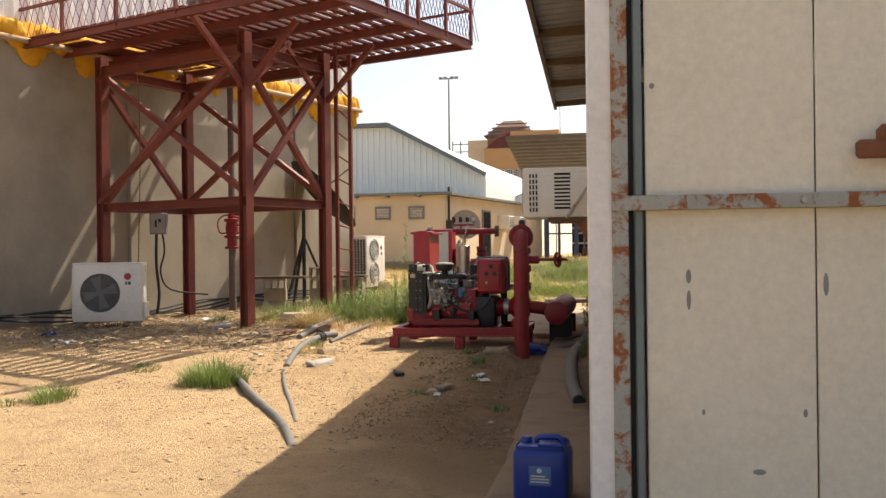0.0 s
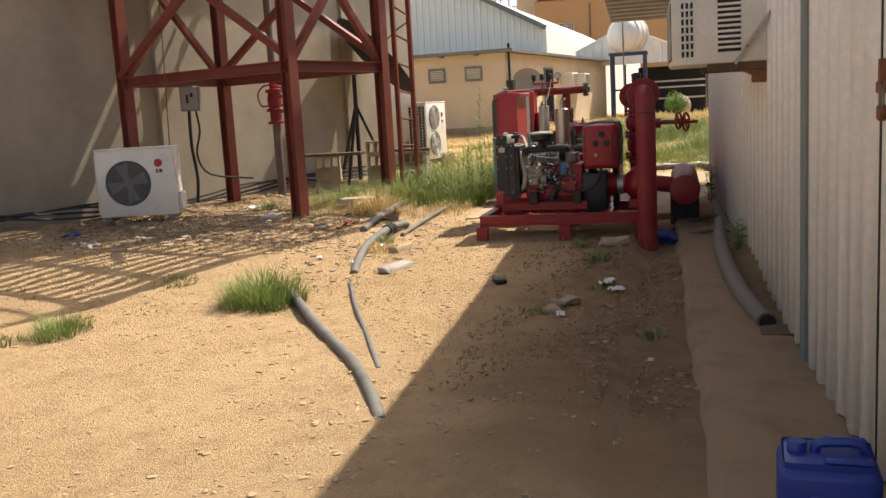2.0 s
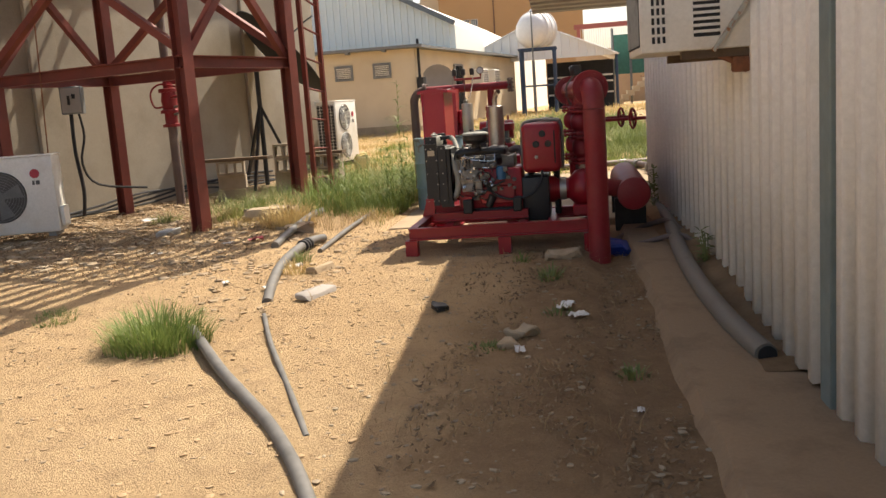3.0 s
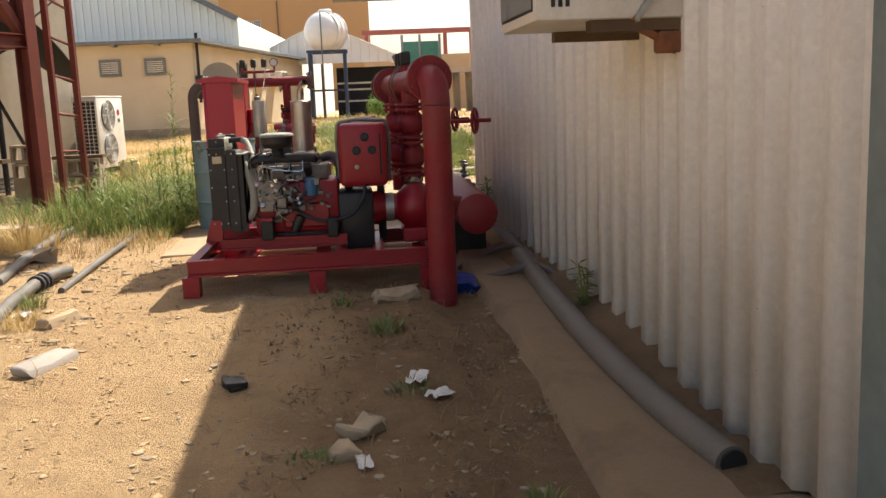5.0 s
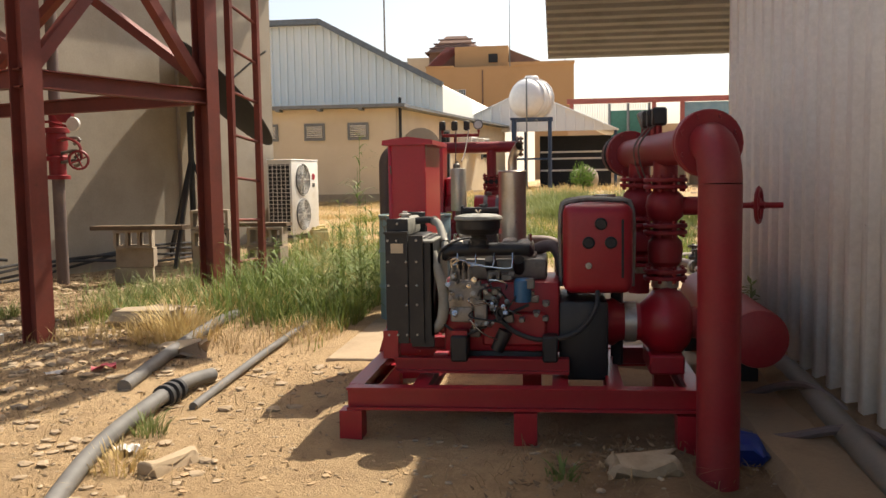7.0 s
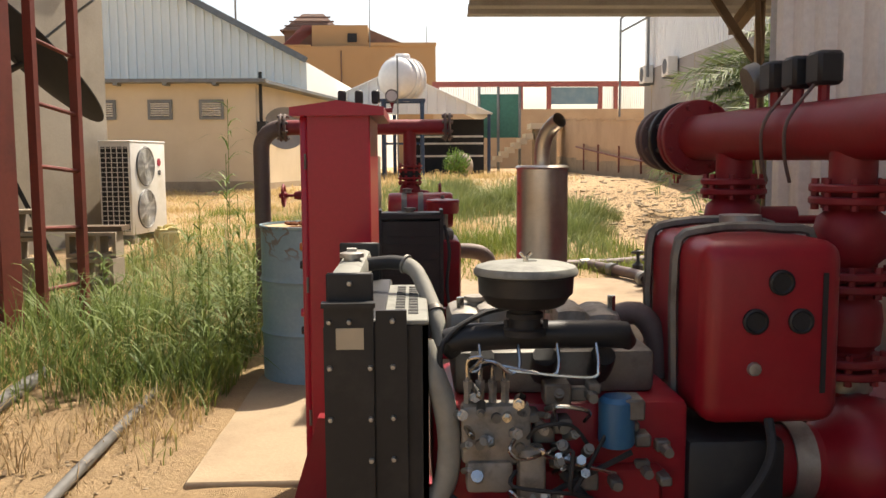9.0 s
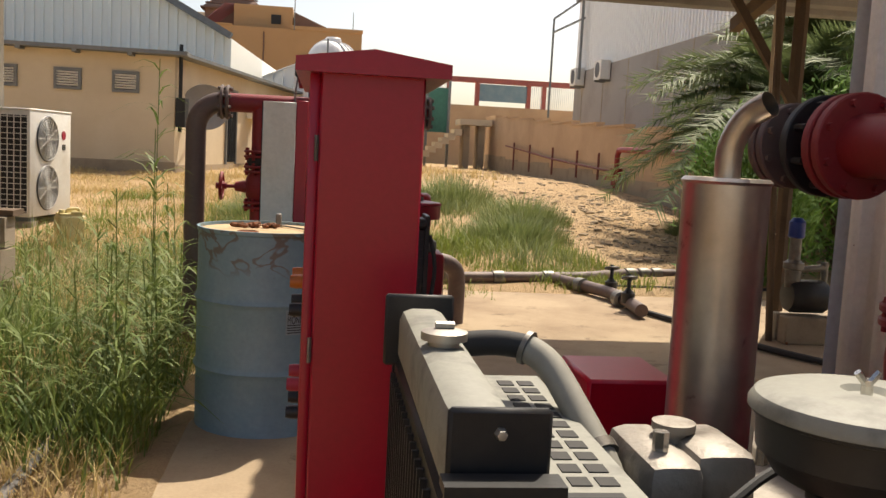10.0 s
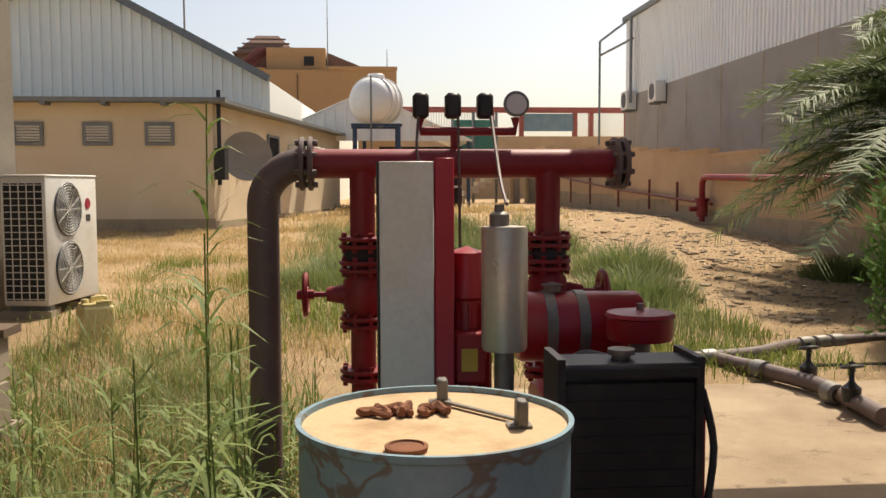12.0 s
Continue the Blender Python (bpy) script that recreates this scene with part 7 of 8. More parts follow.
    s2 = part("silencer", bm, M_CAN, S, "scorched bright silencer can")
    bm = B()
    lathe(bm, [(0.03, 1.355), (0.03, 1.39), (0.026, 1.395), (0.015, 1.40), (0.015, 1.42)], Matrix.Translation((-2.555, 14.22, 0)), 16)
    rod(bm, (-2.54, 14.22, 0.80), (-2.54, 14.22, 0.99), 0.03, seg=14)
    tube(bm, [(-2.54, 14.22, 0.82), (-2.5, 14.22, 0.76), (-2.40, 14.22, 0.78)], 0.032, 12, 4)
    part("exhaust_pipe", bm, M_IRON, s2)
    bm = B()
    lathe(bm, [(0.0, -0.22), (0.11, -0.215), (0.12, -0.20), (0.12, 0.20), (0.11, 0.215), (0.0, 0.22)], Matrix.Translation((-2.22, 14.62, 0.99)) @ Matrix.Rotation(radians(90), 4, "Y"), 30)
    tk = part("fuel_tank", bm, M_RED, S, "round red fuel tank")
    for x in (-2.33, -2.22):
        bm = B()
        lathe(bm, [(0.121, -0.018), (0.125, -0.018), (0.125, 0.018), (0.121, 0.018)], Matrix.Translation((x, 14.62, 0.99)) @ Matrix.Rotation(radians(90), 4, "Y"), 30)
        part("strap", bm, M_IRON, tk)
    bm = B()
    lathe(bm, [(0.03, 0.0), (0.03, 0.02), (0.04, 0.025), (0.0, 0.035)], Matrix.Translation((-2.31, 14.62, 1.11)), 14)
    part("tank_cap", bm, M_IRON, tk)
    bm = B()
    lathe(bm, [(0.0, 0.985), (0.10, 0.985), (0.105, 1.0), (0.105, 1.055), (0.112, 1.06), (0.105, 1.072), (0.05, 1.08), (0.0, 1.08)], Matrix.Translation((-2.08, 14.36, 0)), 32)
    af = part("air_cleaner", bm, M_RED, S, "round red air cleaner")
    bm = B()
    rod(bm, (-2.08, 14.36, 1.08), (-2.08, 14.36, 1.10), 0.012, seg=8)
    part("wing_nut", bm, M_IRON, af)
    bm = B()
    rod(bm, (-2.08, 14.36, 0.85), (-2.08, 14.36, 0.99), 0.035, seg=14)
    part("neck", bm, M_IRON, af)
    part("engine_block", boxes(((-2.42, 14.02, 0.42), (-1.98, 14.5, 0.84), None, 0.03, 2)), M_RED, S)
    bm = boxes(((-2.38, 14.10, 0.84), (-2.22, 14.42, 0.93), None, 0.03, 2))
    bm2 = boxes(((-2.20, 14.06, 0.83), (-2.02, 14.26, 0.90), None, 0.02, 2))
    part("rocker_cover", bm, M_PIPE, S)
    part("thermostat_housing", bm2, M_IRON, S)
    bm = B()
    tube(bm, [(-2.30, 13.90, 1.0), (-2.36, 13.98, 1.0), (-2.38, 14.06, 0.94)], 0.025, 10, 4)
    part("top_hose", bm, M_RUBBER, S)
    part("skid", boxes(((-2.62, 13.74, 0.165), (-1.90, 13.82, 0.26)), ((-2.62, 14.95, 0.165), (-1.90, 15.03, 0.26)), ((-2.62, 13.82, 0.17), (-2.54, 14.95, 0.255)), ((-1.98, 13.82, 0.17), (-1.90, 14.95, 0.255))), M_RED, S)
    for x in (-2.40, -2.06):
        part("engine_leg", boxes(((x, 14.1, 0.24), (x + 0.06, 14.4, 0.44))), M_RED, S)
    bm = B()
    tube(bm, [(-1.66, 15.75, 0.14), (-1.66, 15.75, 0.45), (-1.70, 15.72, 0.56), (-1.82, 15.7, 0.60), (-2.1, 15.7, 0.6)], 0.06, 16, 5)
    single("suction_bend", bm, M_BROWNPIPE, "dark bent suction pipe rising from the slab", "pipe")


second_pump_set()


# ---- pipes and hoses on the ground ----
def ground_pipe(name, pts, r, mat, label, lift=0.6, seg=10, category="pipe"):
    bm = B()
    tube(bm, [(x, y, bumpy_z(x, y) + r * lift + dz) for x, y, dz in pts], r, seg, 6)
    return single(name, bm, mat, label, category)


ground_pipe("plastic_pipe", [(-3.63, 8.15, 0.03), (-3.35, 7.72, 0.04), (-3.11, 7.36, 0.02), (-2.85, 7.02, 0.0), (-2.61, 6.68, 0.0), (-2.36, 6.25, 0.0), (-2.14, 5.80, -0.03)], 0.033, M_HOSE, "grey plastic pipe half buried in the sand", 0.25)
ground_pipe("flat_hose", [(-3.28, 8.50, 0.0), (-3.05, 7.95, 0.01), (-2.81, 7.43, 0.0), (-2.58, 6.95, 0.0), (-2.40, 6.55, -0.02)], 0.017, M_HOSE, "thin pale hose lying in the sand", 0.3, category="hose")
p = ground_pipe("coupled_pipe", [(-3.38, 8.85, -0.03), (-3.50, 9.3, -0.015), (-3.60, 9.8, 0.0), (-3.65, 10.3, 0.03), (-3.66, 10.85, 0.05), (-3.62, 11.15, 0.02)], 0.04, M_HOSE, "grey pipe with a ribbed black coupling")
bm = B()
for k in range(3):
    c = Vector((-3.66, 10.62 + k * 0.07, bumpy_z(-3.66, 10.65) + 0.07))
    lathe(bm, [(0.04, -0.02), (0.06, -0.015), (0.06, 0.015), (0.04, 0.02)], along(c, c + Vector((0.02, 1, 0))), 16)
cp = new("coupling", mesh_from("coupling", bm, M_RUBBER))
cp.parent = p
ground_pipe("upper_pipe", [(-4.02, 10.9, 0.0), (-4.08, 11.6, 0.02), (-4.14, 12.5, 0.02), (-4.2, 13.3, -0.02)], 0.04, M_HOSE, "weathered grey pipe lying by the tower")
ground_pipe("thin_pipe", [(-3.50, 10.6, 0.0), (-3.52, 11.6, 0.02), (-3.55, 13.0, 0.01), (-3.6, 13.6, 0.0)], 0.024, M_HOSE, "thin grey pipe running to the weeds")
ground_pipe("shed_pipe", [(-0.31, 7.42, 0.05), (-0.40, 8.0, 0.06), (-0.46, 8.8, 0.06), (-0.47, 9.6, 0.06), (-0.44, 10.4, 0.06), (-0.40, 11.5, 0.06), (-0.42, 13.2, 0.06)], 0.058, worn("dusty_pvc", (0.21, 0.18, 0.145), (0.15, 0.12, 0.09), 0.7, scale=2.0), "long dusty plastic pipe along the shed wall", 0.6, 16)
bm = B()
lathe(bm, [(0.0, 0.0), (0.048, 0.0), (0.048, -0.01), (0.0, -0.01)], along((-0.305, 7.40, bumpy_z(-0.3, 7.4) + 0.085), (-0.29, 7.3, bumpy_z(-0.3, 7.4) + 0.085)), 16)
hole = new("mouth", mesh_from("mouth", bm, M_DARK))
hole.parent = bpy.data.objects["shed_pipe"]
ground_pipe("rubber_hose", [(-0.29, 9.75, 0.05), (-0.42, 10.2, 0.12), (-0.75, 10.35, 0.03), (-0.90, 10.65, 0.02), (-0.72, 11.05, 0.03), (-0.45, 10.9, 0.13), (-0.33, 10.3, 0.06), (-0.3, 9.9, 0.03)], 0.022, M_BROWNPIPE, "brown rubber hose looped by the pump", 0.6, 8, "hose")


def valve_pipework():
    P = thing("ground_pipework", Matrix.Translation((0, 0, 0.0)), "dark pipes with valves and couplings along the slab edge", "pipe")
    z = 0.23
    bm = B()
    tube(bm, [(-1.5, 17.55, z), (-0.65, 17.75, z), (-0.1, 17.9, z), (0.35, 18.2, z), (0.9, 18.35, z), (2.4, 18.6, z)], 0.055, 10, 5)
    part("back_pipe", bm, M_BROWNPIPE, P)
    bm = B()
    tube(bm, [(-0.45, 17.75, z), (-0.15, 16.9, z), (-0.18, 16.1, z)], 0.052, 10, 5)
    part("branch_pipe", bm, M_BROWNPIPE, P)
    bm = B()
    tube(bm, [(-0.15, 16.5, 0.19), (0.1, 15.7, 0.19), (0.25, 15.1, 0.19), (0.5, 14.6, 0.19)], 0.022, 8, 5)
    tube(bm, [(0.0, 17.6, 0.20), (0.8, 17.6, 0.20), (2.0, 17.75, 0.2)], 0.015, 6, 5)
    part("thin_pipe", bm, M_RUBBER, P)
    for c, ax in (((-1.0, 17.66, z), (1, 0.2, 0)), ((-0.5, 17.78, z), (1, 0.2, 0)), ((-0.3, 17.35, z), (0.3, -1, 0)), ((-0.17, 16.65, z), (0, 1, 0)), ((0.45, 18.22, z), (1, 0.3, 0)), ((0.6, 18.27, z), (1, 0.3, 0)), ((0.75, 18.31, z), (1, 0.3, 0))):
        bm = B()
        lathe(bm, [(0.04, -0.06), (0.065, -0.05), (0.068, 0.05), (0.04, 0.06)], along(c, Vector(c) + Vector(ax)), 14)
        part("coupling", bm, M_IRON, P)
    for x, y in ((-0.17, 16.45), (-0.12, 17.05)):
        bm = B()
        lathe(bm, [(0.05, 0.0), (0.055, 0.08), (0.03, 0.1), (0.015, 0.12), (0.015, 0.2)], Matrix.Translation((x, y, z)), 12)
        handwheel(bm, (x, y, z + 0.2), (0, 0.3, 1), 0.06)
        part("valve", bm, M_BLACK, P)
    bm = B()
    lathe(bm, [(0.0, 0.02), (0.26, 0.018), (0.29, 0.01), (0.30, 0.0)], Matrix.Translation((0.6, 16.55, 0.165)), 32)
    for k in range(6):
        box(bm, (-0.2, -0.15 + k * 0.06, 0.018), (0.2, -0.135 + k * 0.06, 0.026), Matrix.Translation((0.6, 16.55, 0.165)))
    single("manhole_cover", bm, M_PLINTH, "round ribbed manhole cover on the slab", "cover")


valve_pipework()


# ---- plants ----
def blades(name, spots, mat, label, category="grass", kind="stuff", group=""):
    """Bent tapering blades; spots: (x, y, z, height, width, lean, heading)."""
    verts, faces = [], []
    for x, y, z, h, w, lean, an in spots:
        c, s = math.cos(an), math.sin(an)
        i = len(verts)
        for f, wf in ((0.0, 1.0), (0.4, 0.9), (0.75, 0.6)):
            bx, by, bz = lean * h * f * f, 0.0, h * f * (1 - 0.25 * lean * f)
            for sd in (-0.5, 0.5):
                verts.append((x + c * bx - s * sd * w * wf, y + s * bx + c * sd * w * wf, z + bz))
        verts.append((x + c * lean * h, y + s * lean * h, z + h * (1 - 0.28 * lean)))
        faces += [(i, i + 1, i + 3, i + 2), (i + 2, i + 3, i + 5, i + 4), (i + 4, i + 5, i + 6)]
    me = bpy.data.meshes.new(name)
    me.from_pydata(verts, [], faces)
    me.materials.append(mat)
    return tagged(new(name, me), label, category, group, kind)


def patch(n, x0, x1, y0, y1, h, w, lean=0.7, clump=0.0, keep=None, seed=1, dense=0.42):
    r = random.Random(seed)
    out = []
    while len(out) < n:
        x, y = r.uniform(x0, x1), r.uniform(y0, y1)
        d = noise.noise(Vector((x * 1.1 + seed, y * 1.1, seed)))
        if d < dense - 0.5 or (keep and not keep(x, y)):
            continue
        k = r.randint(2, 6)
        for _ in range(k):
            hh = h * r.uniform(0.3, 1.0) * max(0.35, 0.55 + 1.3 * d)
            px, py = x + r.gauss(0, 0.05 + clump), y + r.gauss(0, 0.05 + clump)
            if keep and not keep(px, py):
                continue
            out.append((px, py, bumpy_z(px, py) - 0.01, hh, w * r.uniform(0.6, 1.3), lean * r.uniform(0.2, 1.0), r.uniform(0, 6.283)))
    return out


def off_slab(x, y):
    return not (-3.2 < x < 2.3 and 11.6 < y < 17.3) and x > -8.2 + 0.33 * (y - 14)


# weeds by the tower and the drum
blades("green_weeds", patch(3600, -5.2, -3.2, 12.6, 17.0, 0.50, 0.009, 0.9, 0.05, lambda x, y: off_slab(x, y) and x < -3.15 and x > -5.2 + 0.15 * abs(y - 14), 3, 0.46), M_REED, "lush green weeds beside the blue drum")
blades("yellowing_weeds", patch(6500, -5.4, -3.25, 12.0, 17.5, 0.26, 0.005, 1.0, 0.07, off_slab, 4, 0.46), M_DRY, "yellowing dry weeds among the green")
blades("grey_green_weeds", patch(5600, -6.0, -3.3, 13.0, 18.5, 0.40, 0.006, 1.0, 0.08, off_slab, 5, 0.52), M_SAGE, "grey-green weeds spreading over the sand")
blades("fresh_weeds", patch(7000, -5.3, -3.25, 12.0, 15.2, 0.24, 0.006, 1.0, 0.05, off_slab, 14, 0.54), M_GREEN, "fresh yellow-green weeds low on the sand")
blades("dead_thatch", patch(6000, -5.6, -3.25, 11.9, 18.0, 0.16, 0.005, 1.5, 0.08, off_slab, 15, 0.36), M_LITTER, "brown matted thatch under the weeds")
# open field behind
blades("dry_field_grass", patch(32000, -7.5, -1.2, 18.2, 29.0, 0.17, 0.008, 1.0, 0.12, lambda x, y: x > -5.6 - 0.05 * (y - 20) or y > 22, 6, 0.36), M_DRY, "dry straw-yellow grass covering the yard")
blades("green_field_grass", patch(9000, -3.9, 0.2, 18.4, 30.0, 0.34, 0.010, 0.8, 0.10, lambda x, y: x < 0.6 - 0.03 * (y - 18), 7, 0.52), M_SAGE, "grey-green grass clumps in the yard")
blades("field_green_grass", patch(8000, -5.6, -1.2, 17.0, 24.0, 0.26, 0.008, 0.9, 0.10, None, 18, 0.56), M_GREEN, "bright green grass patches in the dry field")
blades("fresh_green_grass", patch(5500, -2.6, 0.5, 17.5, 19.8, 0.24, 0.009, 0.9, 0.10, lambda x, y: x < 0.7 - 0.25 * (y - 17.5), 8, 0.46), M_GREEN, "fresh green grass beyond the slab")
blades("far_grass", patch(4000, -5.0, 1.4, 28.0, 40.0, 0.3, 0.02, 0.8, 0.15, None, 9, 0.5), M_DRY, "far straw-coloured grass")


def tuft(x, y, r, h, n, mat, label, seed, width=0.006):
    q = random.Random(seed)
    sp = []
    for _ in range(n):
        d, a = r * math.sqrt(q.random()), q.uniform(0, 6.283)
        px, py = x + d * math.cos(a), y + d * math.sin(a)
        sp.append((px, py, bumpy_z(px, py) - 0.01, h * (1.2 - 0.6 * d / r) * (q.uniform(0.25, 1.0) ** 0.8), width * q.uniform(0.7, 1.4), q.uniform(0.2, 0.9), a + q.uniform(-0.7, 0.7)))
    return blades("grass_tuft", sp, mat, label, "tuft", kind="", group="grass tufts")


tuft(-3.76, 7.95, 0.32, 0.33, 1100, M_REED, "dense green grass tuft in the sand", 1)
tuft(-4.95, 7.22, 0.22, 0.22, 380, M_REED, "small green grass tuft in the sand", 2)
tuft(-4.85, 8.62, 0.16, 0.10, 200, M_SAGE, "small dusty grass tuft", 3)
tuft(-5.25, 7.0, 0.15, 0.10, 150, M_SAGE, "small dusty grass tuft", 4)
tuft(-3.45, 9.75, 0.14, 0.14, 160, M_DRY, "dry straw tuft beside the pipes", 5)
tuft(-3.55, 10.2, 0.10, 0.16, 120, M_SAGE, "small dusty grass tuft", 6)
tuft(-1.42, 9.2, 0.09, 0.16, 60, M_SAGE, "small weed in the shade", 7, 0.012)
tuft(-0.95, 7.38, 0.08, 0.10, 50, M_SAGE, "small weed in the shade", 8, 0.010)
tuft(-1.72, 7.75, 0.10, 0.07, 60, M_SAGE, "small weed in the shade", 9, 0.010)
tuft(-1.35, 8.35, 0.09, 0.10, 50, M_SAGE, "small weed in the shade", 10, 0.010)
tuft(-1.65, 9.75, 0.06, 0.12, 40, M_REED, "small green weed by the skid", 11, 0.012)
tuft(-4.3, 12.2, 0.3, 0.35, 500, M_DRY, "straw tuft near the tower", 12, 0.008)
tuft(-6.2, 13.2, 0.2, 0.22, 200, M_SAGE, "dusty weed under the tower", 13)


def leafy_plant(name, x, y, h, n, leaf, mat, label, seed, spread=0.12, category="plant"):
    q = random.Random(seed)
    z0 = bumpy_z(x, y)
    P = thing(name, Matrix.Translation((x, y, z0)), label, category, name)
    bm = B()
    stems = []
    for k in range(max(2, n // 14)):
        a = q.uniform(0, 6.283)
        top = Vector((math.cos(a) * spread * q.random(), math.sin(a) * spread * q.random(), h * q.uniform(0.75, 1.0)))
        stems.append(top)
        tube(bm, [(0, 0, -0.03), top * 0.5 + Vector((0.01, 0, 0)), top], 0.004, 5, 3)
    part("stem", bm, mat, P)
    verts, faces = [], []
    for k in range(n):
        s = q.choice(stems)
        c = s * q.uniform(0.25, 1.0)
        a, el = q.uniform(0, 6.283), q.uniform(-0.2, 0.9)
        d = Vector((math.cos(a) * math.cos(el), math.sin(a) * math.cos(el), math.sin(el)))
        sd = d.cross(Vector((0, 0, 1))).normalized() * leaf * 0.13
        i = len(verts)
        L = leaf * q.uniform(0.6, 1.0)
        verts += [c, c + d * L * 0.5 + sd, c + d * L - Vector((0, 0, L * 0.15)), c + d * L * 0.5 - sd]
        faces.append((i, i + 1, i + 2, i + 3))
    me = bpy.data.meshes.new("leaves")
    me.from_pydata(verts, [], faces)
    me.materials.append(mat)
    ob = new("leaves", me)
    ob.parent = P


leafy_plant("wall_weed", -0.36, 9.25, 0.34, 70, 0.09, M_SAGE, "dusty weed growing at the foot of the shed wall", 21, 0.10)
leafy_plant("wall_weed", -0.33, 8.7, 0.12, 8, 0.09, M_SAGE, "small seedling at the foot of the shed wall", 22, 0.03)
leafy_plant("wall_weed", -0.47, 12.2, 0.55, 60, 0.12, M_SAGE, "tall dry weed at the shed wall", 23, 0.12)


def reed(x, y, h, seed):
    q = random.Random(seed)
    z0 = bumpy_z(x, y)
    R = thing("tall_reed", Matrix.Translation((x, y, z0)), "tall green reed with narrow leaves and a thin plume", "reed", "tall reeds")
    bm = B()
    lx, ly = q.uniform(-0.06, 0.06) * h, q.uniform(-0.05, 0.05) * h
    tube(bm, [(0, 0, -0.05), (lx * 0.3, ly * 0.3, h * 0.5), (lx, ly, h)], 0.0022, 5, 4)
    part("stem", bm, M_REED, R)
    verts, faces = [], []
    for k in range(int(22 * h) + 5):
        f = q.uniform(0.12, 0.97)
        a = q.uniform(0, 6.283)
        L = q.uniform(0.18, 0.36) * (1.1 - 0.5 * f)
        c = Vector((lx * f, ly * f, h * f))
        d = Vector((math.cos(a), math.sin(a), 0))
        sd = Vector((-d.y, d.x, 0)) * 0.006
        rise = q.uniform(0.5, 0.95)
        i = len(verts)
        for g, w in ((0.0, 0.7), (0.35, 1.0), (0.7, 0.8)):
            m = c + d * (L * g * (0.45 + 0.55 * g)) + Vector((0, 0, L * (rise * g - 0.55 * g * g)))
            verts += [m - sd * w, m + sd * w]
        verts.append(c + d * L + Vector((0, 0, L * (rise - 0.65))))
        faces += [(i, i + 1, i + 3, i + 2), (i + 2, i + 3, i + 5, i + 4), (i + 4, i + 5, i + 6)]
    me = bpy.data.meshes.new("leaves")
    me.from_pydata(verts, [], faces)
    me.materials.append(M_REED)
    ob = new("leaves", me)
    ob.parent = R


q0 = random.Random(5)
for k, (x, y, h) in enumerate(((-3.30, 13.55, 1.20), (-3.26, 13.75, 0.95), (-3.36, 13.9, 1.50), (-3.22, 13.3, 0.8), (-3.42, 13.45, 0.95), (-3.30, 14.2, 0.9))):
    reed(x, y, h, 40 + k)
for k in range(22):
    reed(q0.uniform(-4.7, -3.25), q0.uniform(13.0, 15.6), q0.uniform(0.35, 0.65), 60 + k)
for k in range(18):
    reed(q0.uniform(-3.75, -3.22), q0.uniform(12.9, 14.7), q0.uniform(0.35, 0.8), 90 + k)


def shrub(x, y, z, rx, ry, rz, n, leaf, mat, name, label, category, seed, stems=9):
    q = random.Random(seed)
    S = thing(name, Matrix.Translation((x, y, z)), label, category)
    bm = B()
    tips = []
    for k in range(stems):
        a = k * 6.283 / stems + q.uniform(-0.3, 0.3)
        t = Vector((math.cos(a) * rx * q.uniform(0.4, 0.9), math.sin(a) * ry * q.uniform(0.4, 0.9), rz * q.uniform(0.8, 1.9)))
        tube(bm, [(0, 0, -0.1), t * 0.45 + Vector((0, 0, 0.15)), t], lambda f: 0.03 * (1 - 0.8 * f), 6, 4)
        tips.append(t)
    part("branches", bm, M_WOOD, S)
    verts, faces = [], []
    for k in range(n):
        a, u = q.uniform(0, 6.283), q.uniform(-1, 1)
        rad = (q.random() ** 0.4)
        lump = 1 + 0.28 * noise.noise(Vector((math.cos(a) * 2.2, math.sin(a) * 2.2, u * 2.2 + seed)))
        if q.random() < 0.12:
            lump *= 1.2
        s = math.sqrt(1 - u * u)
        c = Vector((math.cos(a) * s * rx * rad * lump, math.sin(a) * s * ry * rad * lump, rz * (1 + u * rad * lump)))
        al, el = q.uniform(0, 6.283), q.uniform(0.2, 1.45)
        d = Vector((math.cos(al) * math.cos(el), math.sin(al) * math.cos(el), math.sin(el)))
        sd = d.orthogonal().normalized() * leaf * 0.12
        L = leaf * q.uniform(0.6, 1.1)
        i = len(verts)
        verts += [c, c + d * L * 0.5 + sd, c + d * L, c + d * L * 0.5 - sd]
        faces.append((i, i + 1, i + 2, i + 3))
    me = bpy.data.meshes.new("crown")
    me.from_pydata(verts, [], faces)
    me.materials.append(mat)
    ob = new("crown", me)
    ob.parent = S


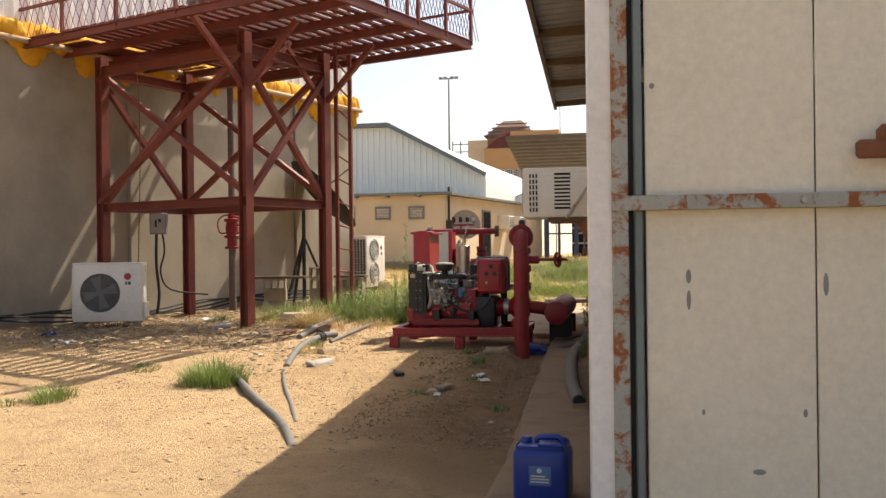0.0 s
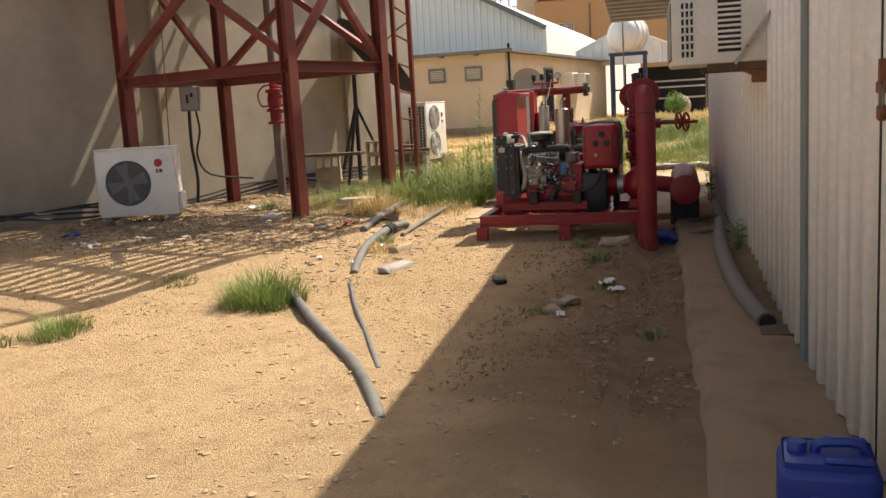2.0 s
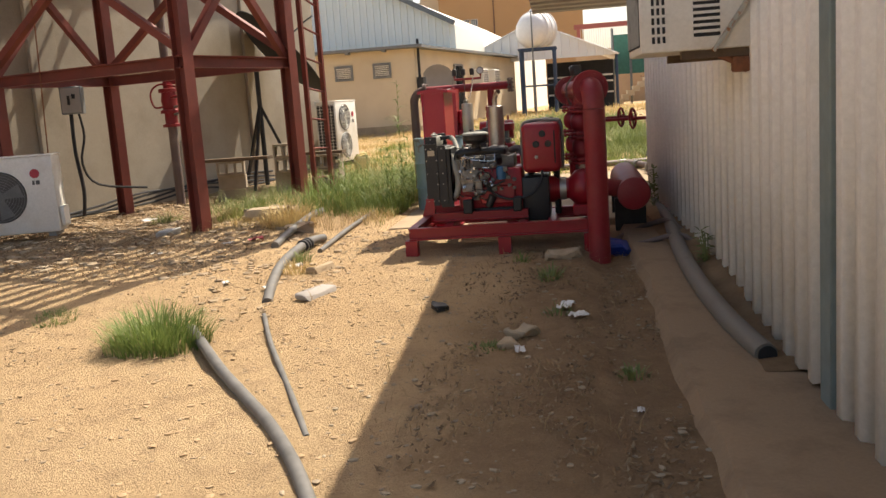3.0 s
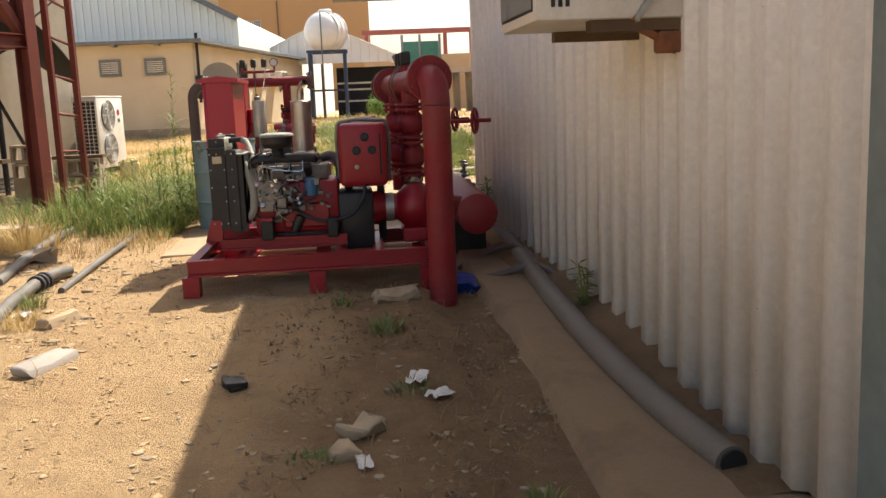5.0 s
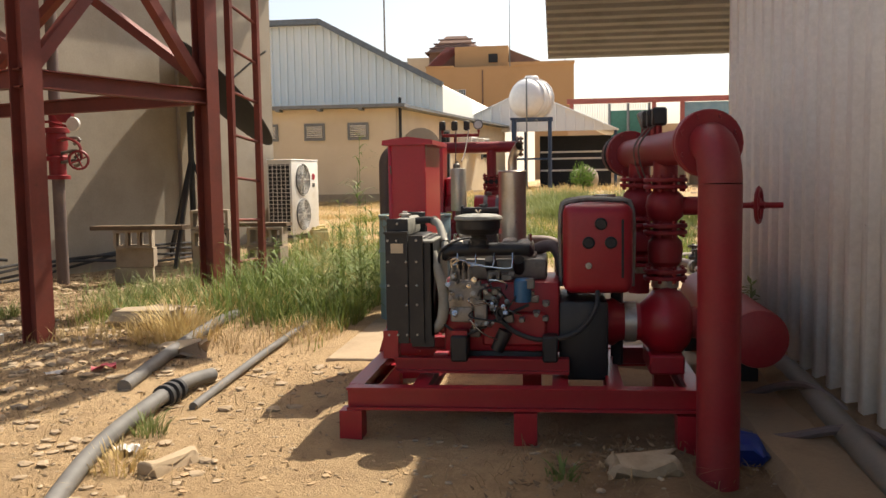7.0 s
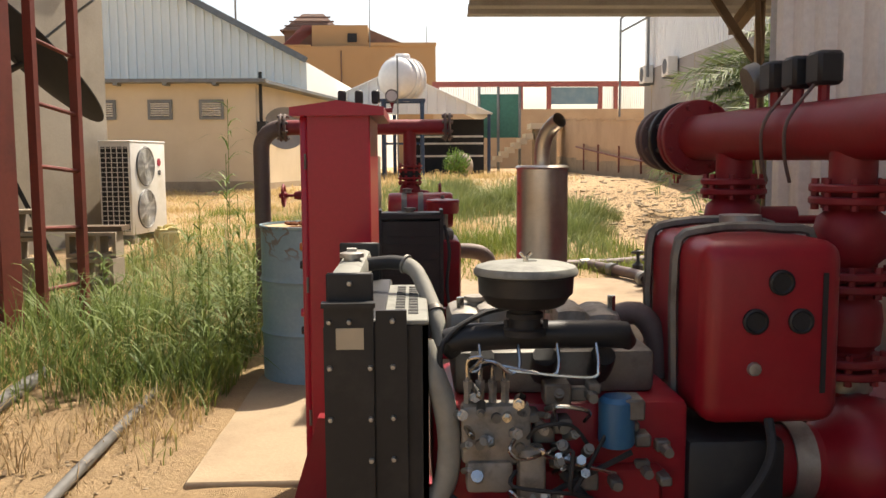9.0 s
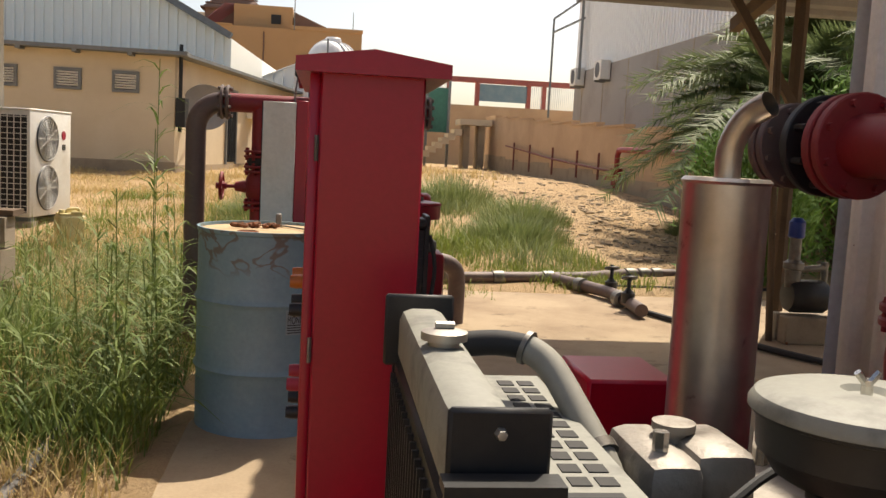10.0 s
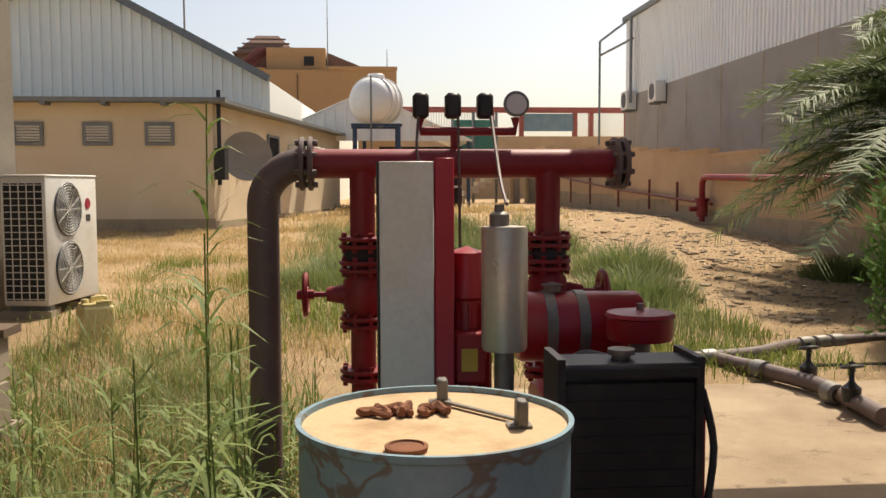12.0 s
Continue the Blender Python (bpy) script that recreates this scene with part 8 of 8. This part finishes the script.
shrub(1.60, 18.1, 0.12, 0.64, 0.6, 0.84, 11000, 0.13, M_BUSH, "oleander_bush", "dense green oleander bush behind the slab", "bush", 3)
shrub(3.2, 19.0, 0.2, 1.1, 1.0, 1.15, 7000, 0.16, M_BUSH, "oleander_bush", "large dark green bush in the shade of the canopy", "bush", 4)
shrub(-0.9, 37.0, 0.7, 0.4, 0.4, 0.45, 700, 0.16, M_BUSH, "small_bush", "small bright green bush by the shelter", "bush", 5, 5)
for k, (x, y, r, h) in enumerate(((-0.5, 24.5, 0.7, 0.42), (-1.6, 23.5, 0.8, 0.36), (0.2, 22.2, 0.6, 0.36), (-3.2, 21.5, 0.7, 0.30), (-0.3, 20.3, 0.6, 0.32), (-1.8, 26.6, 0.9, 0.4), (2.6, 21.6, 0.4, 0.25))):
    q = random.Random(200 + k)
    sp = []
    for _ in range(1500):
        d, a = r * math.sqrt(q.random()), q.uniform(0, 6.283)
        px, py = x + d * math.cos(a) * 1.2, y + d * math.sin(a)
        sp.append((px, py, bumpy_z(px, py), h * 1.5 * (1.1 - 0.8 * (d / r) ** 2) * q.uniform(0.5, 1.0), 0.010, q.uniform(0.2, 0.8), a + q.uniform(-0.8, 0.8)))
    blades("desert_bush", sp, M_SAGE, "rounded grey-green desert bush in the yard", "bush", kind="", group="desert bushes")


def palm(x, y, z, h, seed, scale=1.0):
    q = random.Random(seed)
    P = thing("date_palm", Matrix.Translation((x, y, z)), "date palm with drooping grey-green fronds", "palm")
    bm = B()
    prof = []
    for k in range(int(h / 0.12)):
        prof += [(0.16 + 0.03 * (k % 2), k * 0.12), (0.19 - 0.03 * (k % 2), k * 0.12 + 0.06)]
    lathe(bm, prof, None, 12)
    part("trunk", bm, M_WOOD, P)
    for k in range(84):
        a = k * 2.4 + q.uniform(-0.2, 0.2)
        up = q.uniform(0.0, 1.25)
        L = q.uniform(1.5, 2.1) * scale
        d = Vector((math.cos(a), math.sin(a), 0))
        pts = []
        for i in range(11):
            f = i / 10
            pts.append(Vector((0, 0, h)) + d * (L * f * math.cos(up) + 0.12 * L * f * f) + Vector((0, 0, L * (f * math.sin(up) - 0.55 * f * f))))
        bm = B()
        tube(bm, pts, lambda f: 0.016 * (1 - 0.85 * f), 4)
        for i in range(1, 11):
            for sub in range(8):
                f = (i - 1 + sub / 8) / 10
                j = min(int(f * 10), 9)
                c = pts[j].lerp(pts[j + 1], f * 10 - j)
                ax = (pts[j + 1] - pts[j]).normalized()
                sd = ax.cross(Vector((0, 0, 1)))
                sd = sd.normalized() if sd.length > 1e-3 else Vector((1, 0, 0))
                ll = 0.42 * scale * (1.05 - 0.7 * abs(f - 0.35))
                for s in (-1, 1):
                    tip = c + sd * s * ll * 0.75 + ax * ll * 0.6 + Vector((0, 0, q.uniform(-0.14, 0.12)))
                    w = ax * 0.017
                    v = [bm.verts.new(c - w), bm.verts.new(c + w), bm.verts.new(tip)]
                    bm.faces.new(v)
        me = bpy.data.meshes.new("frond")
        bm.to_mesh(me)
        bm.free()
        me.materials.append(M_PALM)
        ob = new("frond", me)
        ob.parent = P


palm(3.4, 20.9, 0.25, 1.85, 11, 1.2)
palm(4.9, 22.5, 0.3, 3.0, 12, 1.0)


# ---- stones, rubble and litter ----
def stone_mesh(seed):
    q = random.Random(seed)
    bm = B()
    bmesh.ops.create_icosphere(bm, subdivisions=1, radius=1.0)
    for v in bm.verts:
        v.co *= q.uniform(0.65, 1.15)
        v.co.z *= 0.6
    return mesh_from("stone", bm, M_STONE, False)


stones = [stone_mesh(k) for k in range(6)]


def scatter(name, n, x0, x1, y0, y1, s0, s1, label, seed, mat, keep=None, flat=0.6):
    q = random.Random(seed)
    verts, faces = [], []
    base = [np.array([v.co[:] for v in m.vertices]) for m in stones]
    tris = [[tuple(p.vertices) for p in m.polygons] for m in stones]
    k = 0
    while k < n:
        x, y = q.uniform(x0, x1), q.uniform(y0, y1)
        if keep and not keep(x, y):
            continue
        k += 1
        i = q.randrange(6)
        s = s0 + (s1 - s0) * q.random() ** 3
        a = q.uniform(0, 6.283)
        c, sn = math.cos(a), math.sin(a)
        v = base[i] * np.array([s, s * q.uniform(0.5, 1.0), s * flat])
        z = bumpy_z(x, y)
        o = len(verts)
        verts += [(x + c * p[0] - sn * p[1], y + sn * p[0] + c * p[1], z + p[2] + s * 0.1) for p in v]
        faces += [tuple(o + t for t in f) for f in tris[i]]
    me = bpy.data.meshes.new(name)
    me.from_pydata(verts, [], faces)
    me.materials.append(mat)
    return tagged(new(name, me), label, "rubble", kind="stuff")


def yard(x, y):
    return x < -1.2 and not (-3.2 < x < 2.3 and 11.6 < y < 17.3) and x > -8.6 + 0.35 * (y - 13)


scatter("pebbles", 9000, -9.0, -1.6, 3.2, 12.5, 0.003, 0.017, "small pebbles strewn over the sand", 1, M_STONE, yard)
scatter("tower_rubble", 2200, -8.4, -4.2, 10.2, 16.5, 0.012, 0.075, "broken stone rubble under the tower", 2, M_STONE, yard)
scatter("pipe_rubble", 500, -4.3, -2.9, 8.4, 11.6, 0.008, 0.05, "rubble and clods along the pipes", 3, M_STONE, yard)
scatter("shade_clods", 900, -2.4, -0.6, 5.0, 10.2, 0.004, 0.028, "clods and grit in the shade of the shed", 4, M_PLINTH)
scatter("field_stones", 900, 0.3, 3.7, 19.0, 40.0, 0.02, 0.10, "rubble along the boundary wall", 5, M_STONE)
scatter("dark_clods", 700, -8.4, -4.4, 9.6, 13.4, 0.01, 0.06, "dark broken clods at the wall foot", 6, M_PLINTH, yard)


scatter("sand_clods", 3000, -7.5, -2.0, 3.2, 10.0, 0.004, 0.026, "small crumbling clods of sand", 8, worn("sand_clod", (0.46, 0.32, 0.185), (0.36, 0.245, 0.14), 0.95, scale=9.0), lambda x, y: yard(x, y) and noise.noise(Vector((x * 0.8, y * 0.8, 3))) > -0.15)
scatter("mound_rubble", 1100, 0.6, 3.9, 19.0, 27.0, 0.012, 0.07, "brown clods and rubble on the sandy mound", 9, M_PLINTH)


def leaf_litter(name, n, x0, x1, y0, y1, seed, keep=None):
    """Curled dry leaves and chips lying flat."""
    q = random.Random(seed)
    verts, faces = [], []
    while len(faces) < n:
        x, y = q.uniform(x0, x1), q.uniform(y0, y1)
        if keep and not keep(x, y):
            continue
        a, L, w = q.uniform(0, 6.283), 0.008 + 0.03 * q.random() ** 3, q.uniform(0.004, 0.011)
        d, sd = Vector((math.cos(a), math.sin(a), 0)), Vector((-math.sin(a), math.cos(a), 0))
        c = Vector((x, y, bumpy_z(x, y) + 0.008))
        i = len(verts)
        verts += [c - d * L + Vector((0, 0, q.uniform(0, 0.02))), c + sd * w + Vector((0, 0, q.uniform(0, 0.012))), c + d * L + Vector((0, 0, q.uniform(0, 0.025))), c - sd * w]
        faces.append((i, i + 1, i + 2, i + 3))
    me = bpy.data.meshes.new(name)
    me.from_pydata(verts, [], faces)
    me.materials.append(M_DEAD)
    tagged(new(name, me), "dry brown leaves and chips strewn on the ground", "litter", kind="stuff")


M_DEAD = leafy("dead_leaves", (0.14, 0.09, 0.055), (0.42, 0.31, 0.19), 0.8)
leaf_litter("tower_leaf_litter", 6500, -8.6, -4.2, 9.8, 16.5, 51, yard)
leaf_litter("shade_leaf_litter", 1500, -2.0, -0.75, 6.0, 10.3, 52, lambda x, y: noise.noise(Vector((x * 1.7, y * 1.7, 1))) > -0.1)
leaf_litter("wall_leaf_litter", 500, -0.75, -0.2, 6.0, 11.5, 53)
leaf_litter("yard_leaf_litter", 900, -6.5, -2.6, 7.6, 12.0, 54, yard)
leaf_litter("mound_leaf_litter", 3500, 0.3, 3.8, 18.5, 27.0, 55)


def straw(n, x0, x1, y0, y1, seed, keep=None):
    q = random.Random(seed)
    sp = []
    while len(sp) < n:
        x, y = q.uniform(x0, x1), q.uniform(y0, y1)
        if keep and not keep(x, y):
            continue
        sp.append((x, y, bumpy_z(x, y) + 0.004, q.uniform(0.03, 0.12), 0.004, 1.6, q.uniform(0, 6.283)))
    return sp


blades("straw_litter", straw(3000, -8.4, -3.0, 8.4, 16.0, 31, yard) + straw(700, -2.3, -0.8, 6.5, 10.2, 32), M_LITTER, "dry straw and twigs lying on the sand", "litter")


def rock(name, x, y, s, mat, label, rz=0.0, category="stone", seed=0):
    bm = B()
    box(bm, (-s[0], -s[1], 0), (s[0], s[1], s[2]), None, min(s) * 0.25, 2)
    bmesh.ops.subdivide_edges(bm, edges=bm.edges[:], cuts=1)
    for v in bm.verts:
        v.co += noise.noise_vector(v.co * 14 + Vector((seed, 0, 0))) * min(s) * 0.75
    ob = single(name, bm, mat, label, category)
    ob.matrix_world = Matrix.Translation((x, y, bumpy_z(x, y) - s[2] * 0.15)) @ Matrix.Rotation(rz, 4, "Z")


rock("stone_slab", -3.06, 8.95, (0.06, 0.15, 0.045), M_GREYBRICK, "broken grey stone slab in the sun", -0.35, seed=1)
rock("stone_slab", -3.25, 9.75, (0.05, 0.12, 0.05), M_STONE, "broken stone beside the pipes", -0.5, seed=2)
rock("stone_block", -1.35, 9.85, (0.13, 0.08, 0.08), M_STONE, "rough stone at the foot of the riser", 0.2, seed=3)
rock("stone_block", -1.55, 8.0, (0.07, 0.06, 0.05), M_PLINTH, "earthy stone in the shade", 0.9, seed=4)
rock("stone_block", -1.62, 7.8, (0.05, 0.05, 0.04), M_STONE, "earthy stone in the shade", 0.4, seed=5)
rock("black_lump", -2.11, 8.56, (0.05, 0.04, 0.055), M_BLACK, "black lump of broken plastic", 0.3, "litter", 6)
rock("stone_block", -4.05, 11.75, (0.14, 0.09, 0.10), M_PLINTH, "dark earthy block by the pipes", 0.3, seed=7)
rock("stone_block", -4.6, 12.5, (0.28, 0.12, 0.14), M_PLINTH, "reddish stone block in the weeds", 0.1, seed=8)
rock("pale_block", -5.6, 12.0, (0.12, 0.06, 0.06), M_WHITEBIT, "pale broken block near the tower", 0.5, seed=9)
rock("blue_bag", -0.93, 10.15, (0.10, 0.09, 0.11), M_BLUE, "crumpled blue bag behind the riser", 0.3, "bag", 10)
rock("stone_block", -0.62, 4.05, (0.07, 0.05, 0.02), M_STONE, "flat stone in the shade", 0.3, seed=11)


def paper(x, y, s, mat, label, seed, category="litter"):
    q = random.Random(seed)
    bm = B()
    bmesh.ops.create_grid(bm, x_segments=5, y_segments=4, size=1.0)
    for v in bm.verts:
        v.co = Vector((v.co.x * s, v.co.y * s * 0.55, (0.12 + q.uniform(0, 0.5)) * s))
    ob = single("crumpled_paper", bm, mat, label, category, "litter")
    ob.matrix_world = Matrix.Translation((x, y, bumpy_z(x, y))) @ Matrix.Rotation(q.uniform(0, 6), 4, "Z")


for k, (x, y, s) in enumerate(((-1.30, 8.45, 0.08), (-1.54, 7.68, 0.05), (-6.8, 10.2, 0.09), (-7.1, 10.35, 0.07), (-6.6, 10.3, 0.05), (-4.6, 11.2, 0.06), (-3.5, 9.2, 0.05), (-0.95, 6.9, 0.03), (-3.5, 9.9, 0.06), (-3.9, 9.4, 0.04), (-6.5, 13.4, 0.10), (-5.2, 10.9, 0.05), (-1.22, 8.25, 0.06))):
    paper(x, y, s, M_WHITEBIT if k % 4 else M_LABEL, "scrap of crumpled white paper on the sand", 300 + k)
paper(-4.35, 11.3, 0.07, plain("pink_plastic", (0.70, 0.12, 0.16), 0.5), "crumpled pink plastic wrapper", 330)
paper(-0.62, 7.72, 0.05, M_BLUE, "scrap of blue plastic beside the pipe", 331)
paper(-7.6, 10.9, 0.12, M_BLUE, "crumpled blue plastic bag by the wall", 332)
# cables at the foot of the left wall
for k in range(4):
    bm = B()
    pts = []
    for i in range(8):
        y = -9.5 + i * 1.1
        p = WALL_M @ Vector((0.12 + 0.05 * k + 0.05 * math.sin(i * 1.7 + k), y, 0))
        pts.append((p.x, p.y, bumpy_z(p.x, p.y) + 0.12 + 0.10 * math.sin(i * 1.3 + k * 0.8)))
    tube(bm, pts, 0.016, 6, 5)
    single("wall_cable", bm, M_RUBBER, "black cable sagging along the foot of the wall", "cable", "wall cables")
